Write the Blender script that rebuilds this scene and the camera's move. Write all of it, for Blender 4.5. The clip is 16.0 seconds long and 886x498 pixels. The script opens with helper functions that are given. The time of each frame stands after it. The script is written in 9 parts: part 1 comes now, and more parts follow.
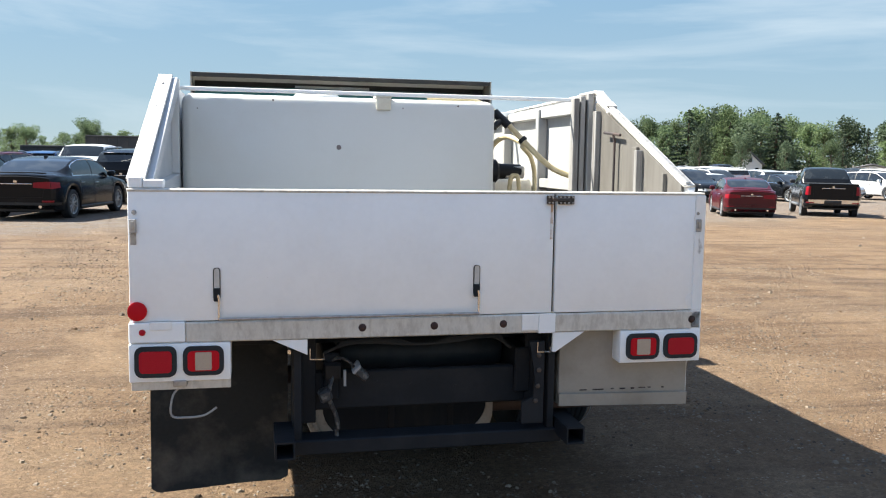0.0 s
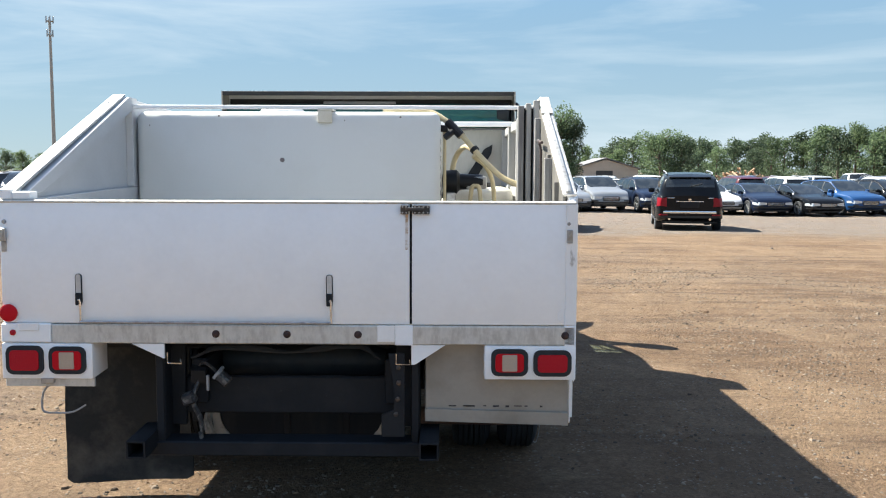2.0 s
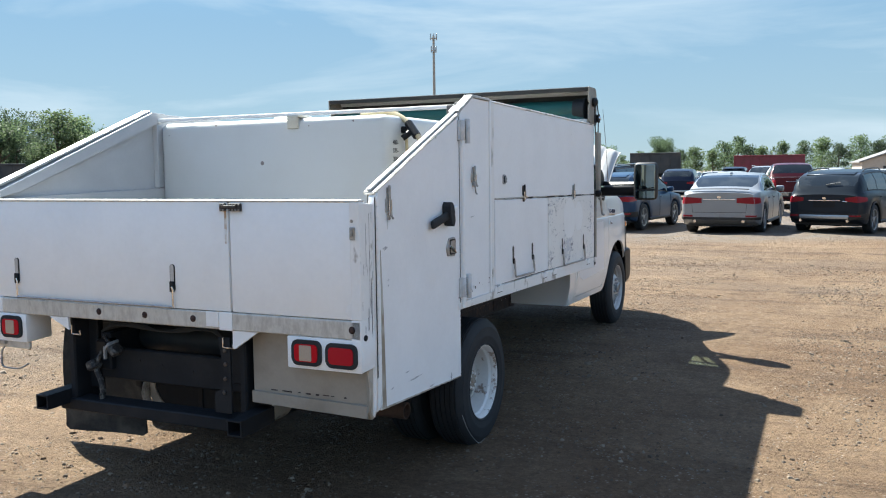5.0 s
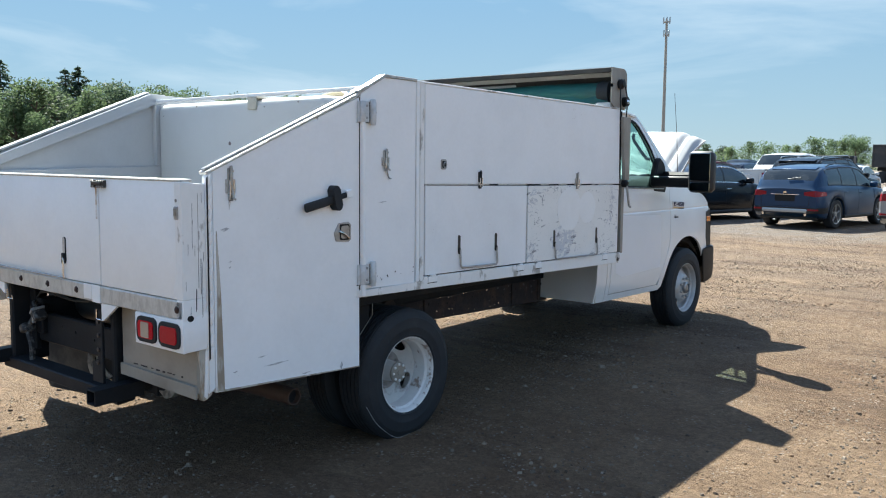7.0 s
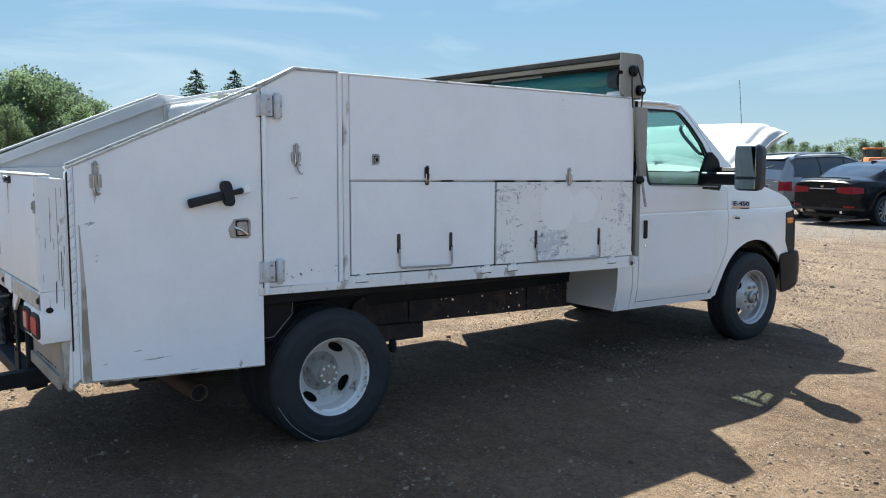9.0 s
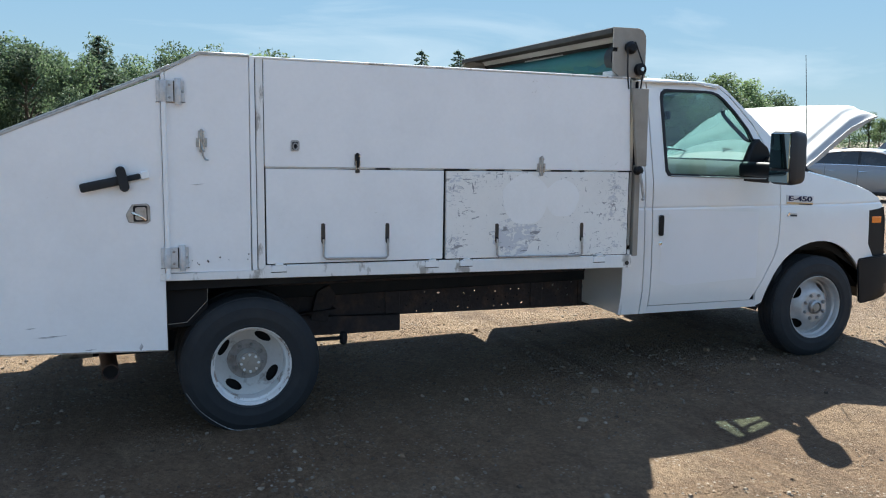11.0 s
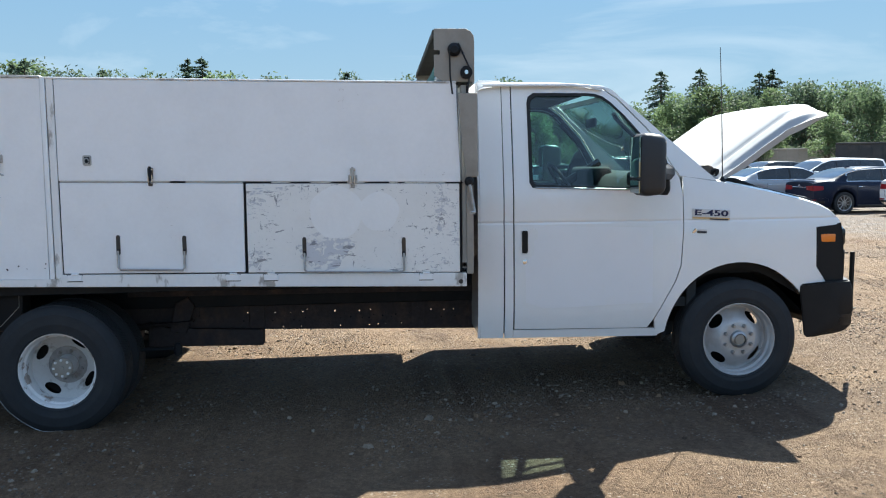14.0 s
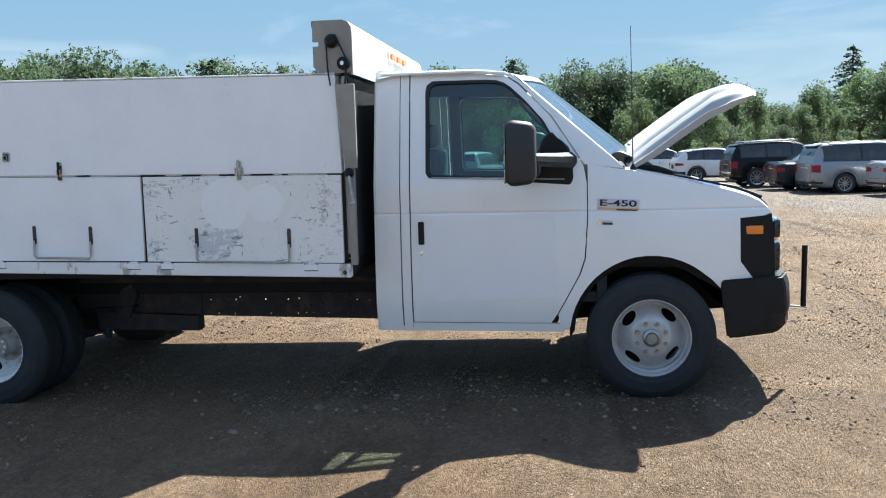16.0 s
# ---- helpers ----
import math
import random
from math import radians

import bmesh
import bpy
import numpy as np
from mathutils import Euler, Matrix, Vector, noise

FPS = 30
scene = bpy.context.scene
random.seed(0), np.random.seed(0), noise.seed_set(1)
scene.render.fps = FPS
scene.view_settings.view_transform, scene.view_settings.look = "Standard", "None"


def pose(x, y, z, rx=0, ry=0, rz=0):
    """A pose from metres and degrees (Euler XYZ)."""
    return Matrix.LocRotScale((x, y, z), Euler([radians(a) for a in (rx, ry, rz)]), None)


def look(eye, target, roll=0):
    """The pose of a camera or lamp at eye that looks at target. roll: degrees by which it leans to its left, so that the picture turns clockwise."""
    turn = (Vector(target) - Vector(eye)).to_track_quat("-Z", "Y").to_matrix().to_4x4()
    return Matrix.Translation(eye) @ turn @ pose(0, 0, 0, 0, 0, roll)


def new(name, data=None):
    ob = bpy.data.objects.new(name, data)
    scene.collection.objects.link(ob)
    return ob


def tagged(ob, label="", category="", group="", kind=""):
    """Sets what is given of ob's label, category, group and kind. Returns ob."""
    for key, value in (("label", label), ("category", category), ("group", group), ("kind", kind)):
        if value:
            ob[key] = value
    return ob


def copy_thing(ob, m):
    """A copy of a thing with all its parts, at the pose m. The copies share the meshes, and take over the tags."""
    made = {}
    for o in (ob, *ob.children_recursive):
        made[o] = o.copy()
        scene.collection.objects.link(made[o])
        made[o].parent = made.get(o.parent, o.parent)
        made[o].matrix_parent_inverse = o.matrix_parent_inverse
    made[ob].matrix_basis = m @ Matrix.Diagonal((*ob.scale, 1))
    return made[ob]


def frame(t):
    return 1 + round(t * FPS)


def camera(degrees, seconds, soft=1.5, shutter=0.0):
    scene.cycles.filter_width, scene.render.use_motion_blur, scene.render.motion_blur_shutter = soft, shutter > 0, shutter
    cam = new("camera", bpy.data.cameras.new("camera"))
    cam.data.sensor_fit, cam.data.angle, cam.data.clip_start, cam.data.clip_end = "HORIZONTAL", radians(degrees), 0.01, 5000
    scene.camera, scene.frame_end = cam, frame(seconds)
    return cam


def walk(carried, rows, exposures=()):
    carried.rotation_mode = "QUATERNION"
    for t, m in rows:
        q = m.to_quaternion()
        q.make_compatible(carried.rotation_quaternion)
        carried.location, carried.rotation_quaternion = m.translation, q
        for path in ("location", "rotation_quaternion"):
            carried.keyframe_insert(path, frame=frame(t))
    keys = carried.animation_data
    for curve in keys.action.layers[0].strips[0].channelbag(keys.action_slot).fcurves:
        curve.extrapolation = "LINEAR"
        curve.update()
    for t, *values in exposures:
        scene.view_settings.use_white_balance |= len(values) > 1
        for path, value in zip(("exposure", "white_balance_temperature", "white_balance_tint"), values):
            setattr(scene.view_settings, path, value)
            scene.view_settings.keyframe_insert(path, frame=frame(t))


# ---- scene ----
cam = camera(54.0, 16.0, 1.1)
PATH = [
    (0, (-0.727, -3.493, 1.597), (-0.304, -1.549, 1.391), 0.9),
    (0.5, (-0.383, -3.522, 1.58), (-0.064, -1.557, 1.387), 0.8),
    (1, (-0.021, -3.572, 1.579), (0.19, -1.591, 1.397), 0.8),
    (1.5, (0.319, -3.629, 1.586), (0.424, -1.64, 1.409), 0.5),
    (2, (0.682, -3.603, 1.593), (0.663, -1.611, 1.414), 0.2),
    (2.5, (1.102, -3.638, 1.582), (0.94, -1.652, 1.407), -0.3),
    (3, (1.476, -3.582, 1.562), (1.168, -1.613, 1.393), -0.7),
    (3.2, (1.626, -3.539, 1.576), (1.26, -1.581, 1.403), -1.0),
    (5.3, (3.285, -3.054, 1.575), (2.374, -1.282, 1.401), -0.4),
    (5.5, (3.423, -2.944, 1.555), (2.466, -1.197, 1.38), -0.2),
    (6, (3.745, -2.668, 1.559), (2.679, -0.986, 1.379), 0.1),
    (6.5, (4.117, -2.423, 1.56), (2.941, -0.816, 1.372), 0.3),
    (7, (4.383, -2.101, 1.556), (3.105, -0.577, 1.353), 0.5),
    (7.5, (4.675, -1.806, 1.541), (3.296, -0.373, 1.327), 0.6),
    (8, (4.892, -1.478, 1.529), (3.423, -0.137, 1.314), 0.5),
    (8.5, (5.057, -1.117, 1.546), (3.511, 0.134, 1.332), 0.4),
    (9, (5.259, -0.785, 1.533), (3.645, 0.378, 1.328), 0.1),
    (9.2, (5.301, -0.657, 1.525), (3.666, 0.477, 1.324), -0.0),
    (11.3, (5.853, 1.031, 1.586), (3.965, 1.649, 1.348), 0.2),
    (11.5, (5.903, 1.182, 1.558), (3.997, 1.746, 1.338), -0.1),
    (12, (5.937, 1.573, 1.53), (3.999, 2.022, 1.317), -0.1),
    (12.5, (6.037, 2.009, 1.504), (4.078, 2.358, 1.302), -0.2),
    (13, (6.06, 2.436, 1.504), (4.089, 2.702, 1.3), -0.3),
    (13.5, (6.055, 2.85, 1.5), (4.075, 3.052, 1.303), -0.4),
    (14, (6.098, 3.29, 1.5), (4.113, 3.426, 1.303), -0.6),
    (14.5, (6.05, 3.718, 1.497), (4.061, 3.786, 1.294), -0.7),
    (15, (6.11, 4.168, 1.486), (4.121, 4.139, 1.279), -1.0),
    (15.5, (6.065, 4.574, 1.468), (4.082, 4.424, 1.255), -1.3),
    (16, (5.998, 4.971, 1.49), (4.03, 4.692, 1.271), -1.5),
]
# the clip's camera cools its picture while it looks towards the sun's side
TONE = [(0.0, 1.83, 6200, 6.8), (3.0, 1.87, 6100, 5), (6.0, 1.80, 5880, 3.2), (9.0, 1.81, 5830, 2.6), (14.5, 1.83, 5800, 3), (16.0, 1.81, 5780, 3)]
walk(cam, [(t, look(eye, target, roll)) for t, eye, target, roll in PATH], exposures=TONE)

# ---- light ----
# the shadow of a point 1 m up falls at (0.74, -0.435): the sun stands 49 degrees high, ahead and to the left of the truck
SUN = Vector((-0.740, 0.435, 1.0)).normalized()
sun_data = bpy.data.lights.new("sun", "SUN")
sun_data.energy, sun_data.angle, sun_data.color = 5.0, radians(0.55), (1.0, 0.91, 0.78)
sun_lamp = new("sun", sun_data)
sun_lamp.matrix_world = look(SUN * 60, (0, 0, 0))
world = bpy.data.worlds.new("sky")
scene.world = world
world.use_nodes = True
wn = world.node_tree
wn.nodes.clear()
w_out = wn.nodes.new("ShaderNodeOutputWorld")
w_bg = wn.nodes.new("ShaderNodeBackground")
w_sky = wn.nodes.new("ShaderNodeTexSky")
w_sky.sky_type, w_sky.sun_disc = "NISHITA", False
w_sky.sun_elevation = math.asin(SUN.z)
w_sky.sun_rotation = math.atan2(SUN.x, SUN.y)
w_sky.air_density, w_sky.dust_density, w_sky.ozone_density = 1.0, 0.05, 3.0
w_bg.inputs["Strength"].default_value = 0.071
# thin high cirrus, all round the sky
w_co = wn.nodes.new("ShaderNodeTexCoord")
w_map = wn.nodes.new("ShaderNodeMapping")
w_map.inputs["Scale"].default_value = (1.0, 1.6, 7.5)
w_map.inputs["Rotation"].default_value = (0.05, 0.12, 0.5)
w_no = wn.nodes.new("ShaderNodeTexNoise")
w_no.inputs["Scale"].default_value, w_no.inputs["Detail"].default_value = 1.7, 7
w_no.inputs["Roughness"].default_value, w_no.inputs["Distortion"].default_value = 0.56, 0.5
w_ramp = wn.nodes.new("ShaderNodeValToRGB")
w_ramp.color_ramp.elements[0].position, w_ramp.color_ramp.elements[1].position = 0.48, 0.70
w_ramp.color_ramp.elements[0].color, w_ramp.color_ramp.elements[1].color = (0.0, 0.0, 0.0, 1), (0.62, 0.62, 0.62, 1)
w_mix = wn.nodes.new("ShaderNodeMix")
w_mix.data_type = "RGBA"
w_mix.inputs["B"].default_value = (3.3, 3.6, 3.8, 1)
wn.links.new(w_co.outputs["Generated"], w_map.inputs["Vector"])
wn.links.new(w_map.outputs["Vector"], w_no.inputs["Vector"])
wn.links.new(w_no.outputs["Fac"], w_ramp.inputs["Fac"])

# the streaks thin out overhead
w_thin = wn.nodes.new("ShaderNodeMapRange")
w_thin.interpolation_type = "SMOOTHSTEP"
for key, v in (("From Min", 0.25), ("From Max", 0.75), ("To Min", 1.0), ("To Max", 0.15)):
    w_thin.inputs[key].default_value = v
w_mul = wn.nodes.new("ShaderNodeMath")
w_mul.operation = "MULTIPLY"
wn.links.new(w_ramp.outputs["Color"], w_mul.inputs[0])
wn.links.new(w_thin.outputs["Result"], w_mul.inputs[1])
wn.links.new(w_mul.outputs["Value"], w_mix.inputs["Factor"])

# pale blue haze low over the whole horizon, whiter towards the ground
w_sep = wn.nodes.new("ShaderNodeSeparateXYZ")
wn.links.new(w_co.outputs["Generated"], w_sep.inputs["Vector"])
wn.links.new(w_sep.outputs["Z"], w_thin.inputs["Value"])
w_low = wn.nodes.new("ShaderNodeMapRange")
w_low.interpolation_type = "SMOOTHSTEP"
for key, v in (("From Min", 0.16), ("From Max", 0.50), ("To Min", 0.94), ("To Max", 0.10)):
    w_low.inputs[key].default_value = v
wn.links.new(w_sep.outputs["Z"], w_low.inputs["Value"])
w_grad = wn.nodes.new("ShaderNodeMapRange")
w_grad.inputs["From Max"].default_value = 0.19
wn.links.new(w_sep.outputs["Z"], w_grad.inputs["Value"])
w_tone = wn.nodes.new("ShaderNodeMix")
w_tone.data_type = "RGBA"
w_tone.inputs["A"].default_value, w_tone.inputs["B"].default_value = (1.78, 2.26, 2.50, 1), (1.26, 1.95, 2.62, 1)
wn.links.new(w_grad.outputs["Result"], w_tone.inputs["Factor"])
w_haze = wn.nodes.new("ShaderNodeMix")
w_haze.data_type = "RGBA"
wn.links.new(w_tone.outputs["Result"], w_haze.inputs["B"])
wn.links.new(w_low.outputs["Result"], w_haze.inputs["Factor"])
wn.links.new(w_sky.outputs["Color"], w_haze.inputs["A"])
# a bright veil of high cloud overhead, unseen and added to lift the shaded walls
w_top = wn.nodes.new("ShaderNodeMapRange")
w_top.interpolation_type = "SMOOTHSTEP"
for key, v in (("From Min", 0.22), ("From Max", 0.62), ("To Min", 0.0), ("To Max", 0.10)):
    w_top.inputs[key].default_value = v
wn.links.new(w_sep.outputs["Z"], w_top.inputs["Value"])
w_veil = wn.nodes.new("ShaderNodeMix")
w_veil.data_type = "RGBA"
w_veil.inputs["B"].default_value = (7.6, 7.2, 6.8, 1)
wn.links.new(w_top.outputs["Result"], w_veil.inputs["Factor"])
wn.links.new(w_haze.outputs["Result"], w_mix.inputs["A"])
wn.links.new(w_mix.outputs["Result"], w_veil.inputs["A"])
wn.links.new(w_veil.outputs["Result"], w_bg.inputs["Color"])
wn.links.new(w_bg.outputs["Background"], w_out.inputs["Surface"])


# ---- materials ----
def mat(name, base, rough=0.5, metal=0.0, dark=None, amount=0.0, scale=6.0, fine=0.0, fine_scale=60.0, bump=0.0, bump_scale=80.0,
        spec=0.5, coat=0.0, stretch=(1, 1, 1), lo=0.45, hi=0.7, rough_to=None, emit=None):
    """A surface with blotches of a second colour (dark, by amount), fine grain and relief."""
    m = bpy.data.materials.new(name)
    m.use_nodes = True
    n, l = m.node_tree.nodes, m.node_tree.links
    b = n["Principled BSDF"]
    b.inputs["Base Color"].default_value = (*base, 1)
    b.inputs["Roughness"].default_value, b.inputs["Metallic"].default_value = rough, metal
    b.inputs["Specular IOR Level"].default_value = spec
    b.inputs["Coat Weight"].default_value, b.inputs["Coat Roughness"].default_value = coat, 0.06
    co = n.new("ShaderNodeTexCoord")
    mp = n.new("ShaderNodeMapping")
    mp.inputs["Scale"].default_value = stretch
    l.new(co.outputs["Object"], mp.inputs["Vector"])
    last = None
    if dark is not None:
        no = n.new("ShaderNodeTexNoise")
        no.inputs["Scale"].default_value, no.inputs["Detail"].default_value, no.inputs["Roughness"].default_value = scale, 8, 0.62
        l.new(mp.outputs["Vector"], no.inputs["Vector"])
        mr = n.new("ShaderNodeMapRange")
        mr.inputs["From Min"].default_value, mr.inputs["From Max"].default_value = lo, hi
        mr.inputs["To Max"].default_value = amount
        l.new(no.outputs["Fac"], mr.inputs["Value"])
        mx = n.new("ShaderNodeMix")
        mx.data_type = "RGBA"
        mx.inputs["A"].default_value, mx.inputs["B"].default_value = (*base, 1), (*dark, 1)
        l.new(mr.outputs["Result"], mx.inputs["Factor"])
        last = mx.outputs["Result"]
        if rough_to is not None:
            rr = n.new("ShaderNodeMapRange")
            rr.inputs["From Min"].default_value, rr.inputs["From Max"].default_value = lo, hi
            rr.inputs["To Min"].default_value, rr.inputs["To Max"].default_value = rough, rough_to
            l.new(no.outputs["Fac"], rr.inputs["Value"])
            l.new(rr.outputs["Result"], b.inputs["Roughness"])
    if fine:
        no2 = n.new("ShaderNodeTexNoise")
        no2.inputs["Scale"].default_value, no2.inputs["Detail"].default_value = fine_scale, 4
        l.new(mp.outputs["Vector"], no2.inputs["Vector"])
        mr2 = n.new("ShaderNodeMapRange")
        mr2.inputs["To Min"].default_value, mr2.inputs["To Max"].default_value = 1 - fine, 1 + fine
        l.new(no2.outputs["Fac"], mr2.inputs["Value"])
        mu = n.new("ShaderNodeMix")
        mu.data_type, mu.blend_type = "RGBA", "MULTIPLY"
        mu.inputs["Factor"].default_value = 1
        mu.inputs["A"].default_value = (*base, 1)
        if last:
            l.new(last, mu.inputs["A"])
        l.new(mr2.outputs["Result"], mu.inputs["B"])
        last = mu.outputs["Result"]
    if last:
        l.new(last, b.inputs["Base Color"])
    if bump:
        nb = n.new("ShaderNodeTexNoise")
        nb.inputs["Scale"].default_value, nb.inputs["Detail"].default_value = bump_scale, 5
        l.new(mp.outputs["Vector"], nb.inputs["Vector"])
        bp = n.new("ShaderNodeBump")
        bp.inputs["Strength"].default_value, bp.inputs["Distance"].default_value = bump, 0.01
        l.new(nb.outputs["Fac"], bp.inputs["Height"])
        l.new(bp.outputs["Normal"], b.inputs["Normal"])
    if emit:
        b.inputs["Emission Color"].default_value, b.inputs["Emission Strength"].default_value = (*emit, 1), 1
    return m


def glass_mat(name, tint, rough=0.0, ior=1.8, fall=5.0):
    """Thin tinted glass: mostly see-through, with a mirror gloss that grows at grazing angles."""
    m = bpy.data.materials.new(name)
    m.use_nodes = True
    n, l = m.node_tree.nodes, m.node_tree.links
    n.clear()
    out = n.new("ShaderNodeOutputMaterial")
    mix = n.new("ShaderNodeMixShader")
    tr, gl, fr = n.new("ShaderNodeBsdfTransparent"), n.new("ShaderNodeBsdfGlossy"), n.new("ShaderNodeLayerWeight")
    tr.inputs["Color"].default_value = (*tint, 1)
    gl.inputs["Roughness"].default_value = rough
    steep, gloss = n.new("ShaderNodeMath"), n.new("ShaderNodeMapRange")
    steep.operation, steep.inputs[1].default_value = "POWER", fall
    l.new(fr.outputs["Facing"], steep.inputs[0])
    gloss.inputs["To Min"].default_value = ((ior - 1) / (ior + 1)) ** 2
    l.new(steep.outputs["Value"], gloss.inputs["Value"])
    l.new(gloss.outputs["Result"], mix.inputs["Fac"])
    l.new(tr.outputs["BSDF"], mix.inputs[1])
    l.new(gl.outputs["BSDF"], mix.inputs[2])
    l.new(mix.outputs["Shader"], out.inputs["Surface"])
    return m


def peeling_mat(name, base, under, flake_scale, patch_scale, cut, rim=0.0, worn=(), flecks=()):
    """Paint that has flaked off in small sharp chips, thickest inside broad patches and at the worn places (y, z, radius, depth); rim: how dark the lifted edges are; flecks: thin dark scratches, as (scale, stretch, threshold)."""
    m = mat(name, base, 0.5, dark=tuple(v * 0.92 for v in base), amount=0.6, scale=3, fine=0.03, fine_scale=45, bump=0.06, bump_scale=20)
    n, l = m.node_tree.nodes, m.node_tree.links
    b = n["Principled BSDF"]
    src = b.inputs["Base Color"].links[0].from_socket
    co = n.new("ShaderNodeTexCoord")
    squash = n.new("ShaderNodeMapping")
    squash.inputs["Scale"].default_value = (1, 0.75, 1.25)
    l.new(co.outputs["Object"], squash.inputs["Vector"])
    small, broad = n.new("ShaderNodeTexNoise"), n.new("ShaderNodeTexNoise")
    small.inputs["Scale"].default_value, small.inputs["Detail"].default_value, small.inputs["Roughness"].default_value = flake_scale, 8, 0.70
    small.inputs["Distortion"].default_value = 0.9
    broad.inputs["Scale"].default_value, broad.inputs["Detail"].default_value = patch_scale, 3
    l.new(squash.outputs["Vector"], small.inputs["Vector"])
    l.new(co.outputs["Object"], broad.inputs["Vector"])
    add = n.new("ShaderNodeMath")
    add.operation = "MULTIPLY_ADD"
    l.new(broad.outputs["Fac"], add.inputs[0])
    add.inputs[1].default_value = 0.9
    l.new(small.outputs["Fac"], add.inputs[2])
    last = add.outputs["Value"]
    for y, z, radius, depth in worn:
        away = n.new("ShaderNodeVectorMath")
        away.operation = "DISTANCE"
        away.inputs[1].default_value = (1.2, y, z)
        l.new(co.outputs["Object"], away.inputs[0])
        fall = n.new("ShaderNodeMapRange")
        fall.interpolation_type = "SMOOTHSTEP"
        fall.inputs["From Max"].default_value, fall.inputs["To Min"].default_value, fall.inputs["To Max"].default_value = radius, depth, 0.0
        l.new(away.outputs["Value"], fall.inputs["Value"])
        plus = n.new("ShaderNodeMath")
        l.new(last, plus.inputs[0])
        l.new(fall.outputs["Result"], plus.inputs[1])
        last = plus.outputs["Value"]
    edge = n.new("ShaderNodeMapRange")
    edge.inputs["From Min"].default_value, edge.inputs["From Max"].default_value = cut, cut + 0.02
    edge.inputs["To Max"].default_value = 0.85
    l.new(last, edge.inputs["Value"])
    x = n.new("ShaderNodeMix")
    x.data_type = "RGBA"
    l.new(edge.outputs["Result"], x.inputs["Factor"])
    l.new(src, x.inputs["A"])
    x.inputs["B"].default_value = (*under, 1)
    col = x.outputs["Result"]
    if rim:
        off = n.new("ShaderNodeMath")
        off.operation = "COMPARE"
        off.inputs[1].default_value, off.inputs[2].default_value = cut + 0.004, 0.009
        l.new(last, off.inputs[0])
        dim = n.new("ShaderNodeMath")
        dim.operation = "MULTIPLY"
        dim.inputs[1].default_value = rim
        l.new(off.outputs["Value"], dim.inputs[0])
        y_ = n.new("ShaderNodeMix")
        y_.data_type = "RGBA"
        l.new(dim.outputs["Value"], y_.inputs["Factor"])
        l.new(col, y_.inputs["A"])
        y_.inputs["B"].default_value = (0.16, 0.155, 0.16, 1)
        col = y_.outputs["Result"]
    for f_scale, f_stretch, f_cut in flecks:
        run, scr, thin, ink = n.new("ShaderNodeMapping"), n.new("ShaderNodeTexNoise"), n.new("ShaderNodeMapRange"), n.new("ShaderNodeMix")
        run.inputs["Scale"].default_value = f_stretch
        l.new(co.outputs["Object"], run.inputs["Vector"])
        scr.inputs["Scale"].default_value, scr.inputs["Detail"].default_value, scr.inputs["Roughness"].default_value = f_scale, 6, 0.66
        scr.inputs["Distortion"].default_value = 0.6
        l.new(run.outputs["Vector"], scr.inputs["Vector"])
        heavy = n.new("ShaderNodeMath")
        heavy.operation, heavy.inputs[1].default_value = "MULTIPLY_ADD", 0.22
        l.new(last, heavy.inputs[0])
        l.new(scr.outputs["Fac"], heavy.inputs[2])
        thin.inputs["From Min"].default_value, thin.inputs["From Max"].default_value, thin.inputs["To Max"].default_value = f_cut, f_cut + 0.02, 0.8
        l.new(heavy.outputs["Value"], thin.inputs["Value"])
        ink.data_type = "RGBA"
        ink.inputs["B"].default_value = (0.20, 0.195, 0.205, 1)
        l.new(thin.outputs["Result"], ink.inputs["Factor"])
        l.new(col, ink.inputs["A"])
        col = ink.outputs["Result"]
    l.new(col, b.inputs["Base Color"])
    return m


SCUFFED = peeling_mat("peeling_white_paint", (0.86, 0.845, 0.81), (0.56, 0.565, 0.60), 46, 4.0, 1.14, 0.5, ((2.62, 1.14, 0.28, 0.09), (2.95, 1.10, 0.24, 0.12), (3.50, 1.16, 0.26, 0.10), (2.58, 0.96, 0.16, 0.07), (3.20, 1.00, 0.2, 0.05), (2.56, 1.33, 0.14, 0.10)), ((26, (1, 0.42, 1.5), 0.845), (30, (1, 1.6, 0.55), 0.86)))
SCRAPED = peeling_mat("scraped_grey_paint", (0.85, 0.84, 0.81), (0.58, 0.59, 0.63), 26, 7, 0.96, 0.35, (), ((22, (1, 0.35, 1.8), 0.80),))
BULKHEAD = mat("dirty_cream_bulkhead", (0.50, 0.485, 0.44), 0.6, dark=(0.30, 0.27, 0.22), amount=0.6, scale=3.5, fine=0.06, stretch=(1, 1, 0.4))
# far side wall: a darker grey than the outer white
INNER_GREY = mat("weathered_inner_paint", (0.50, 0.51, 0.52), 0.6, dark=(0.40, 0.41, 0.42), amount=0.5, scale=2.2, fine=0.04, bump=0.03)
# floor colour kept dark so that little light bounces onto tank and walls
BED = mat("dirty_bed_floor", (0.10, 0.085, 0.07), 0.85, dark=(0.045, 0.04, 0.035), amount=0.8, scale=5, fine=0.2)
HOUSING = mat("pale_sheet_metal", (0.62, 0.62, 0.61), 0.5, 0.15, dark=(0.48, 0.47, 0.45), amount=0.5, scale=3, fine=0.03)
# white bonnet lowered to grey in its colour, to hold down the sunlight on it
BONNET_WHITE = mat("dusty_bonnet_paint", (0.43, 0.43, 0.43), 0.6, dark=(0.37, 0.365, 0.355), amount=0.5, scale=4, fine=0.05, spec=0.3)
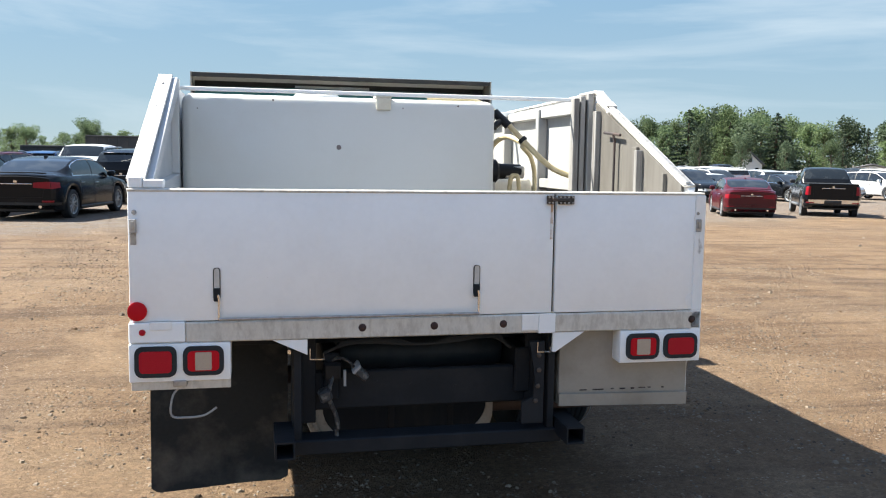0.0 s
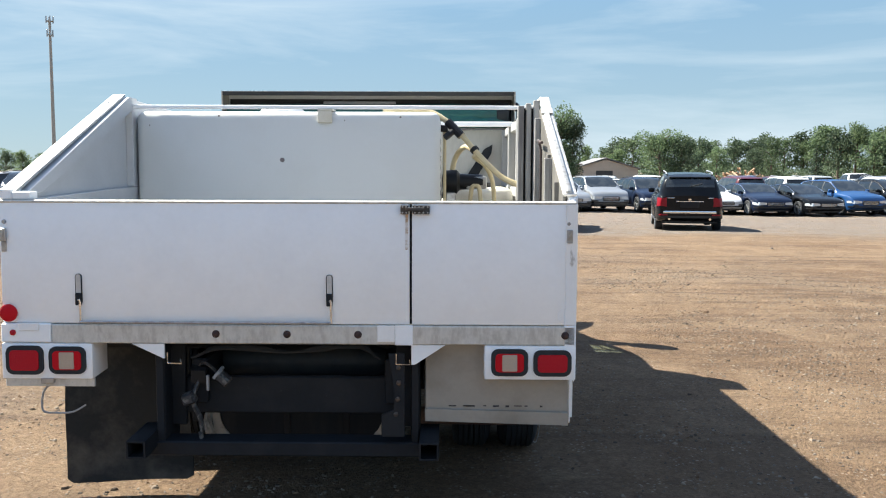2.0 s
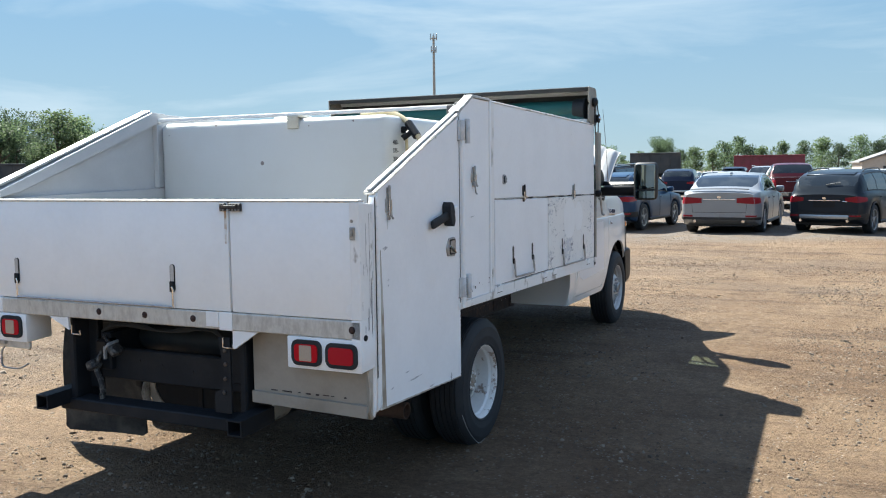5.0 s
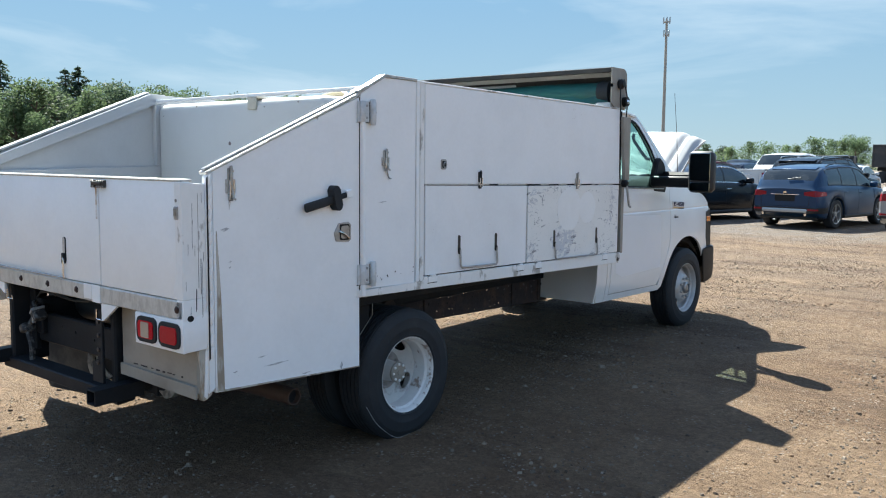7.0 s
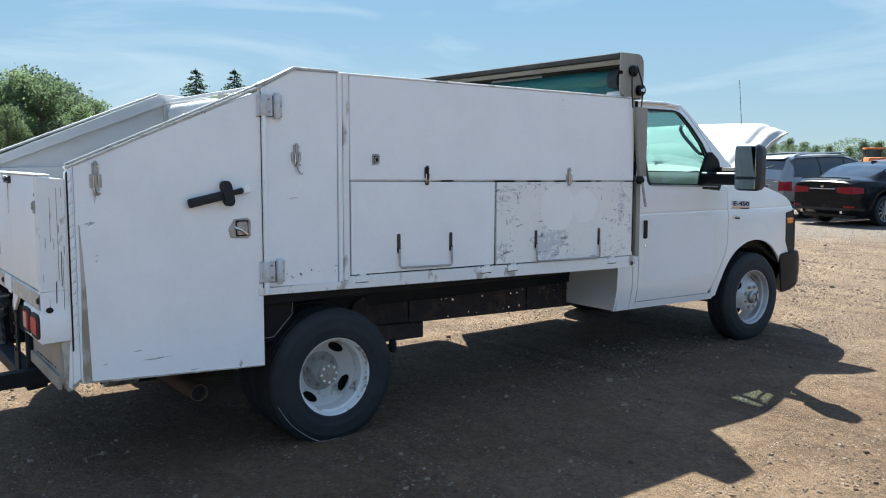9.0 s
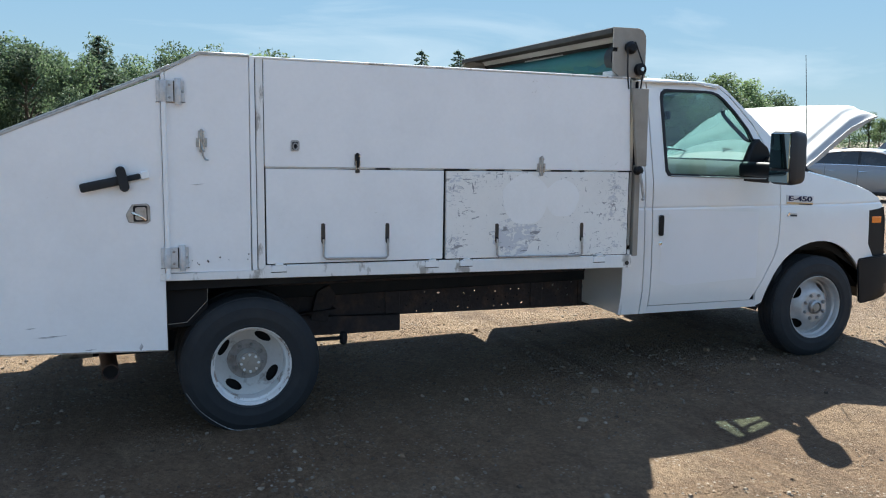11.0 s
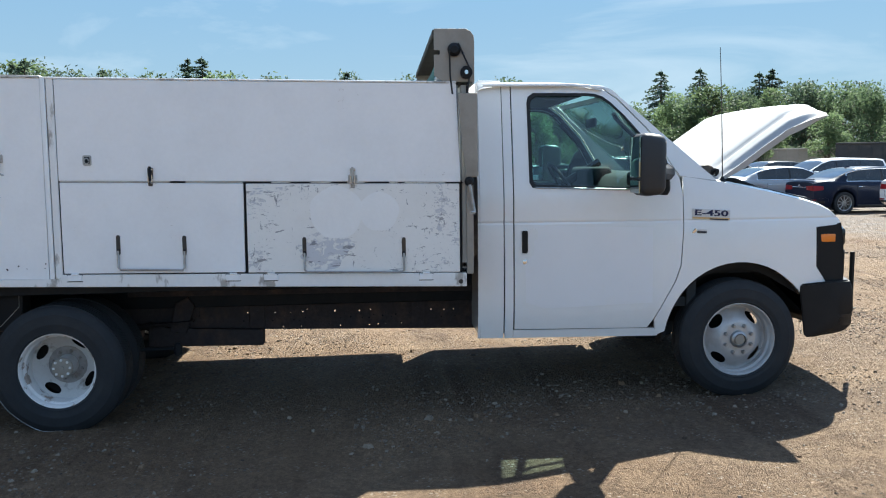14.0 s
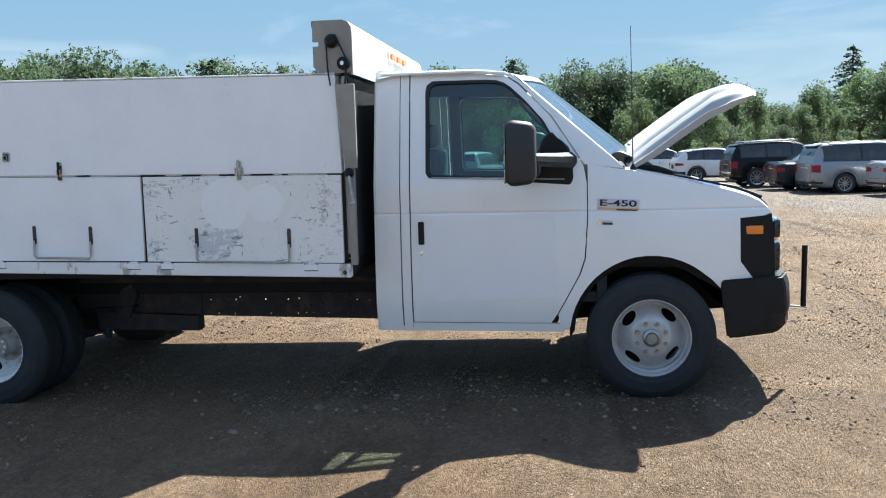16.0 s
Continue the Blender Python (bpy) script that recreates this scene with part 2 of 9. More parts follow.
# rear disc and hub: dirt, with the dish's shade in the duller base
WHEEL_DULL = mat("dusty_white_wheel_disc", (0.56, 0.55, 0.53), 0.6, dark=(0.20, 0.165, 0.135), amount=0.75, scale=12, fine=0.08, lo=0.56, hi=0.68)
WHITE = peeling_mat("white_truck_paint", (0.90, 0.90, 0.895), (0.55, 0.53, 0.49), 34, 1.3, 1.245)
WHITE_DOOR = peeling_mat("white_side_paint", (0.90, 0.90, 0.90), (0.55, 0.53, 0.50), 34, 1.5, 1.25)
CAB_WHITE = mat("cab_white_paint", (0.87, 0.875, 0.87), 0.26, dark=(0.66, 0.65, 0.62), amount=0.16, scale=2.6, coat=0.6, fine=0.01)
WORN_EDGE = mat("chipped_white_paint", (0.84, 0.83, 0.81), 0.5, dark=(0.34, 0.31, 0.27), amount=0.85, scale=9, fine=0.05, bump=0.1, lo=0.57, hi=0.63, stretch=(1, 1, 0.5))
BARE = mat("bare_aluminium", (0.60, 0.58, 0.535), 0.5, 0.25, dark=(0.43, 0.405, 0.365), amount=0.7, scale=17, fine=0.16, fine_scale=70, bump=0.15, bump_scale=25, lo=0.48, hi=0.62, stretch=(1.6, 1, 0.7))
CAP_ALU = mat("worn_aluminium_trim", (0.50, 0.49, 0.47), 0.45, 0.3, dark=(0.34, 0.32, 0.29), amount=0.8, scale=30, fine=0.08, bump=0.05, lo=0.52, hi=0.6)
WORN_BEIGE = mat("rubbed_through_paint", (0.50, 0.465, 0.405), 0.6, dark=(0.30, 0.245, 0.18), amount=0.95, scale=11, fine=0.08, bump=0.1, lo=0.46, hi=0.56, stretch=(1, 1.6, 0.5))
SCUFF_DARK = mat("dark_paint_scratch", (0.34, 0.32, 0.30), 0.7, dark=(0.45, 0.43, 0.40), amount=0.8, scale=60)
WIRE = mat("grey_wire_sheath", (0.30, 0.30, 0.30), 0.5, dark=(0.72, 0.72, 0.72), amount=0.8, scale=18, lo=0.58, hi=0.62)
LOOM = mat("dusty_black_loom", (0.028, 0.028, 0.03), 0.6, dark=(0.12, 0.115, 0.105), amount=0.9, scale=40, lo=0.50, hi=0.56, fine=0.2, bump=0.4, bump_scale=60)
HUB_DIRT = mat("dusty_grey_hub_paint", (0.32, 0.30, 0.285), 0.6, dark=(0.13, 0.11, 0.095), amount=0.7, scale=22, fine=0.1)
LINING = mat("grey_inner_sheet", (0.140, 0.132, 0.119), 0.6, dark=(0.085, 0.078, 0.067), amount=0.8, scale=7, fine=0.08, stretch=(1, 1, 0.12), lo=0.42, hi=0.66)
# white inner wall, its colour darkened to tame the sun that falls on it
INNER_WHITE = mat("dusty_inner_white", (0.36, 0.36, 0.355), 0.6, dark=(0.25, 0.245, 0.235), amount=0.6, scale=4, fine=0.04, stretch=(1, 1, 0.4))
POST = mat("streaked_dull_post", (0.30, 0.295, 0.285), 0.6, dark=(0.12, 0.11, 0.105), amount=0.85, scale=16, fine=0.08, stretch=(1, 1, 0.06), lo=0.46, hi=0.60)
GALV = mat("galvanised_sheet", (0.33, 0.305, 0.265), 0.55, 0.25, dark=(0.22, 0.20, 0.17), amount=0.8, scale=3.5, fine=0.06, bump=0.06, bump_scale=12)
STEEL = mat("dull_steel", (0.42, 0.42, 0.42), 0.38, 0.8, dark=(0.22, 0.20, 0.18), amount=0.7, scale=25, fine=0.1)
CHROME = mat("chrome", (0.75, 0.75, 0.76), 0.12, 1.0)
DARK_STEEL = mat("oily_dark_steel", (0.05, 0.047, 0.045), 0.5, 0.4, dark=(0.12, 0.08, 0.055), amount=0.7, scale=18, fine=0.2)
FRAME_BLACK = mat("dusty_black_frame_paint", (0.011, 0.0135, 0.0175), 0.6, dark=(0.027, 0.028, 0.030), amount=0.6, scale=5, fine=0.15, bump=0.1, spec=0.22)
RUST = mat("rusty_frame_steel", (0.052, 0.045, 0.047), 0.85, spec=0.25, dark=(0.125, 0.080, 0.062), amount=0.75, scale=7, fine=0.3, fine_scale=45, bump=0.25, bump_scale=60, lo=0.50, hi=0.72)
RUBBER = mat("black_rubber", (0.021, 0.024, 0.028), 0.7, spec=0.32, dark=(0.040, 0.040, 0.041), amount=0.5, scale=7, fine=0.1, bump=0.05)
FLAP = mat("dusty_rubber_flap", (0.019, 0.022, 0.024), 0.7, spec=0.22, dark=(0.13, 0.118, 0.10), amount=0.75, scale=3.4, fine=0.2, bump=0.2, bump_scale=6, lo=0.47, hi=0.76)
PLASTIC = mat("black_plastic", (0.008, 0.0085, 0.010), 0.45, spec=0.25, fine=0.1, bump=0.06, bump_scale=300)
GREY_PLASTIC = mat("weathered_grey_plastic", (0.022, 0.023, 0.026), 0.5, fine=0.08)
RED_LENS = mat("red_lens", (0.40, 0.004, 0.016), 0.38, spec=0.2, coat=0.1, fine=0.2, fine_scale=220, bump=0.2, bump_scale=240)
BRIGHT_RED = mat("bright_red_reflector", (0.50, 0.005, 0.014), 0.42, spec=0.15, bump=0.3, bump_scale=300)
CLEAR_LENS = mat("clear_lens", (0.44, 0.35, 0.27), 0.3, coat=0.2, fine=0.2, fine_scale=200, bump=0.3, bump_scale=300)
AMBER = mat("amber_lens", (0.85, 0.24, 0.02), 0.2, coat=0.6)
WHEEL_WHITE = mat("chipped_white_wheel_paint", (0.76, 0.75, 0.73), 0.45, dark=(0.24, 0.17, 0.125), amount=0.85, scale=15, fine=0.08, lo=0.56, hi=0.62, bump=0.1, bump_scale=30)
WHEEL_GREY = mat("silver_wheel_paint", (0.52, 0.52, 0.52), 0.42, 0.3, dark=(0.30, 0.28, 0.26), amount=0.5, scale=10, fine=0.05)
TANK_WHITE = mat("white_moulded_plastic", (0.60, 0.605, 0.595), 0.5, dark=(0.48, 0.465, 0.42), amount=0.25, scale=2, fine=0.015, bump=0.04, bump_scale=6)
CREAM = mat("yellowed_plastic", (0.66, 0.63, 0.54), 0.5, dark=(0.38, 0.33, 0.25), amount=0.5, scale=6, fine=0.05)
HOSE = mat("yellowed_clear_hose", (0.55, 0.46, 0.27), 0.35, dark=(0.40, 0.31, 0.16), amount=0.6, scale=14, coat=0.3)
TEAL = mat("teal_tarpaulin", (0.010, 0.088, 0.082), 0.6, dark=(0.02, 0.06, 0.06), amount=0.6, scale=7, fine=0.1, bump=0.3, bump_scale=12)
INTERIOR = mat("grey_cab_trim", (0.045, 0.05, 0.054), 0.8, spec=0.1, fine=0.08, bump=0.1)
SEAT = mat("dark_seat_vinyl", (0.05, 0.05, 0.055), 0.6, fine=0.1, bump=0.1)
CAB_GLASS = glass_mat("greenish_cab_glass", (0.46, 0.69, 0.65))
SCREEN_GLASS = glass_mat("sky_reflecting_screen_glass", (0.55, 0.70, 0.68), ior=2.6, fall=2.6)
MIRROR = mat("mirror_glass", (0.27, 0.33, 0.33), 0.02, 1.0, dark=(0.20, 0.26, 0.26), amount=0.5, scale=12)
INK = mat("dark_print", (0.04, 0.04, 0.05), 0.5)
BLUE_BADGE = mat("dark_blue_badge", (0.008, 0.014, 0.07), 0.5)
GOLD_BADGE = mat("pale_gold_badge", (0.62, 0.45, 0.24), 0.35, 0.4)
CAR_GLASS = mat("dark_car_glass", (0.010, 0.013, 0.015), 0.03, spec=0.75, dark=(0.03, 0.034, 0.036), amount=0.7, scale=2.2, lo=0.5, hi=0.56)
DARK_GAP = mat("dark_gap", (0.005, 0.005, 0.006), 0.8)
EXHAUST = mat("rusty_exhaust_pipe", (0.095, 0.060, 0.045), 0.75, 0.2, dark=(0.10, 0.055, 0.035), amount=0.8, scale=12, fine=0.2, bump=0.2)


# ---- building tools ----
def part(name, bm, material, parent, label="", angle=35):
    """Links a bmesh as one mesh object under a thing or a part."""
    me = bpy.data.meshes.new(name)
    bmesh.ops.recalc_face_normals(bm, faces=bm.faces)
    bm.to_mesh(me)
    bm.free()
    for m in (material if isinstance(material, (list, tuple)) else [material]):
        me.materials.append(m)
    me.shade_smooth()
    me.set_sharp_from_angle(angle=radians(angle))
    ob = new(name, me)
    if parent is not None:
        ob.parent = parent
    if label:
        tagged(ob, label)
    return ob


def again(ob, m, parent=None):
    """The same mesh once more, as an object of its own at the pose m."""
    o = bpy.data.objects.new(ob.name.split(".")[0], ob.data)
    scene.collection.objects.link(o)
    o.parent = parent if parent is not None else ob.parent
    o.matrix_basis = m
    return o


def thing(name, label, category, at=None, group="", kind=""):
    ob = new(name)
    ob.empty_display_size = 0.2
    if at is not None:
        ob.matrix_basis = at
    return tagged(ob, label, category, group, kind)


def add_box(bm, lo, hi, bev=0.004, seg=1, m=None):
    c = [(a + b) / 2 for a, b in zip(lo, hi)]
    s = [abs(b - a) for a, b in zip(lo, hi)]
    r = bmesh.ops.create_cube(bm, size=1, matrix=Matrix.Translation(c) @ Matrix.Diagonal((*s, 1)))
    bev = min(bev, min(s) * 0.45)
    if bev > 0.0004:
        es = {e for v in r["verts"] for e in v.link_edges}
        out = bmesh.ops.bevel(bm, geom=list(es), offset=bev, segments=seg, affect="EDGES", profile=0.5)
        vs = set(out["verts"]) | {v for v in r["verts"] if v.is_valid}
    else:
        vs = set(r["verts"])
    if m is not None:
        bmesh.ops.transform(bm, matrix=m, verts=list(vs))
    return bm


def box(lo, hi, bev=0.004, seg=1, m=None):
    return add_box(bmesh.new(), lo, hi, bev, seg, m)


def add_lathe(bm, profile, m=Matrix.Identity(4), n=32, closed=False):
    """Turns (radius, along) round the x axis."""
    rings = []
    for r, a in profile:
        rings.append([bm.verts.new(m @ Vector((a, r * math.cos(2 * math.pi * i / n), r * math.sin(2 * math.pi * i / n)))) for i in range(n)])
    pairs = list(zip(rings, rings[1:])) + ([(rings[-1], rings[0])] if closed else [])
    for p, q in pairs:
        for i in range(n):
            bm.faces.new((p[i], p[(i + 1) % n], q[(i + 1) % n], q[i]))
    if not closed:
        for ring, flip in ((rings[0], True), (rings[-1], False)):
            bm.faces.new(ring[::-1] if flip else ring)
    return bm


def lathe(profile, m=Matrix.Identity(4), n=32, closed=False):
    return add_lathe(bmesh.new(), profile, m, n, closed)


def smooth_path(pts, k=6):
    """Catmull-Rom through the points."""
    p = [Vector(q) for q in pts]
    p = [2 * p[0] - p[1]] + p + [2 * p[-1] - p[-2]]
    out = []
    for i in range(1, len(p) - 2):
        for j in range(k):
            t = j / k
            a, b, c, d = p[i - 1], p[i], p[i + 1], p[i + 2]
            out.append(0.5 * (2 * b + (c - a) * t + (2 * a - 5 * b + 4 * c - d) * t * t + (3 * b - a - 3 * c + d) * t ** 3))
    return out + [p[-2]]


def add_tube(bm, pts, radius, n=8, taper=None):
    pts = [Vector(p) for p in pts]
    rings = []
    up = Vector((0.31, 0.17, 0.93)).normalized()
    for i, p in enumerate(pts):
        d = (pts[min(i + 1, len(pts) - 1)] - pts[max(i - 1, 0)]).normalized()
        side = d.cross(up)
        if side.length < 0.05:
            side = d.cross(Vector((1, 0, 0)))
        side.normalize()
        top = side.cross(d)
        r = radius if taper is None else radius + (taper - radius) * i / (len(pts) - 1)
        rings.append([bm.verts.new(p + r * (math.cos(a) * side + math.sin(a) * top)) for a in (2 * math.pi * k / n for k in range(n))])
    for p, q in zip(rings, rings[1:]):
        for i in range(n):
            bm.faces.new((p[i], p[(i + 1) % n], q[(i + 1) % n], q[i]))
    bm.faces.new(rings[0][::-1])
    bm.faces.new(rings[-1])
    return bm


def tube(pts, radius, n=8, taper=None):
    return add_tube(bmesh.new(), pts, radius, n, taper)


def add_prism(bm, poly, axis, lo, hi, bev=0.0):
    """A polygon drawn in the two other axes, from lo to hi along one axis (0 x, 1 y, 2 z)."""
    def at(p, d):
        q = list(p)
        q.insert(axis, d)
        return Vector(q)
    a = [bm.verts.new(at(p, lo)) for p in poly]
    b = [bm.verts.new(at(p, hi)) for p in poly]
    n = len(poly)
    fs = [bm.faces.new(a[::-1]), bm.faces.new(b)] + [bm.faces.new((a[i], a[(i + 1) % n], b[(i + 1) % n], b[i])) for i in range(n)]
    if bev:
        bmesh.ops.bevel(bm, geom=list({e for f in fs for e in f.edges}), offset=bev, segments=1, affect="EDGES")
    return bm


def prism(poly, axis, lo, hi, bev=0.0):
    return add_prism(bmesh.new(), poly, axis, lo, hi, bev)


def round_rect(cx_, cz, w, h, r, n=5):
    out = []
    for sx, sz, a0 in ((1, 1, 0), (-1, 1, 90), (-1, -1, 180), (1, -1, 270)):
        for k in range(n + 1):
            a = radians(a0 + 90 * k / n)
            out.append((cx_ + sx * (w / 2 - r) + r * math.cos(a), cz + sz * (h / 2 - r) + r * math.sin(a)))
    return out


def sheet(outer, holes, place, thick, cuts_y=(), cuts_z=()):
    """A panel drawn in (y, z) with openings, cut into strips and bent by place(y, z) -> point; thickness goes to its back."""
    bm = bmesh.new()
    for loop in (outer, *holes):
        vs = [bm.verts.new((0, y, z)) for y, z in loop]
        for i in range(len(vs)):
            bm.edges.new((vs[i], vs[(i + 1) % len(vs)]))
    bmesh.ops.triangle_fill(bm, use_beauty=True, use_dissolve=False, edges=bm.edges[:], normal=(1, 0, 0))
    for vals, no in ((cuts_y, (0, 1, 0)), (cuts_z, (0, 0, 1))):
        for c in vals:
            bmesh.ops.bisect_plane(bm, geom=bm.verts[:] + bm.edges[:] + bm.faces[:], plane_co=(0, c, 0) if no[1] else (0, 0, c), plane_no=no)
    for f in bm.faces:
        if f.normal.x < 0:
            f.normal_flip()
    for v in bm.verts:
        v.co = place(v.co.y, v.co.z)
    bm.normal_update()
    if thick:
        geom = bm.faces[:]
        r = bmesh.ops.extrude_face_region(bm, geom=geom)
        shift = -thick
        for v in [g for g in r["geom"] if isinstance(g, bmesh.types.BMVert)]:
            v.co.x += shift if v.co.x > 0 else -shift
    return bm


def frange(a, b, n):
    return [a + (b - a) * i / n for i in range(n + 1)]


def lerp_pts(table, t):
    """Piecewise linear through (t, value) pairs."""
    if t <= table[0][0]:
        return table[0][1]
    for (a, va), (b, vb) in zip(table, table[1:]):
        if t <= b:
            return va + (vb - va) * (t - a) / (b - a)
    return table[-1][1]


def text_part(words, size, m, material, parent, depth=0.0015, name="lettering"):
    cu = bpy.data.curves.new(name, "FONT")
    cu.body, cu.size, cu.extrude, cu.align_x, cu.offset = words, size, depth, "CENTER", size * 0.02
    cu.space_character = 0.98
    tmp = new("tmp_text", cu)
    me = bpy.data.meshes.new_from_object(tmp)
    bpy.data.objects.remove(tmp)
    me.name = name
    me.materials.clear()
    me.materials.append(material)
    me.transform(m)
    ob = new(name, me)
    ob.parent = parent
    return ob


# ---- ground ----
def dirt_mat():
    m = bpy.data.materials.new("packed_dirt_and_gravel")
    m.use_nodes = True
    n, l = m.node_tree.nodes, m.node_tree.links
    b = n["Principled BSDF"]
    b.inputs["Roughness"].default_value, b.inputs["Specular IOR Level"].default_value = 0.93, 0.25
    co = n.new("ShaderNodeTexCoord")

    def noise_(scale, detail=6, rough=0.6, vec=None, dist=0.0):
        t = n.new("ShaderNodeTexNoise")
        t.inputs["Scale"].default_value, t.inputs["Detail"].default_value = scale, detail
        t.inputs["Roughness"].default_value, t.inputs["Distortion"].default_value = rough, dist
        l.new(vec or co.outputs["Object"], t.inputs["Vector"])
        return t.outputs["Fac"]

    def ramp(fac, a, b_):
        r = n.new("ShaderNodeMapRange")
        r.inputs["From Min"].default_value, r.inputs["From Max"].default_value = a, b_
        l.new(fac, r.inputs["Value"])
        return r.outputs["Result"]

    def mix(fac, a, b_, kind="MIX"):
        x = n.new("ShaderNodeMix")
        x.data_type, x.blend_type = "RGBA", kind
        if isinstance(fac, float):
            x.inputs["Factor"].default_value = fac
        else:
            l.new(fac, x.inputs["Factor"])
        for key, v in (("A", a), ("B", b_)):
            if isinstance(v, tuple):
                x.inputs[key].default_value = (*v, 1)
            else:
                l.new(v, x.inputs[key])
        return x.outputs["Result"]

    c = mix(ramp(noise_(0.35, 7, 0.62), 0.38, 0.62), (0.172, 0.110, 0.064), (0.256, 0.175, 0.107))
    c = mix(ramp(noise_(0.11, 4, 0.6, dist=0.6), 0.46, 0.62), c, (0.190, 0.142, 0.102))
    # tyre lanes: long soft streaks across the yard
    mp = n.new("ShaderNodeMapping")
    mp.inputs["Rotation"].default_value, mp.inputs["Scale"].default_value = (0, 0, radians(-14)), (0.10, 2.4, 1)
    l.new(co.outputs["Object"], mp.inputs["Vector"])
    lanes = noise_(1.0, 5, 0.6, mp.outputs["Vector"], 0.4)
    c = mix(ramp(lanes, 0.49, 0.68), c, (0.112, 0.073, 0.046))
    mp2 = n.new("ShaderNodeMapping")
    mp2.inputs["Rotation"].default_value, mp2.inputs["Scale"].default_value = (0, 0, radians(7)), (0.22, 1.1, 1)
    l.new(co.outputs["Object"], mp2.inputs["Vector"])
    c = mix(ramp(noise_(1.0, 8, 0.72, mp2.outputs["Vector"], 1.2), 0.53, 0.80), c, (0.098, 0.066, 0.043))
    # dark crumbs, pale chips
    c = mix(ramp(noise_(9, 8, 0.75), 0.57, 0.76), c, (0.080, 0.054, 0.037))
    c = mix(ramp(noise_(0.9, 8, 0.68, dist=0.8), 0.50, 0.66), c, (0.262, 0.182, 0.113))
    vor = n.new("ShaderNodeTexVoronoi")
    vor.inputs["Scale"].default_value = 34
    l.new(co.outputs["Object"], vor.inputs["Vector"])
    chips = n.new("ShaderNodeMath")
    chips.operation = "MULTIPLY"
    l.new(ramp(vor.outputs["Distance"], 0.30, 0.22), chips.inputs[0])
    l.new(ramp(noise_(5, 4), 0.50, 0.60), chips.inputs[1])
    c = mix(chips.outputs["Value"], c, (0.33, 0.27, 0.21))
    c = mix(1.0, c, mix(ramp(noise_(150, 4, 0.75), 0.3, 0.7), (0.74, 0.735, 0.72), (1.25, 1.25, 1.25)), "MULTIPLY")
    # every pebble has its own tone
    for sc, lo_, hi_ in ((58, 0.80, 1.20), (24, 0.92, 1.08)):
        peb = n.new("ShaderNodeTexVoronoi")
        peb.inputs["Scale"].default_value = sc
        l.new(co.outputs["Object"], peb.inputs["Vector"])
        one = n.new("ShaderNodeSeparateColor")
        l.new(peb.outputs["Color"], one.inputs["Color"])
        c = mix(1.0, c, mix(one.outputs["Red"], (lo_,) * 3, (hi_,) * 3), "MULTIPLY")
    # pale grey gravel where the cars stand
    sep = n.new("ShaderNodeSeparateXYZ")
    l.new(co.outputs["Object"], sep.inputs["Vector"])
    strip = n.new("ShaderNodeMath")
    strip.operation = "MULTIPLY_ADD"
    l.new(noise_(0.45, 5, 0.65), strip.inputs[0])
    strip.inputs[1].default_value = 5.0
    slant = n.new("ShaderNodeMath")
    slant.operation, slant.inputs[1].default_value = "MULTIPLY_ADD", -0.35
    l.new(sep.outputs["X"], slant.inputs[0])
    l.new(sep.outputs["Y"], slant.inputs[2])
    l.new(slant.outputs["Value"], strip.inputs[2])
    lot = n.new("ShaderNodeMath")
    lot.operation = "MULTIPLY"
    l.new(ramp(strip.outputs["Value"], 18.2, 20.2), lot.inputs[0])
    l.new(ramp(noise_(3.0, 7, 0.72), 0.30, 0.62), lot.inputs[1])
    c = mix(lot.outputs["Value"], c, mix(ramp(noise_(14, 5, 0.7), 0.35, 0.65), (0.145, 0.125, 0.110), (0.235, 0.212, 0.190)))
    c = mix(1.0, c, (0.90, 0.895, 0.895), "MULTIPLY")
    l.new(c, b.inputs["Base Color"])
    add = n.new("ShaderNodeMath")
    add.operation = "MULTIPLY_ADD"
    l.new(noise_(55, 8, 0.7), add.inputs[0])
    add.inputs[1].default_value = 1.15
    l.new(noise_(7, 8, 0.65), add.inputs[2])
    # shallow ruts and clods
    add2 = n.new("ShaderNodeMath")
    add2.operation = "MULTIPLY_ADD"
    l.new(noise_(2.3, 6, 0.6, dist=0.5), add2.inputs[0])
    add2.inputs[1].default_value = 1.7
    l.new(add.outputs["Value"], add2.inputs[2])
    bp = n.new("ShaderNodeBump")
    bp.inputs["Strength"].default_value, bp.inputs["Distance"].default_value = 0.9, 0.055
    l.new(add2.outputs["Value"], bp.inputs["Height"])
    l.new(bp.outputs["Normal"], b.inputs["Normal"])
    return m


DIRT = dirt_mat()


def spread(near, far, n_near, n_far):
    a = np.linspace(-near, near, n_near)
    b = near * (far / near) ** (np.arange(1, n_far + 1) / n_far)
    return np.concatenate((-b[::-1], a, b))


def soft_step(t):
    t = min(1.0, max(0.0, t))
    return t * t * (3 - 2 * t)


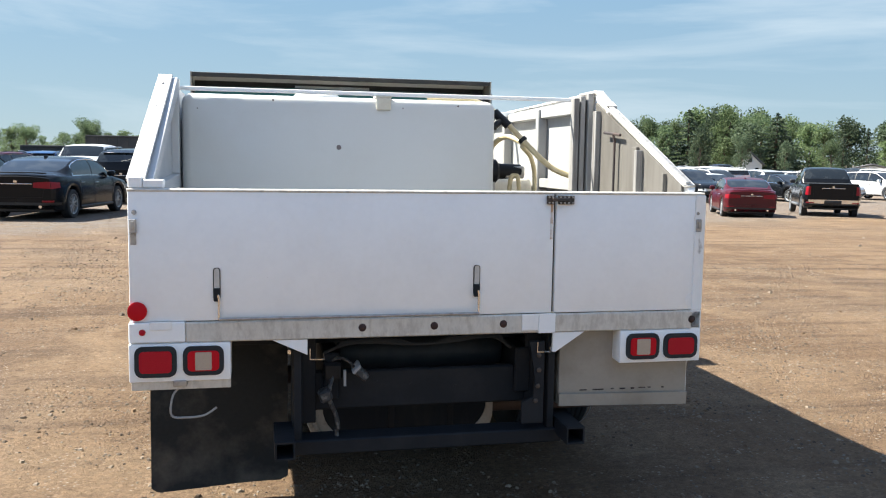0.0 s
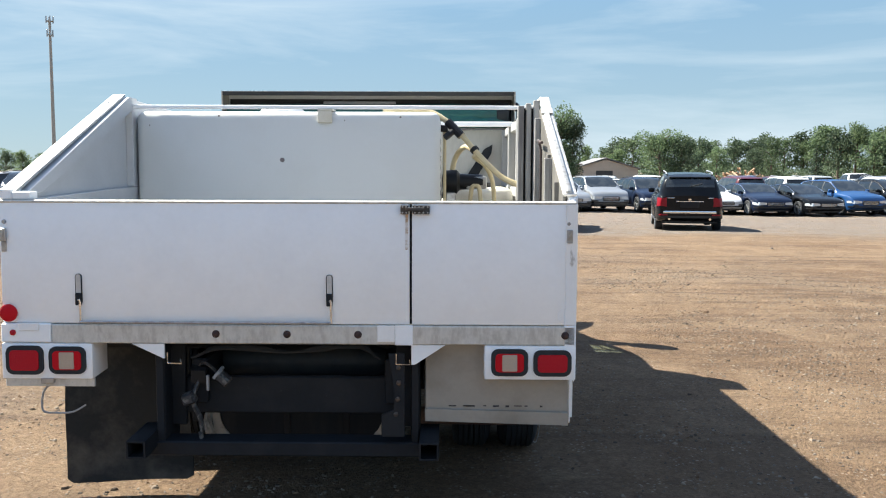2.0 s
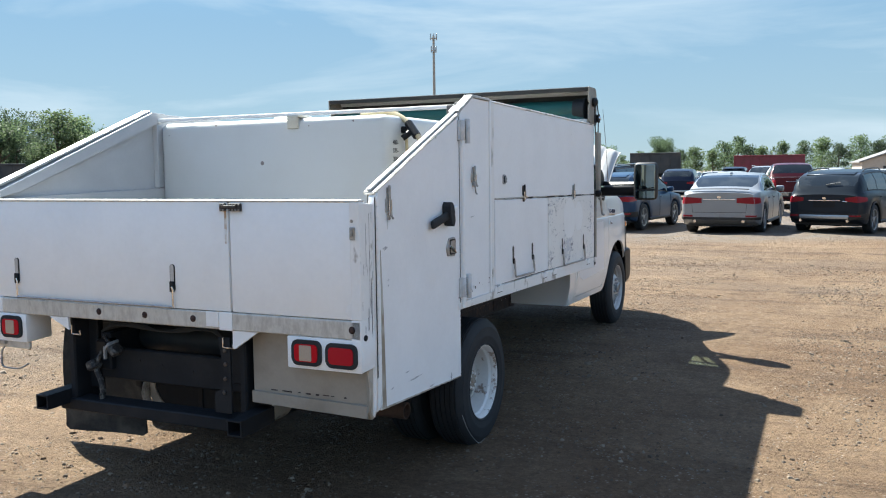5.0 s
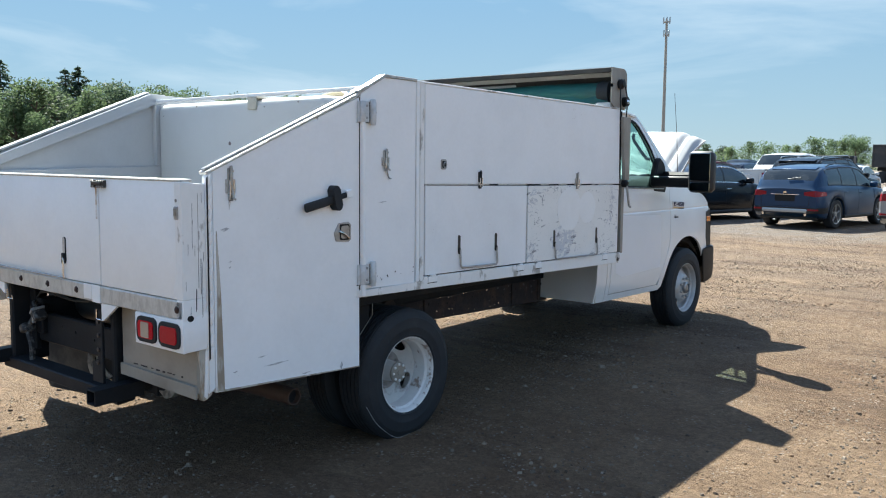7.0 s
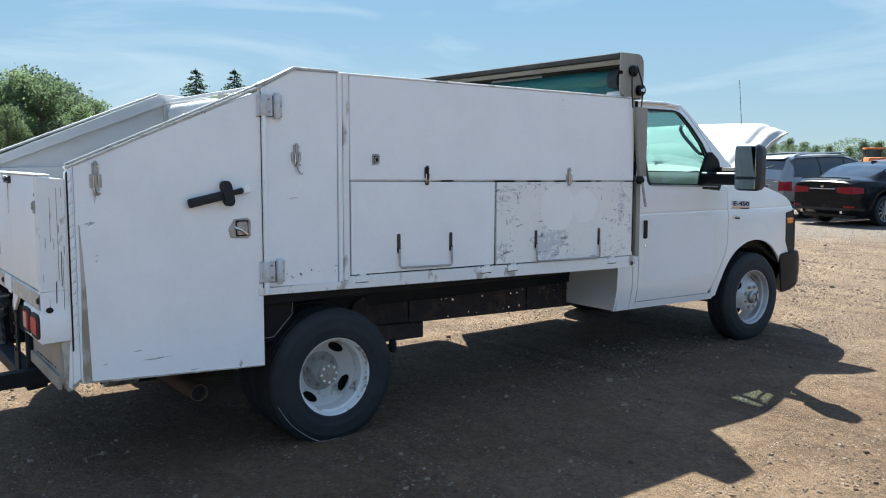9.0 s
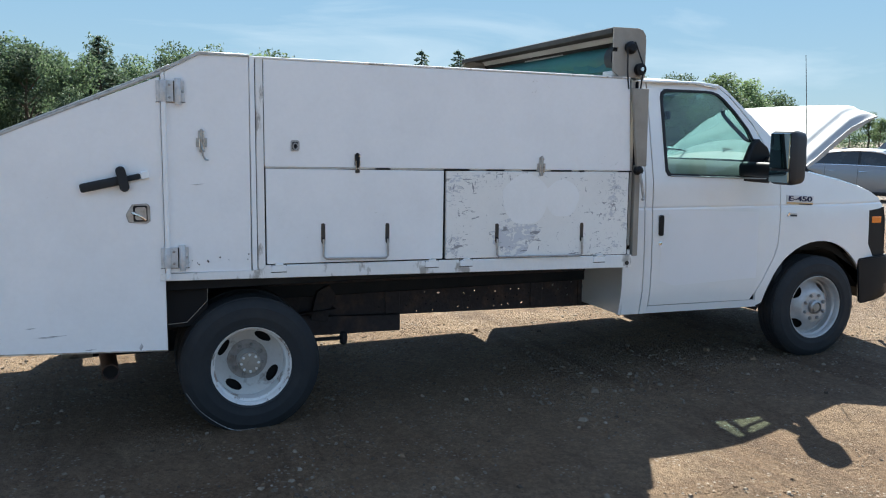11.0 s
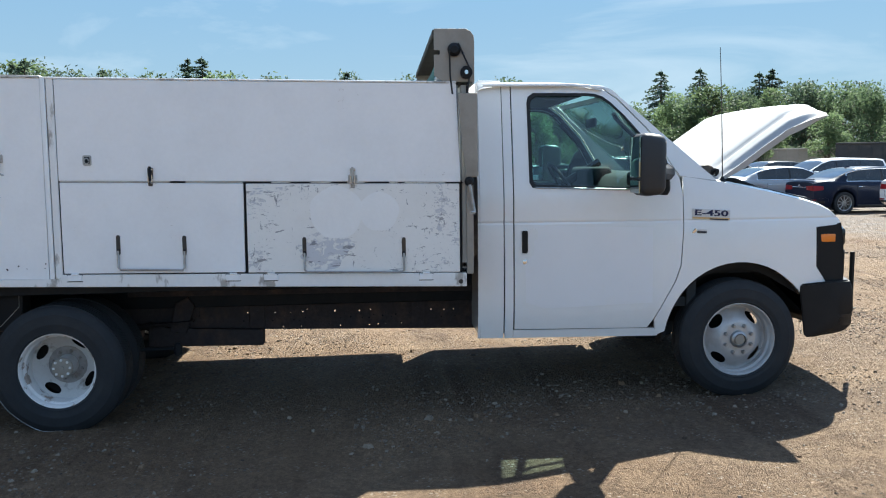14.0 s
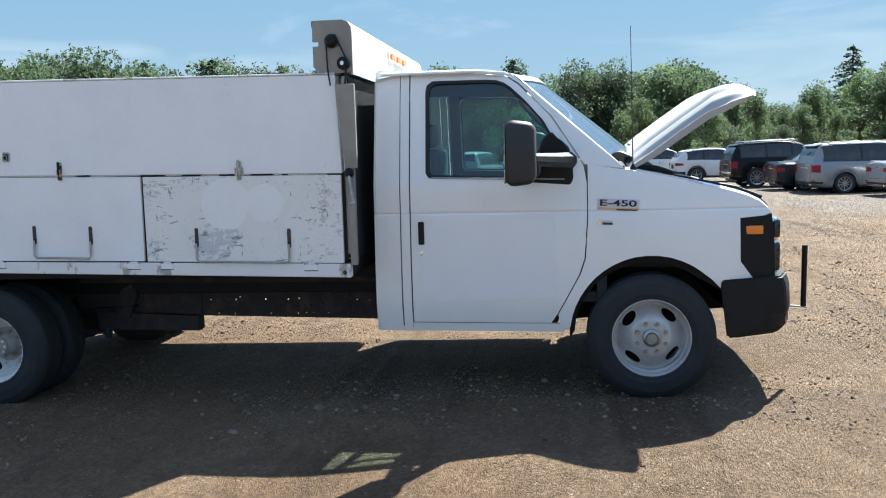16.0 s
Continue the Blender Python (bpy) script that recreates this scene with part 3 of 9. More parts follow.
def ground_height(x, y):
    h = 0.018 * math.sin(x * 0.9 + 0.7 * math.sin(y * 0.5)) * math.sin(y * 0.63 + 1.2)
    h += 0.03 * noise.noise(Vector((x * 0.35, y * 0.35, 3))) + 0.014 * noise.noise(Vector((x * 1.5, y * 1.5, 7)))
    rise = lerp_pts([(1.0, 0.0), (3.5, 0.030), (5.45, 0.050), (6.4, 0.095), (8.0, 0.095), (13.0, 0.0)], y) * min(1.0, max(0.0, (9 - abs(x)) / 4))
    rise -= min(0.22, 0.016 * max(0.0, -x - 8)) * min(1.0, max(0.0, (y + 12) / 10)) * min(1.0, max(0.0, (160 + x) / 60))
    rise -= 0.28 * soft_step((y - 14) / 22) * soft_step((x + 2) / 8) + 0.14 * soft_step((x - 6) / 9) * soft_step((y - 8) / 12)
    d = min(1.0, max(0.0, (math.hypot((x - 0.03) * 1.2, (y - 3.3) * 0.6) - 1.2) / 2.5))
    return rise + h * d * (1 if abs(x) + abs(y) < 160 else 0)


gx, gy = spread(14, 3200, 170, 46), spread(16, 3200, 170, 46)
gv = [(float(x), float(y) + 4, ground_height(float(x), float(y) + 4)) for y in gy for x in gx]
gw = len(gx)
gf = [(j * gw + i, j * gw + i + 1, (j + 1) * gw + i + 1, (j + 1) * gw + i) for j in range(len(gy) - 1) for i in range(gw - 1)]
ground_me = bpy.data.meshes.new("ground")
ground_me.from_pydata(gv, [], gf)
ground_me.materials.append(DIRT)
ground_me.shade_smooth()
tagged(new("ground", ground_me), "packed brown dirt and gravel yard with tyre tracks", "ground", kind="structure")


def scatter_stones(count, rng, x0, x1, y0, y1, size, name, label):
    shapes = []
    for k in range(6):
        bm = bmesh.new()
        bmesh.ops.create_cone(bm, cap_ends=True, segments=4, radius1=1, radius2=0.55, depth=1.3)
        for v in bm.verts:
            v.co *= rng.uniform(0.65, 1.25)
        shapes.append((np.array([v.co[:] for v in bm.verts]), [[v.index for v in f.verts] for f in bm.faces]))
        bm.free()
    vs, fs, base = [], [], 0
    for _ in range(count):
        x, y = rng.uniform(x0, x1), rng.uniform(y0, y1)
        if noise.noise(Vector((x * 0.7, y * 0.7, 5))) + 0.6 * noise.noise(Vector((x * 2.3, y * 2.3, 9))) < rng.uniform(-0.35, 0.60):
            continue  # gravel lies in patches
        s = size * rng.uniform(0.35, 1.0) ** 2 * (2.6 if rng.random() < 0.012 else 1.2)
        p, f = shapes[rng.randrange(6)]
        a = rng.uniform(0, 6.28)
        q = p * np.array([s, s * rng.uniform(0.6, 1), s * rng.uniform(0.35, 0.7)])
        r = np.stack((q[:, 0] * math.cos(a) - q[:, 1] * math.sin(a) + x, q[:, 0] * math.sin(a) + q[:, 1] * math.cos(a) + y, q[:, 2] + ground_height(x, y) + s * 0.12), 1)
        vs.append(r)
        fs += [[i + base for i in g] for g in f]
        base += len(p)
    me = bpy.data.meshes.new(name)
    me.from_pydata(np.concatenate(vs).tolist(), [], fs)
    me.shade_flat()
    return me


def island_mat(name, a, b_, rough=0.9, spec=0.3, translucent=0.0):
    """Each loose piece takes its own colour between a and b_."""
    m = bpy.data.materials.new(name)
    m.use_nodes = True
    n, l = m.node_tree.nodes, m.node_tree.links
    b = n["Principled BSDF"]
    g = n.new("ShaderNodeNewGeometry")
    x = n.new("ShaderNodeMix")
    x.data_type = "RGBA"
    x.inputs["A"].default_value, x.inputs["B"].default_value = (*a, 1), (*b_, 1)
    l.new(g.outputs["Random Per Island"], x.inputs["Factor"])
    last = x.outputs["Result"]
    oi = n.new("ShaderNodeObjectInfo")
    mr = n.new("ShaderNodeMapRange")
    mr.inputs["To Min"].default_value, mr.inputs["To Max"].default_value = 0.75, 1.3
    l.new(oi.outputs["Random"], mr.inputs["Value"])
    mu = n.new("ShaderNodeMix")
    mu.data_type, mu.blend_type = "RGBA", "MULTIPLY"
    mu.inputs["Factor"].default_value = 1
    l.new(last, mu.inputs["A"])
    l.new(mr.outputs["Result"], mu.inputs["B"])
    last = mu.outputs["Result"]
    l.new(last, b.inputs["Base Color"])
    b.inputs["Roughness"].default_value, b.inputs["Specular IOR Level"].default_value = rough, spec
    if translucent:
        t, mixs, out = n.new("ShaderNodeBsdfTranslucent"), n.new("ShaderNodeMixShader"), n["Material Output"]
        l.new(last, t.inputs["Color"])
        mixs.inputs["Fac"].default_value = translucent
        l.new(b.outputs["BSDF"], mixs.inputs[1])
        l.new(t.outputs["BSDF"], mixs.inputs[2])
        l.new(mixs.outputs["Shader"], out.inputs["Surface"])
    return m


STONE = island_mat("mixed_gravel", (0.080, 0.060, 0.045), (0.29, 0.245, 0.195))
gravel_me = scatter_stones(80000, random.Random(3), -3.6, 7.0, -3.4, 10, 0.0108, "gravel", "")
gravel_me.materials.append(STONE)
tagged(new("gravel", gravel_me), "loose brown and grey gravel scattered over packed dirt", "gravel", kind="stuff")
CLOD = island_mat("dirt_clods", (0.115, 0.072, 0.042), (0.225, 0.150, 0.092))
crumb_me = scatter_stones(18000, random.Random(14), -4.2, 8.5, -3.6, 12, 0.016, "clods", "")
crumb_me.materials.append(CLOD)
tagged(new("dirt_clods", crumb_me), "crumbled brown clods of dry dirt on the ground", "dirt", kind="stuff")
wide_me = scatter_stones(42000, random.Random(27), -10, 9, -4.5, 13, 0.019, "gravel", "")
wide_me.materials.append(island_mat("tan_yard_stones", (0.075, 0.055, 0.040), (0.30, 0.245, 0.185)))
tagged(new("gravel", wide_me), "tan stones and crumbs strewn over the yard", "gravel", kind="stuff")
clod_me = scatter_stones(9000, random.Random(9), -14, 24, 8, 32, 0.024, "gravel", "")
clod_me.materials.append(STONE)
tagged(new("gravel", clod_me), "coarse gravel and clods across the open yard", "gravel", kind="stuff")

# ---- the service truck: y = 0 is its tailgate, y grows towards its bonnet ----
CX = 0.025          # the middle of the drawing
XR, XL = 1.25, -1.20  # outer faces of the body's two sides
truck = thing("service_truck", "white cutaway service truck with scuffed utility body and raised bonnet", "truck")


def T(name, bm, material, label="", angle=35, parent=None):
    return part(name, bm, material, parent or truck, label, angle)


def side_panel(name, poly, material, label="", thick=0.022, x=XR, bev=0.003):
    return T(name, prism(poly, 0, x - thick, x, bev), material, label)


def mx(x):
    """The same place on the other side of the truck."""
    return 2 * CX - x


# rear wall of the body
tailgate = T("tailgate", box((-1.205, -0.006, 0.984), (0.537, 0.030, 1.495), 0.006, 2), WHITE, "wide white steel tailgate with two slotted pull handles")
T("tailgate", box((0.547, -0.006, 0.984), (1.240, 0.030, 1.495), 0.006, 2), WHITE, "narrow white tailgate door with a worn edge")
T("tailgate_seam", box((0.530, 0.012, 0.985), (0.555, 0.026, 1.49), 0), DARK_GAP)
T("gate_cap", box((-1.207, -0.010, 1.489), (1.242, 0.036, 1.501), 0.004), BARE, "scraped bare metal top edge")


ALU_SLOT = mat("pale_aluminium_slot", (0.55, 0.55, 0.55), 0.4, 0.4, dark=(0.35, 0.35, 0.34), amount=0.6, scale=20)


def pull_handle(parent, at, side="rear", drop=0.20):
    """A slot with a sprung pull rod, seen as a pale recess with a black block."""
    m = at
    bm = bmesh.new()
    add_prism(bm, round_rect(0, drop * 0.70, 0.028, drop * 0.64, 0.013), 1, -0.0025, 0.004)
    part("slot_rim", bm, FRAME_BLACK, parent).matrix_basis = m
    s = part("slot", prism(round_rect(0, drop * 0.71, 0.021, drop * 0.60, 0.010), 1, -0.0045, 0.003), ALU_SLOT, parent)
    s.matrix_basis = m
    k = part("spring_block", box((-0.0125, -0.013, drop * 0.36), (0.0125, 0.002, drop * 0.62), 0.003), FRAME_BLACK, parent)
    k.matrix_basis = m
    r = part("pull_rod", tube([(0.008, -0.012, 0.0), (0.008, -0.012, drop * 0.42), (0.004, -0.014, drop * 0.50)], 0.0048, 8), CHROME, parent)
    r.matrix_basis = m


for hx in (-0.872, 0.197):
    pull_handle(tailgate, pose(hx, -0.008, 0.99))
T("handle_bar", tube([(-0.864, -0.021, 0.992), (0.205, -0.021, 0.992)], 0.006, 8), STEEL)

hinge_bm = box((0.500, -0.018, 1.448), (0.533, -0.005, 1.484), 0.002)
add_box(hinge_bm, (0.551, -0.018, 1.448), (0.622, -0.005, 1.484), 0.002)
add_box(hinge_bm, (0.520, -0.026, 1.460), (0.600, -0.016, 1.476), 0.003)
latch_ob = T("gate_latch", hinge_bm, DARK_STEEL, "rusty toggle bolt over the tailgate seam")
for bx in (0.508, 0.524, 0.560, 0.578, 0.596, 0.614):
    for bz in (1.454, 1.478):
        T("rivet", lathe([(0.004, 0), (0.004, 0.004)], pose(bx, -0.018, bz, 0, 0, -90), 8), STEEL, parent=latch_ob)

for sx, s in ((-1.185, 1), (1.212, -1)):
    bm = box((sx - 0.013, -0.020, 1.33), (sx + 0.013, -0.006, 1.385), 0.003)
    add_box(bm, (sx - 0.006, -0.026, 1.345), (sx + 0.006, -0.018, 1.378), 0.002)
    add_lathe(bm, [(0.010, 0), (0.007, 0.008)], pose(sx + 0.004 * s, -0.006, 1.41, 0, 0, -90), 10)
    add_box(bm, (sx - 0.011, -0.009, 1.285), (sx + 0.011, -0.006, 1.328), 0.001)
    T("corner_catch", bm, STEEL, "worn steel over-centre catch")
T("rust_stain", box((0.520, -0.0078, 1.30), (0.531, -0.0058, 1.45), 0), mat("rust_streak", (0.45, 0.30, 0.18), 0.7, dark=(0.75, 0.74, 0.72), amount=1, scale=30, lo=0.4, hi=0.6), "rust streak below the bolt")
T("round_reflector", lathe([(0.037, 0), (0.037, 0.006), (0.030, 0.010), (0.004, 0.012)], pose(-1.176, -0.006, 1.027, 0, 0, -90), 28), BRIGHT_RED, "round red reflector")
T("filled_hole", lathe([(0.031, 0), (0.031, 0.0015)], pose(1.197, -0.006, 1.026, 0, 0, -90), 24), WORN_EDGE)

# bottom rail with its bolts
RUSTY_BOLT = mat("rusty_dark_bolt", (0.030, 0.014, 0.012), 0.7, dark=(0.09, 0.04, 0.028), amount=0.8, scale=60)
rail = T("rear_rail", box((-0.995, -0.012, 0.900), (1.243, 0.060, 0.981), 0.005), BARE, "bare aluminium rear rail with scraped paint")
T("rail_end", box((-1.210, -0.014, 0.903), (-0.9955, 0.060, 0.983), 0.004), WHITE)
for bx in (-0.289, 0.015, 0.318, 1.199):
    T("rail_bolt", lathe([(0.0165, 0), (0.0165, 0.002), (0.012, 0.0025), (0.012, 0.006), (0.007, 0.009)], pose(bx, -0.012, 0.943, 0, 0, -90), 14), RUSTY_BOLT, parent=rail)
T("marker_lamp", lathe([(0.013, 0), (0.011, 0.006), (0.003, 0.009)], pose(-1.158, -0.014, 0.945, 0, 0, -90), 14), RED_LENS, "small dark red marker lamp")
bm = box((-1.13, -0.020, 0.953), (-1.045, -0.013, 0.986), 0.002)
T("hinge_plate", bm, WORN_EDGE)
T("hinge_plate", box((0.40, -0.0185, 0.912), (0.475, -0.0115, 0.983), 0.002), WORN_EDGE)
T("rail_patch", box((0.476, -0.0165, 0.899), (0.552, -0.0115, 0.984), 0.002), WHITE)


def lamp_box(x0, x1, z0, z1, lamps):
    b = T("lamp_box", box((x0, -0.014, z0), (x1, 0.11, z1), 0.006, 2), WHITE, "white steel box with two tail lamps")
    for lx, lz, lw, lh, centre in lamps:
        l_ = part("tail_lamp", prism(round_rect(lx, lz, lw, lh, 0.030), 1, -0.024, -0.012, 0.002), RUBBER, b, "red tail lamp in a black rubber ring")
        part("lens", prism(round_rect(lx, lz, lw - 0.036, lh - 0.036, 0.016), 1, -0.0285, -0.0235, 0.0015), RED_LENS if not centre else BRIGHT_RED, l_)
        if centre:
            part("reversing_lens", prism(round_rect(lx, lz, lw * 0.40, lh - 0.045, 0.004), 1, -0.0315, -0.028, 0.001), CLEAR_LENS, l_)


lamp_box(-1.211, -0.820, 0.748, 0.8985, [(-1.109, 0.829, 0.160, 0.122, False), (-0.926, 0.829, 0.158, 0.116, True)])
lamp_box(0.857, 1.246, 0.755, 0.8985, [(0.964, 0.829, 0.157, 0.114, True), (1.146, 0.827, 0.162, 0.110, False)])
bm = box((-1.205, 0.0, 0.712), (-0.821, 0.012, 0.7475), 0.002)
for hx in (-1.10, -0.92):
    add_lathe(bm, [(0.006, 0), (0.006, 0.003)], pose(hx, 0.0, 0.726, 0, 0, -90), 8)
T("lamp_bracket", bm, BARE, "bent aluminium strip below the lamps")
T("plate_light", box((-1.045, -0.018, 0.728), (-0.99, 0.002, 0.752), 0.003), STEEL)
T("loose_wire", tube(smooth_path([(-1.02, 0.012, 0.722), (-1.05, 0.008, 0.68), (-1.055, 0.01, 0.605), (-1.00, 0.015, 0.592), (-0.93, 0.02, 0.596), (-0.88, 0.03, 0.622)]), 0.0045, 6), WIRE, "grey wire hanging in a loop")
for poly in ([(-0.655, 0.899), (-0.514, 0.899), (-0.514, 0.835)], [(0.545, 0.899), (0.690, 0.899), (0.560, 0.815), (0.545, 0.815)]):
    T("gusset", prism(poly, 1, -0.008, 0.004, 0.001), WHITE, "white steel corner gusset")
for gx_ in (-0.475, 0.508):
    T("wire_hook", tube([(gx_ - 0.028, 0.0, 0.86), (gx_ - 0.028, 0.0, 0.815), (gx_ + 0.030, 0.0, 0.813), (gx_ + 0.030, 0.0, 0.835)], 0.0035, 6), CHROME)

# bed floor and the side walls
T("bed_floor", box((XL + 0.02, 0.031, 0.905), (XR - 0.035, 3.735, 0.935), 0.003), BED, "dark steel bed floor")
LW = [(0.03, 0.90), (3.70, 0.86), (3.70, 1.945), (1.23, 1.997), (0.055, 1.535), (0.03, 1.515)]
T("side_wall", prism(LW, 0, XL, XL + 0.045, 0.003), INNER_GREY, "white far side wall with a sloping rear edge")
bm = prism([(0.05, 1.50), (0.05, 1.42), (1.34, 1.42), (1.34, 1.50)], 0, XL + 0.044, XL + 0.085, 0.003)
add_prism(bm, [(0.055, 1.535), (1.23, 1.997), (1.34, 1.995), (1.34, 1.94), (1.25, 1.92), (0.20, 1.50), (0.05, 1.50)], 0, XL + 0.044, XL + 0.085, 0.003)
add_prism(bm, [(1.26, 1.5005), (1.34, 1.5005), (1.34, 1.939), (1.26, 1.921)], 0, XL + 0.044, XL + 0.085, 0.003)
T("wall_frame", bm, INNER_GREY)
slope = math.degrees(math.atan2(1.997 - 1.535, 1.23 - 0.055))
bm = prism([(0.02, 1.525), (1.232, 2.000), (1.232, 2.012), (0.015, 1.538)], 0, XL - 0.012, XL + 0.060, 0.002)
T("wall_cap", bm, CAP_ALU, "worn aluminium cap strip with bolts")
for f in (0.06, 0.36, 0.62, 0.88):
    T("cap_bolt", lathe([(0.008, 0), (0.008, 0.003), (0.004, 0.006)], Matrix.Translation((XL + 0.022, 0.02 + 1.21 * f, 1.538 + 0.474 * f - 0.033 * (1 - f))) @ pose(0, 0, 0, slope, 0, 0) @ pose(0, 0, 0, 0, -90, 0), 8), STEEL)
bm = box((XL - 0.004, 0.0, 1.502), (XL + 0.05, 0.06, 1.545), 0.004)
add_box(bm, (XL + 0.052, 0.0, 1.502), (XL + 0.13, 0.05, 1.535), 0.004)
T("corner_block", bm, WHITE)

# right side: rear door, hinge post, panels
DOOR = [(0.105, 0.525), (0.978, 0.486), (0.978, 1.868), (0.105, 1.512)]
rear_door = side_panel("rear_side_door", DOOR, WHITE_DOOR, "tall white side door with a sloping top and a black lever handle", 0.03)
bm = bmesh.new()
add_prism(bm, [(0.075, 1.506), (0.985, 1.881), (0.985, 1.896), (0.070, 1.521)], 0, XR - 0.052, XR + 0.004, 0.002)
add_prism(bm, [(0.075, 1.5215), (0.985, 1.8965), (0.985, 1.906), (0.075, 1.531)], 0, XR - 0.042, XR - 0.014, 0.002)
add_prism(bm, [(0.075, 1.512), (0.985, 1.887), (0.985, 1.8925), (0.075, 1.5175)], 0, XR + 0.004, XR + 0.007, 0)
T("wall_cap", bm, CAP_ALU, "worn aluminium cap strip with bolts")
bm = prism([(0.985, 1.888), (1.163, 1.984), (1.405, 1.980), (1.405, 1.992), (1.160, 1.997), (0.975, 1.900)], 0, XR - 0.048, XR + 0.004, 0.002)
add_prism(bm, [(0.968, 1.889), (1.03, 1.921), (1.02, 1.929), (0.960, 1.898)], 0, XR - 0.055, XR + 0.006, 0.002)
T("wall_cap", bm, CAP_ALU)
for f in (0.03, 0.30, 0.58, 0.86):
    T("cap_bolt", lathe([(0.008, 0), (0.008, 0.003), (0.004, 0.006)], Matrix.Translation((XR - 0.028, 0.085 + 0.9 * f, 1.530 + 0.371 * f - 0.028 * (1 - f) ** 1.5)) @ pose(0, 0, 0, 22, 0, 0) @ pose(0, 0, 0, 0, -90, 0), 8), STEEL)

T("panel_seam", box((XR - 0.006, 0.0465, 1.04), (XR - 0.0034, 0.0480, 1.44), 0), SCUFF_DARK)
rk = random.Random(23)
for i in range(7):
    y, z = rk.uniform(0.0, 0.062), rk.uniform(0.99, 1.42)
    h = rk.uniform(0.008, 0.05)
    T("scratch", box((XR - 0.006, y, z), (XR - 0.0036, y + rk.uniform(0.0012, 0.003), z + h), 0), SCUFF_DARK)
side_panel("corner_panel", [(-0.012, 0.985), (0.068, 0.985), (0.068, 1.475), (-0.012, 1.490)], WORN_EDGE, "scratched white corner panel", 0.05, XR - 0.004)
side_panel("corner_panel", [(-0.012, 0.757), (0.068, 0.757), (0.068, 0.9845), (-0.012, 0.9845)], WHITE, "", 0.05, XR - 0.005)
T("plug", lathe([(0.013, 0), (0.013, 0.003)], pose(XR - 0.005, 0.018, 0.905), 14), DARK_GAP)
hinge_strip = side_panel("hinge_strip", [(0.070, 0.55), (0.103, 0.545), (0.103, 1.508), (0.070, 1.50)], WHITE, "long chipped piano hinge", 0.03, XR + 0.002)
T("hinge_gap", box((XR + 0.0021, 0.0715, 0.70), (XR + 0.0030, 0.0955, 1.495), 0), DARK_GAP, parent=hinge_strip)
for i in range(16):
    z = 0.70 + 0.05 * i
    T("knuckle", lathe([(0.0072, 0), (0.0082, 0.002), (0.0082, 0.045), (0.0072, 0.047)], pose(XR + 0.004, 0.087, z, 0, -90, 0), 8), WHITE, parent=hinge_strip)
side_panel("door_edge", [(0.112, 0.529), (0.150, 0.527), (0.146, 0.70), (0.138, 0.96), (0.130, 1.10), (0.121, 1.24), (0.118, 1.24), (0.119, 0.97), (0.114, 0.75)], WORN_BEIGE, "rubbed beige edge of the door", 0.004, XR + 0.0022, 0)
side_panel("door_frame_edge", [(0.104, 0.55), (0.112, 0.55), (0.116, 1.50), (0.104, 1.50)], WHITE, "", 0.004, XR + 0.0028, 0.001)
for y, z, l_, w_ in ((0.030, 1.30, 0.20, 0.0012), (0.046, 1.18, 0.30, 0.0015), (0.052, 1.08, 0.16, 0.002), (0.038, 0.98, 0.10, 0.0025), (0.056, 1.02, 0.24, 0.0012), (0.012, 1.20, 0.05, 0.0015), (0.020, 0.93, 0.05, 0.001)):
    side_panel("scratch", [(y, z - l_ / 2), (y + w_, z - l_ / 2 + 0.01), (y + w_ * 1.5, z + l_ / 2), (y + 0.001, z + l_ / 2)], INK, "", 0.003, XR - 0.0036, 0)

side_panel("hinge_post", [(0.981, 0.85), (0.998, 0.85), (0.998, 1.893), (0.981, 1.884)], WHITE, "", 0.05, XR + 0.006)
panel2 = side_panel("rear_compartment_panel", [(1.000, 0.888), (1.398, 0.882), (1.402, 1.977), (1.163, 1.981), (1.000, 1.893)], WHITE_DOOR, "white compartment panel with a draw catch", 0.03, XR - 0.004)
bm = prism([(1.404, 0.884), (1.428, 0.884), (1.428, 1.978), (1.404, 1.979)], 0, XR - 0.03, XR + 0.002, 0.003)
T("door_stile", bm, WHITE)
bm = prism([(1.433, 0.884), (1.4695, 0.884), (1.4695, 1.976), (1.433, 1.977)], 0, XR - 0.03, XR - 0.001, 0.003)
T("door_stile", bm, WORN_EDGE)
T("dark_joint", box((XR - 0.03, 1.429, 0.89), (XR - 0.012, 1.474, 1.97), 0), DARK_GAP)
upper = side_panel("upper_panel", [(1.474, 1.424), (3.690, 1.392), (3.668, 1.940), (1.474, 1.972)], WHITE_DOOR, "long white upper side panel", 0.03, XR - 0.002)
side_panel("upper_cap", [(1.405, 1.9735), (3.670, 1.9415), (3.670, 1.952), (1.405, 1.985)], WORN_EDGE, "", 0.05, XR + 0.001)
low1 = side_panel("compartment_door", [(1.478, 0.913), (2.464, 0.903), (2.468, 1.398), (1.478, 1.414)], WHITE_DOOR, "white drop-down compartment door with a steel pull bar", 0.03)
low2 = side_panel("compartment_door", [(2.483, 0.901), (3.683, 0.882), (3.683, 1.384), (2.483, 1.397)], SCUFFED, "badly scuffed white drop-down compartment door", 0.03)
T("dark_joint", prism([(1.46, 0.90), (3.70, 0.87), (3.70, 1.40), (1.46, 1.43)], 0, XR - 0.032, XR - 0.020), DARK_GAP)
sill = side_panel("side_sill", [(0.950, 0.849), (3.725, 0.799), (3.725, 0.877), (1.465, 0.907), (1.46, 0.8815), (0.950, 0.8865)], WORN_EDGE, "white steel sill with chipped paint", 0.06, XR + 0.004)
T("sill_bolt", lathe([(0.014, 0), (0.012, 0.006)], pose(XR + 0.004, 3.688, 0.828), 10), DARK_STEEL, parent=sill)
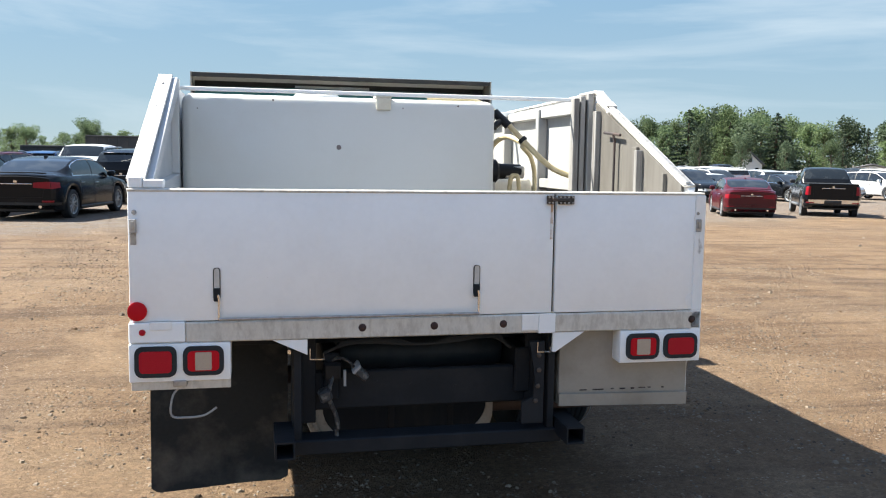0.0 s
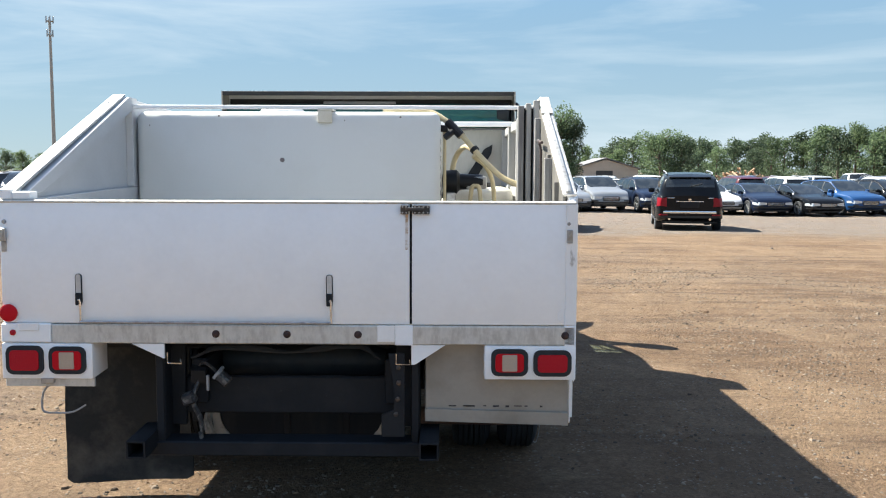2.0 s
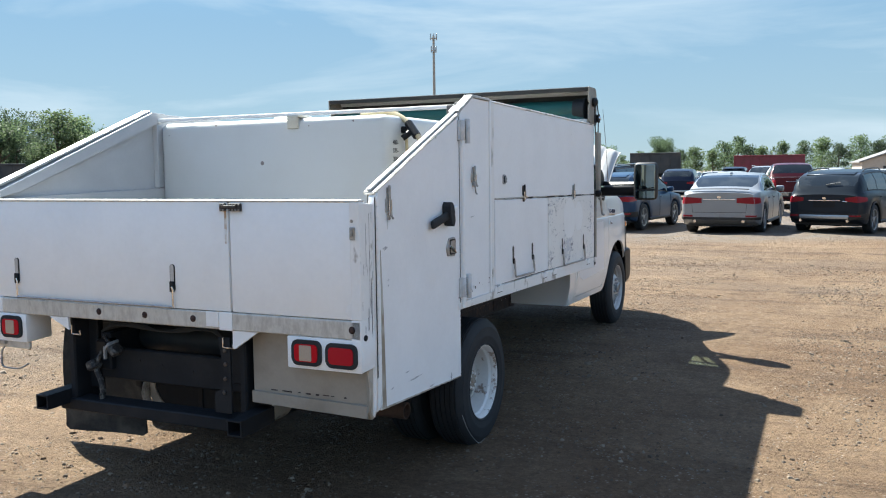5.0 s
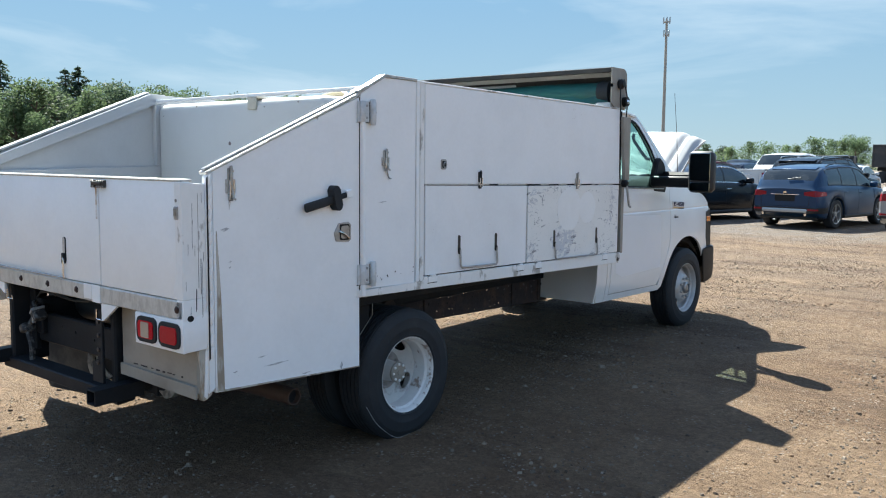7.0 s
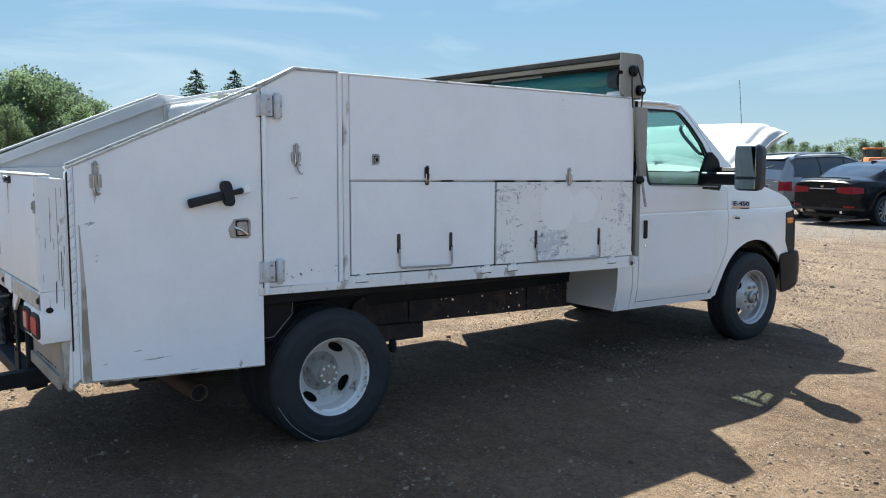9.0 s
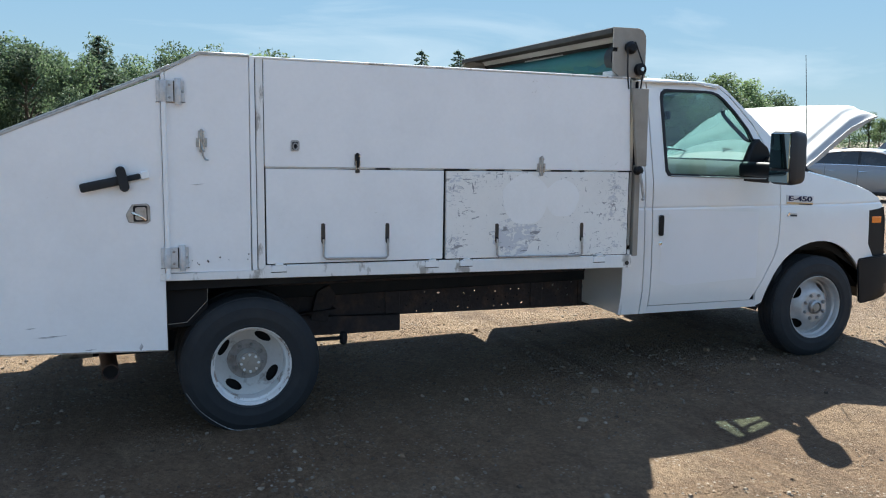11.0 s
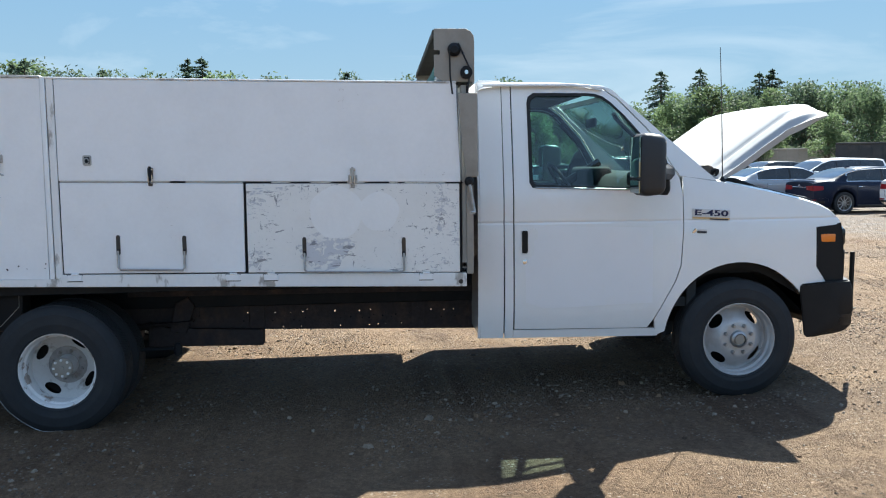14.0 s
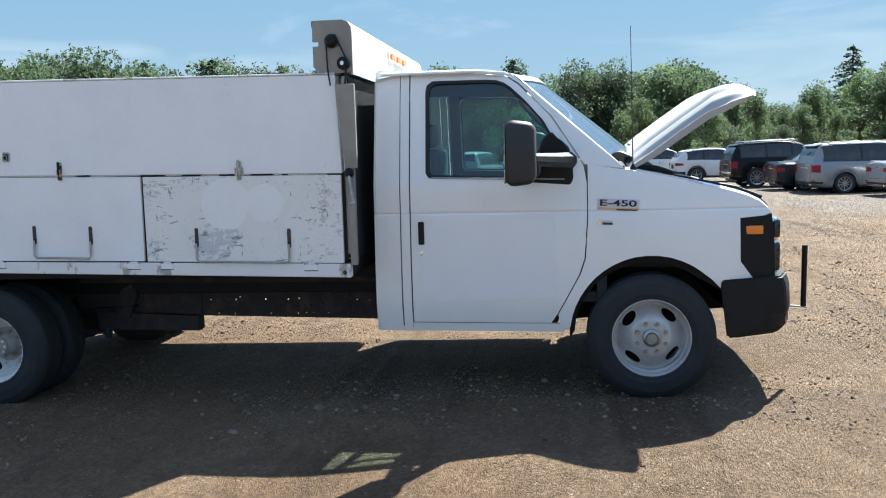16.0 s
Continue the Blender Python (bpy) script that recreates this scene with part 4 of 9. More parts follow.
T("seam_strip", prism([(1.478, 1.4155), (3.687, 1.3855), (3.687, 1.391), (1.478, 1.423)], 0, XR - 0.03, XR - 0.006), BARE, "scraped strip between the doors")

rs_ = random.Random(17)
ys_ = 1.50
while ys_ < 3.62:
    ln_ = rs_.uniform(0.03, 0.16)
    zs_ = 1.4195 - 0.0145 * (ys_ - 1.478)
    T("seam_chip", prism([(ys_, zs_ - 0.003), (ys_ + ln_, zs_ - 0.003 - 0.0145 * ln_), (ys_ + ln_, zs_ + rs_.uniform(0.000, 0.004)), (ys_, zs_ + 0.003)], 0, XR - 0.008, XR + 0.0006), DARK_GAP if rs_.random() < 0.62 else CAP_ALU, parent=upper)
    ys_ += ln_ + rs_.uniform(0.01, 0.12)
for y0 in (1.50, 2.36, 2.57, 3.45):
    z0 = 0.914 - 0.0145 * (y0 - 1.45)
    bm = box((XR + 0.001, y0, z0 - 0.042), (XR + 0.010, y0 + 0.075, z0 - 0.008), 0.002)
    add_lathe(bm, [(0.006, 0), (0.006, 0.04)], pose(XR + 0.008, y0 + 0.02, z0 - 0.004, 0, 0, 90), 8)
    T("door_hinge", bm, WHITE, parent=sill)
    T("hinge_gap", box((XR + 0.0005, y0 - 0.004, z0 - 0.047), (XR + 0.0046, y0 + 0.079, z0 - 0.0430), 0), DARK_GAP, parent=sill)
    T("hinge_gap", box((XR + 0.0005, y0 - 0.004, z0 - 0.011), (XR + 0.0052, y0 + 0.079, z0 - 0.0070), 0), DARK_GAP, parent=sill)


def bar_handle(parent, ya, yb, za, zb, top):
    """Two slots with a bent pull bar between them, on the right side."""
    for y, z in ((ya, za), (yb, zb)):
        bm = prism(round_rect(y, z + top * 0.72, 0.022, top * 0.56, 0.010), 0, XR - 0.004, XR + 0.003)
        part("slot", bm, DARK_STEEL, parent)
        part("spring_block", box((XR, y - 0.009, z + top * 0.42), (XR + 0.012, y + 0.009, z + top * 0.60), 0.003), PLASTIC, parent)
    part("pull_bar", tube([(XR + 0.010, ya, za + top * 0.55), (XR + 0.016, ya, za + 0.012), (XR + 0.016, ya + 0.012, za), (XR + 0.016, yb - 0.012, zb), (XR + 0.016, yb, zb + 0.012), (XR + 0.010, yb, zb + top * 0.55)], 0.0065, 8), STEEL, parent, "bent steel pull bar")


bar_handle(low1, 1.778, 2.137, 0.932, 0.924, 0.19)
bar_handle(low2, 2.800, 3.362, 0.900, 0.890, 0.195)


HINGE_PLATE = mat("stained_catch_plate", (0.50, 0.48, 0.45), 0.5, 0.2, dark=(0.26, 0.22, 0.18), amount=0.8, scale=40, fine=0.1)


def draw_catch(parent, y, z, h, hook=True, dark=False):
    bm = box((XR - 0.002, y - 0.015, z + h * 0.05), (XR + 0.006, y + 0.015, z + h * 0.95), 0.003)
    ob = part("draw_catch", bm, DARK_STEEL if dark else STEEL, parent, "steel draw catch")
    part("lever", box((XR + 0.006, y - 0.008, z - h * 0.10), (XR + 0.016, y + 0.006, z + h * 1.05), 0.003), FRAME_BLACK if dark else STEEL, ob)
    part("bail", tube([(XR + 0.014, y - 0.010, z + h * 0.40), (XR + 0.014, y - 0.010, z - h * 0.30), (XR + 0.014, y + 0.010, z - h * 0.30), (XR + 0.014, y + 0.010, z + h * 0.40)], 0.0028, 6), CHROME, ob)
    part("keeper", box((XR - 0.002, y - 0.012, z - h * 0.50), (XR + 0.009, y + 0.012, z - h * 0.18), 0.003), DARK_STEEL if dark else STEEL, ob)
    for zz in (0.2, 0.8):
        part("rivet", lathe([(0.004, 0), (0.004, 0.003)], pose(XR + 0.006, y + 0.011, z + h * zz), 6), CHROME, ob)
    if not dark:
        part("catch_plate", prism(round_rect(y, z + h * 0.15, 0.052, h * 0.62, 0.004), 0, XR - 0.003, XR + 0.003), HINGE_PLATE, ob)
    if hook:
        part("catch_lever", tube([(XR + 0.014, y, z), (XR + 0.018, y + 0.004, z - h * 0.35), (XR + 0.020, y + 0.014, z - h * 0.45)], 0.005, 6), STEEL, ob)


draw_catch(upper, 1.968, 1.424, 0.070, False, True)
draw_catch(upper, 3.080, 1.404, 0.075, False)
draw_catch(panel2, 1.165, 1.535, 0.075)
draw_catch(rear_door, 0.196, 1.42, 0.10)
T("hanging_link", tube(smooth_path([(XR + 0.010, 1.165, 1.505), (XR + 0.010, 1.172, 1.478), (XR + 0.010, 1.182, 1.462), (XR + 0.010, 1.196, 1.458)]), 0.004, 6), STEEL)
rk2 = random.Random(31)
for i in range(11):
    y, z, r = rk2.uniform(1.06, 1.40), 0.925 + abs(rk2.gauss(0, 0.035)), rk2.uniform(0.002, 0.0045)
    T("rust_speck", lathe([(r, 0), (r * 0.7, 0.0012)], pose(XR - 0.0005, y, z), 7), RUSTY_BOLT)
bm = prism(round_rect(1.632, 1.533, 0.046, 0.058, 0.012), 0, XR - 0.003, XR + 0.004, 0.001)
add_tube(bm, [(XR + 0.012, 1.632 + 0.012 * math.cos(a), 1.530 + 0.016 * math.sin(a)) for a in np.linspace(0, 6.0, 14)], 0.003, 6)
part("lashing_ring", bm, STEEL, upper)
part("ring_plate", prism(round_rect(1.632, 1.533, 0.030, 0.040, 0.006), 0, XR + 0.0041, XR + 0.0052), FRAME_BLACK, upper)
HINGE_GREY = mat("worn_hinge_paint", (0.62, 0.63, 0.64), 0.45, 0.1, dark=(0.40, 0.40, 0.40), amount=0.7, scale=18, fine=0.06)
for z, span in ((1.745, 0.105), (0.915, 0.105)):
    sh_ = part("strap_hinge", box((XR + 0.002, 0.958, z), (XR + 0.010, 1.090, z + span), 0.002), HINGE_GREY, rear_door, "grey-white strap hinge with bolts")
    part("hinge_barrel", lathe([(0.013, 0), (0.015, 0.003), (0.015, 0.127), (0.013, 0.13)], pose(XR + 0.014, 1.060, z - 0.014, 0, -90, 0), 12), HINGE_GREY, sh_)
    part("hinge_barrel", lathe([(0.016, 0), (0.018, 0.003), (0.018, 0.102), (0.016, 0.105)], pose(XR + 0.012, 0.990, z, 0, -90, 0), 12), HINGE_GREY, sh_)
    part("hinge_gap", box((XR + 0.0095, 1.038, z + 0.002), (XR + 0.0108, 1.043, z + span - 0.002), 0), DARK_GAP, sh_)
    # dark strip under the leaf paints the hinge's shadow
    part("hinge_shadow_gap", box((XR - 0.0005, 0.955, z - 0.003), (XR + 0.0035, 1.093, z - 0.0005), 0), DARK_GAP, sh_)
    for by, bz in ((1.020, z + 0.022), (1.020, z + span - 0.022), (1.080, z + span / 2)):
        part("hinge_bolt", lathe([(0.007, 0), (0.006, 0.004), (0.003, 0.006)], pose(XR + 0.010, by, bz), 8), STEEL, sh_)
T("door_gap", box((XR - 0.02, 0.9782, 0.50), (XR + 0.0012, 0.9808, 1.868), 0), DARK_GAP)
T("lock_rod", lathe([(0.012, 0), (0.012, 0.99)], pose(XR + 0.016, 0.990, 0.86, 0, -90, 0), 12), WHITE, "white vertical locking rod")
ang = math.degrees(math.atan2(0.066, 0.31))
lever = part("lever_handle", box((0.012, -0.20, -0.022), (0.034, 0.005, 0.022), 0.010, 2), RUBBER, rear_door, "black rubber-gripped lever handle")
lever.matrix_basis = pose(XR, 0.792, 1.363, ang, 0, 0)
o = part("lever_arm", box((0.012, 0.0, -0.014), (0.024, 0.085, 0.014), 0.006), RUBBER, lever)
part("lever_clip", prism(round_rect(0.0, 0.004, 0.046, 0.125, 0.022), 0, 0.0, 0.048, 0.004), RUBBER, lever)
part("lever_pivot", box((0.006, 0.085, -0.020), (0.022, 0.125, 0.020), 0.005), WHITE, lever)
bm = prism([(0.812, 1.150), (0.898, 1.143), (0.914, 1.155), (0.914, 1.230), (0.900, 1.244), (0.830, 1.240), (0.800, 1.190)], 0, XR - 0.002, XR + 0.007, 0.003)
paddle = part("paddle_latch", bm, STEEL, rear_door, "recessed stainless paddle latch")
part("latch_dish", prism(round_rect(0.868, 1.194, 0.066, 0.080, 0.008), 0, XR + 0.0071, XR + 0.0080), FRAME_BLACK, paddle)
part("latch_bowl", prism(round_rect(0.870, 1.194, 0.052, 0.064, 0.010), 0, XR + 0.0081, XR + 0.0095, 0.001), STEEL, paddle)
part("latch_paddle", tube([(XR + 0.010, 0.828, 1.200), (XR + 0.016, 0.862, 1.185), (XR + 0.012, 0.893, 1.162)], 0.007, 8), CHROME, paddle)
SCUFF = mat("dark_scuff", (0.40, 0.40, 0.41), 0.6, dark=(0.75, 0.75, 0.75), amount=1, scale=40, lo=0.45, hi=0.6)
for (y, z, l_, h_) in ((1.14, 1.335, 0.075, 0.003), (0.44, 0.598, 0.15, 0.005), (0.36, 0.645, 0.06, 0.003), (0.165, 1.245, 0.05, 0.009), (0.19, 1.36, 0.012, 0.03), (0.19, 1.10, 0.018, 0.006), (0.188, 1.075, 0.014, 0.004), (0.85, 0.515, 0.02, 0.02), (0.62, 0.52, 0.06, 0.004), (0.21, 0.60, 0.03, 0.003), (0.70, 1.75, 0.012, 0.006)):
    T("scuff_mark", prism([(y - l_ / 2, z), (y - l_ * 0.1, z - h_), (y + l_ / 2, z + 0.004), (y + l_ * 0.1, z + h_)], 0, XR - 0.002, XR + 0.0012), SCUFF)
PATCH_WHITE = mat("newer_white_patch", (0.89, 0.885, 0.87), 0.45, dark=(0.80, 0.79, 0.77), amount=0.4, scale=5, fine=0.03)
for py, pz, pr, lift in ((2.985, 1.230, 0.150, 0.0012), (3.225, 1.232, 0.112, 0.0016)):
    side_panel("repaint_patch", [(py + pr * (1 + 0.03 * math.sin(3 * a) + 0.02 * math.sin(7 * a + 1)) * math.cos(a), pz + pr * (0.98 + 0.03 * math.sin(5 * a)) * math.sin(a)) for a in frange(0, 6.2, 72)], PATCH_WHITE, "brighter rounded patch of newer paint", 0.003, XR + lift, 0)
side_panel("scraped_patch", [(2.915 + 0.135 * (1 + 0.16 * math.sin(2 * a + 1) + 0.10 * math.sin(5 * a) + 0.06 * math.sin(11 * a)) * math.cos(a), 1.025 + 0.115 * (1 + 0.14 * math.sin(3 * a) + 0.09 * math.sin(7 * a + 2)) * math.sin(a)) for a in frange(0, 6.2, 60)], SCRAPED, "scraped grey area of a torn-off sticker", 0.003, XR + 0.0008, 0)
side_panel("scraped_patch", [(2.50, 1.33), (2.62, 1.345), (2.72, 1.362), (2.71, 1.376), (2.52, 1.372)], SCRAPED, "", 0.003, XR + 0.0008, 0)

side_panel("bottom_edge", [(0.14, 0.5235), (0.976, 0.487), (0.976, 0.492), (0.14, 0.532)], WORN_BEIGE, "", 0.003, XR + 0.0012, 0)

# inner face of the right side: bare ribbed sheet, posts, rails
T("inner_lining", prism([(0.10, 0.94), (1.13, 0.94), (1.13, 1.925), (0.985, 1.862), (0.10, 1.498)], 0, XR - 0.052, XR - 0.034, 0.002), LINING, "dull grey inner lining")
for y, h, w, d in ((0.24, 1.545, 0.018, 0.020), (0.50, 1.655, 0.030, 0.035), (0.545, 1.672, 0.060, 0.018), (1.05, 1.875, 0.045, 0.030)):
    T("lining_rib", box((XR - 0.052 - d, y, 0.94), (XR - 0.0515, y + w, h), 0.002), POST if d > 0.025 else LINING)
T("latch_rod", tube([(XR - 0.075, 0.80, 0.95), (XR - 0.075, 0.80, 1.70), (XR - 0.085, 0.80, 1.74)], 0.007, 6), RUST, "rusty latch rod")
T("latch_hook", tube([(XR - 0.08, 0.72, 1.735), (XR - 0.08, 0.80, 1.742), (XR - 0.08, 0.93, 1.752)], 0.008, 6), RUST)
T("latch_guide", box((XR - 0.09, 0.775, 1.38), (XR - 0.0515, 0.825, 1.41), 0.003), RUST)
bm = box((1.085, 1.175, 0.936), (1.118, 1.235, 1.950), 0.003)
T("corner_post", bm, POST, "streaked dull metal corner post")
T("corner_post", box((1.130, 1.185, 0.936), (1.160, 1.235, 1.965), 0.003), POST, "streaked dull metal corner post")
T("corner_post", box((1.172, 1.175, 0.936), (1.205, 1.235, 1.980), 0.003), POST, "streaked dull metal corner post")
T("post_gap", box((1.10, 1.222, 0.94), (1.195, 1.230, 1.94), 0), DARK_GAP)
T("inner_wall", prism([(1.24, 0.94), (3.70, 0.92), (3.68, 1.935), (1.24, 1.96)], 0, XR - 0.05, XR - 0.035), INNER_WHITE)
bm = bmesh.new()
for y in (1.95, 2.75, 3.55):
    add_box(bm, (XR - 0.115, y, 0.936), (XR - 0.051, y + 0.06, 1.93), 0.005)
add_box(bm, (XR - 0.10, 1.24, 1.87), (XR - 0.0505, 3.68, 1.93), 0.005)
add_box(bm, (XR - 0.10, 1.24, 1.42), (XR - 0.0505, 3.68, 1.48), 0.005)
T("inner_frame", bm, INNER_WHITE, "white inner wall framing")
T("cross_bar", box((XL + 0.09, 1.262, 1.935), (1.205, 1.278, 1.957), 0.003), WHITE, "white cross bar over the bed")
T("cross_bar", box((XL + 0.09, 2.72, 1.915), (1.205, 2.76, 1.95), 0.004), WHITE, "white cross bar over the bed")
T("bulkhead_back", box((XL + 0.02, 3.7385, 0.90), (XR - 0.02, 3.748, 1.93), 0.002), FRAME_BLACK, "dark front face of the bulkhead")
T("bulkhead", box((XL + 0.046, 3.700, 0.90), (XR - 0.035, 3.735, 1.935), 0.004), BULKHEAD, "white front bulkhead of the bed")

# tarp housing over the bulkhead: open to the rear, rounded towards the cab
prof = [(3.547, 2.240), (3.727, 2.240), (3.757, 2.228), (3.775, 2.203), (3.779, 2.168), (3.779, 1.94)]
inner = [(y - 0.012 if y > 3.6 else y, z - 0.012) for y, z in prof]
inner[0], inner[-1] = (3.547, 2.228), (3.767, 1.94)
T("tarp_housing", prism(prof + inner[::-1], 0, -1.20, 1.232), HOUSING, "sheet metal tarp housing above the bulkhead", angle=25)
# dark lip and added inner sheets: the open housing's shade put into colour
HOUSING_SHADE = mat("grimy_dark_sheet", (0.045, 0.045, 0.044), 0.8, dark=(0.075, 0.072, 0.066), amount=0.6, scale=6, fine=0.1, spec=0.2)
T("housing_lip", box((-1.20, 3.540, 2.204), (1.232, 3.551, 2.236), 0.002), HOUSING_SHADE)
T("housing_lining", box((-1.19, 3.553, 2.220), (1.225, 3.722, 2.224), 0), HOUSING_SHADE, "dark inside of the housing, shade put into its colour")
T("housing_lining", box((-1.19, 3.756, 1.955), (1.225, 3.761, 2.190), 0), HOUSING_SHADE)
plate = [(3.547, 1.985), (3.547, 2.098), (3.582, 2.098), (3.582, 2.123), (3.547, 2.123), (3.547, 2.240), (3.727, 2.240), (3.757, 2.228), (3.775, 2.203), (3.779, 2.168), (3.779, 1.95), (3.597, 1.95)]
for px in (1.232, -1.212):
    T("end_plate", prism(plate, 0, px, px + 0.012, 0.001), GALV, "aluminium end plate of the tarp housing")
tarp = T("tarp_roll", lathe([(0.02, -1.19), (0.072, -1.18), (0.078, -0.6), (0.074, 0.1), (0.080, 0.7), (0.073, 1.17), (0.02, 1.185)], pose(0, 3.657, 2.068), 20), TEAL, "rolled teal tarpaulin")
bm = bmesh.new()
rows = 40
for i in range(rows + 1):
    x = -1.18 + 2.36 * i / rows
    w = 0.012 * math.sin(i * 0.9) + 0.01 * math.sin(i * 2.3)
    for y, z in ((3.622, 2.118), (3.589 + w, 2.038), (3.579 - w, 1.99), (3.597 + w, 1.95)):
        bm.verts.new((x, y, z))
bm.verts.ensure_lookup_table()
for i in range(rows):
    for k in range(3):
        bm.faces.new([bm.verts[i * 4 + k], bm.verts[i * 4 + k + 1], bm.verts[i * 4 + 5 + k], bm.verts[i * 4 + 4 + k]])
T("tarp_flap", bm, TEAL, parent=tarp)
T("tarp_cuff", lathe([(0.084, 0), (0.092, 0.02), (0.088, 0.06), (0.094, 0.10), (0.05, 0.11)], pose(1.09, 3.657, 2.068), 20), RUBBER, parent=tarp)
T("white_cap", box((1.10, 3.557, 1.955), (1.225, 3.677, 1.99), 0.012, 2), TANK_WHITE)
crank = T("crank_drive", lathe([(0.036, 0), (0.038, 0.02), (0.02, 0.04)], pose(1.244, 3.659, 2.123), 20), PLASTIC, "black crank and belt of the tarp roller")
part("pulley", lathe([(0.036, 0), (0.036, 0.012), (0.028, 0.014), (0.028, 0.026), (0.036, 0.028), (0.036, 0.034), (0.012, 0.036)], pose(1.246, 3.729, 1.998), 24), PLASTIC, crank)
part("pulley_hub", lathe([(0.016, 0), (0.012, 0.012)], pose(1.282, 3.729, 1.998), 14), CHROME, crank)
part("belt", tube([(1.268, 3.632, 2.128), (1.268, 3.635, 1.98), (1.268, 3.647, 1.88)], 0.005, 6), RUBBER, crank)
part("belt", tube([(1.268, 3.682, 2.158), (1.268, 3.747, 2.028), (1.268, 3.749, 1.98), (1.268, 3.735, 1.88)], 0.005, 6), RUBBER, crank)
T("chain_guard", prism([(3.676, 1.885), (3.790, 1.885), (3.792, 1.420), (3.722, 1.420), (3.700, 1.60)], 0, XR + 0.004, XR + 0.030, 0.003), GALV, "tapered sheet metal belt guard")
T("crank_column", box((XR - 0.03, 3.728, 0.87), (XR + 0.002, 3.768, 1.425), 0.003), GALV)
cr = T("crank_handle", lathe([(0.028, 0), (0.028, 0.03), (0.014, 0.045)], pose(XR + 0.002, 3.742, 1.395), 16), PLASTIC, "black crank handle with a steel rod")
part("rod", tube(smooth_path([(XR + 0.035, 3.742, 1.39), (XR + 0.04, 3.752, 1.33), (XR + 0.045, 3.765, 1.25), (XR + 0.05, 3.768, 1.225), (XR + 0.07, 3.745, 1.222)]), 0.009, 8), STEEL, cr)

# below the body: storage box, mud flap, chassis
sk = T("storage_box", box((0.600, 0.045, 0.560), (1.228, 0.96, 0.898), 0.006), GALV, "dusty galvanised storage box under the body")
T("box_lip", prism([(0.602, 0.556), (1.226, 0.540), (1.228, 0.598), (0.602, 0.612)], 1, 0.037, 0.0455, 0.002), GALV, "bent lower lip", parent=sk)
rl = random.Random(5)
for i in range(9):
    x = 0.70 + 0.05 * i + rl.uniform(-0.02, 0.02)
    T("rust_mark", box((x, 0.043, 0.619 + rl.uniform(-0.002, 0.002)), (x + rl.uniform(0.01, 0.04), 0.0452, 0.624), 0), RUST, parent=sk)
T("torn_edge", prism([(0.050, 0.550), (0.058, 0.528), (0.072, 0.522), (0.098, 0.520), (0.104, 0.56), (0.103, 0.752), (0.046, 0.752), (0.052, 0.66)], 0, 1.205, 1.232, 0.002), WORN_BEIGE, "bent and rubbed lower corner sheet")
T("torn_strip", prism([(0.060, 0.548), (0.068, 0.53), (0.074, 0.62), (0.071, 0.745), (0.066, 0.745)], 0, 1.232, 1.240, 0.001), WHITE)
fl = sheet([(-1.20, 0.105), (-1.17, 0.086), (-0.61, 0.100), (-0.575, 0.12), (-0.575, 0.895), (-1.15, 0.895), (-1.195, 0.70)], [], lambda u, z: Vector((u, 0.50 + 0.018 * math.sin(u * 7 + z * 4) + 0.012 * math.sin(z * 9), z)), 0, frange(-1.15, -0.6, 14), frange(0.15, 0.88, 14))
bmesh.ops.solidify(fl, geom=fl.faces[:], thickness=0.009)
T("mud_flap", fl, FLAP, "large dusty black rubber mud flap", 50)
bm = bmesh.new()
for sx in (-1, 1):
    x = CX + sx * 0.43
    add_box(bm, (x - 0.035, 0.09, 0.60), (x + 0.035, 3.95, 0.80), 0.006)
T("chassis_rail", bm, FRAME_BLACK, "dusty black chassis rails")
bm = bmesh.new()
add_box(bm, (-0.50, 0.12, 0.548), (0.50, 0.165, 0.715), 0.008)
for sx in (-1, 1):
    add_box(bm, (min(sx * 0.47, sx * 0.56), 0.10, 0.50), (max(sx * 0.47, sx * 0.56), 0.13, 0.86), 0.004)
for x, z in ((-0.05, 0.645), (0.15, 0.63), (-0.2, 0.66)):
    add_lathe(bm, [(0.008, 0), (0.008, 0.004)], pose(x, 0.12, z, 0, 0, -90), 8)
T("cross_member", bm, FRAME_BLACK, "black steel cross member")
for x0, x1 in ((-0.572, -0.532), (0.540, 0.578)):
    T("hitch_hanger", box((x0, 0.03, 0.43), (x1, 0.20, 0.895), 0.006), FRAME_BLACK, "black hitch hanger")
T("spring_hanger", prism([(0.42, 0.60), (0.42, 0.42), (0.62, 0.36), (0.80, 0.42), (0.80, 0.62)], 0, -0.545, -0.50, 0.006), FRAME_BLACK)
T("hitch_beam", box((-0.64, 0.02, 0.405), (0.61, 0.085, 0.468), 0.006), FRAME_BLACK, "black hitch beam")
for x0 in (-0.650, 0.582):
    bm = bmesh.new()
    for lo, hi in (((x0, -0.115, 0.438), (x0 + 0.008, 0.10, 0.512)), ((x0 + 0.074, -0.115, 0.438), (x0 + 0.082, 0.10, 0.512)), ((x0 + 0.008, -0.115, 0.438), (x0 + 0.074, 0.10, 0.446)), ((x0 + 0.008, -0.115, 0.504), (x0 + 0.074, 0.10, 0.512))):
        add_box(bm, lo, hi, 0.001)
    add_box(bm, (x0 + 0.008, 0.04, 0.446), (x0 + 0.074, 0.05, 0.504), 0)
    T("receiver_tube", bm, FRAME_BLACK, "open square receiver tube")
bm = bmesh.new()
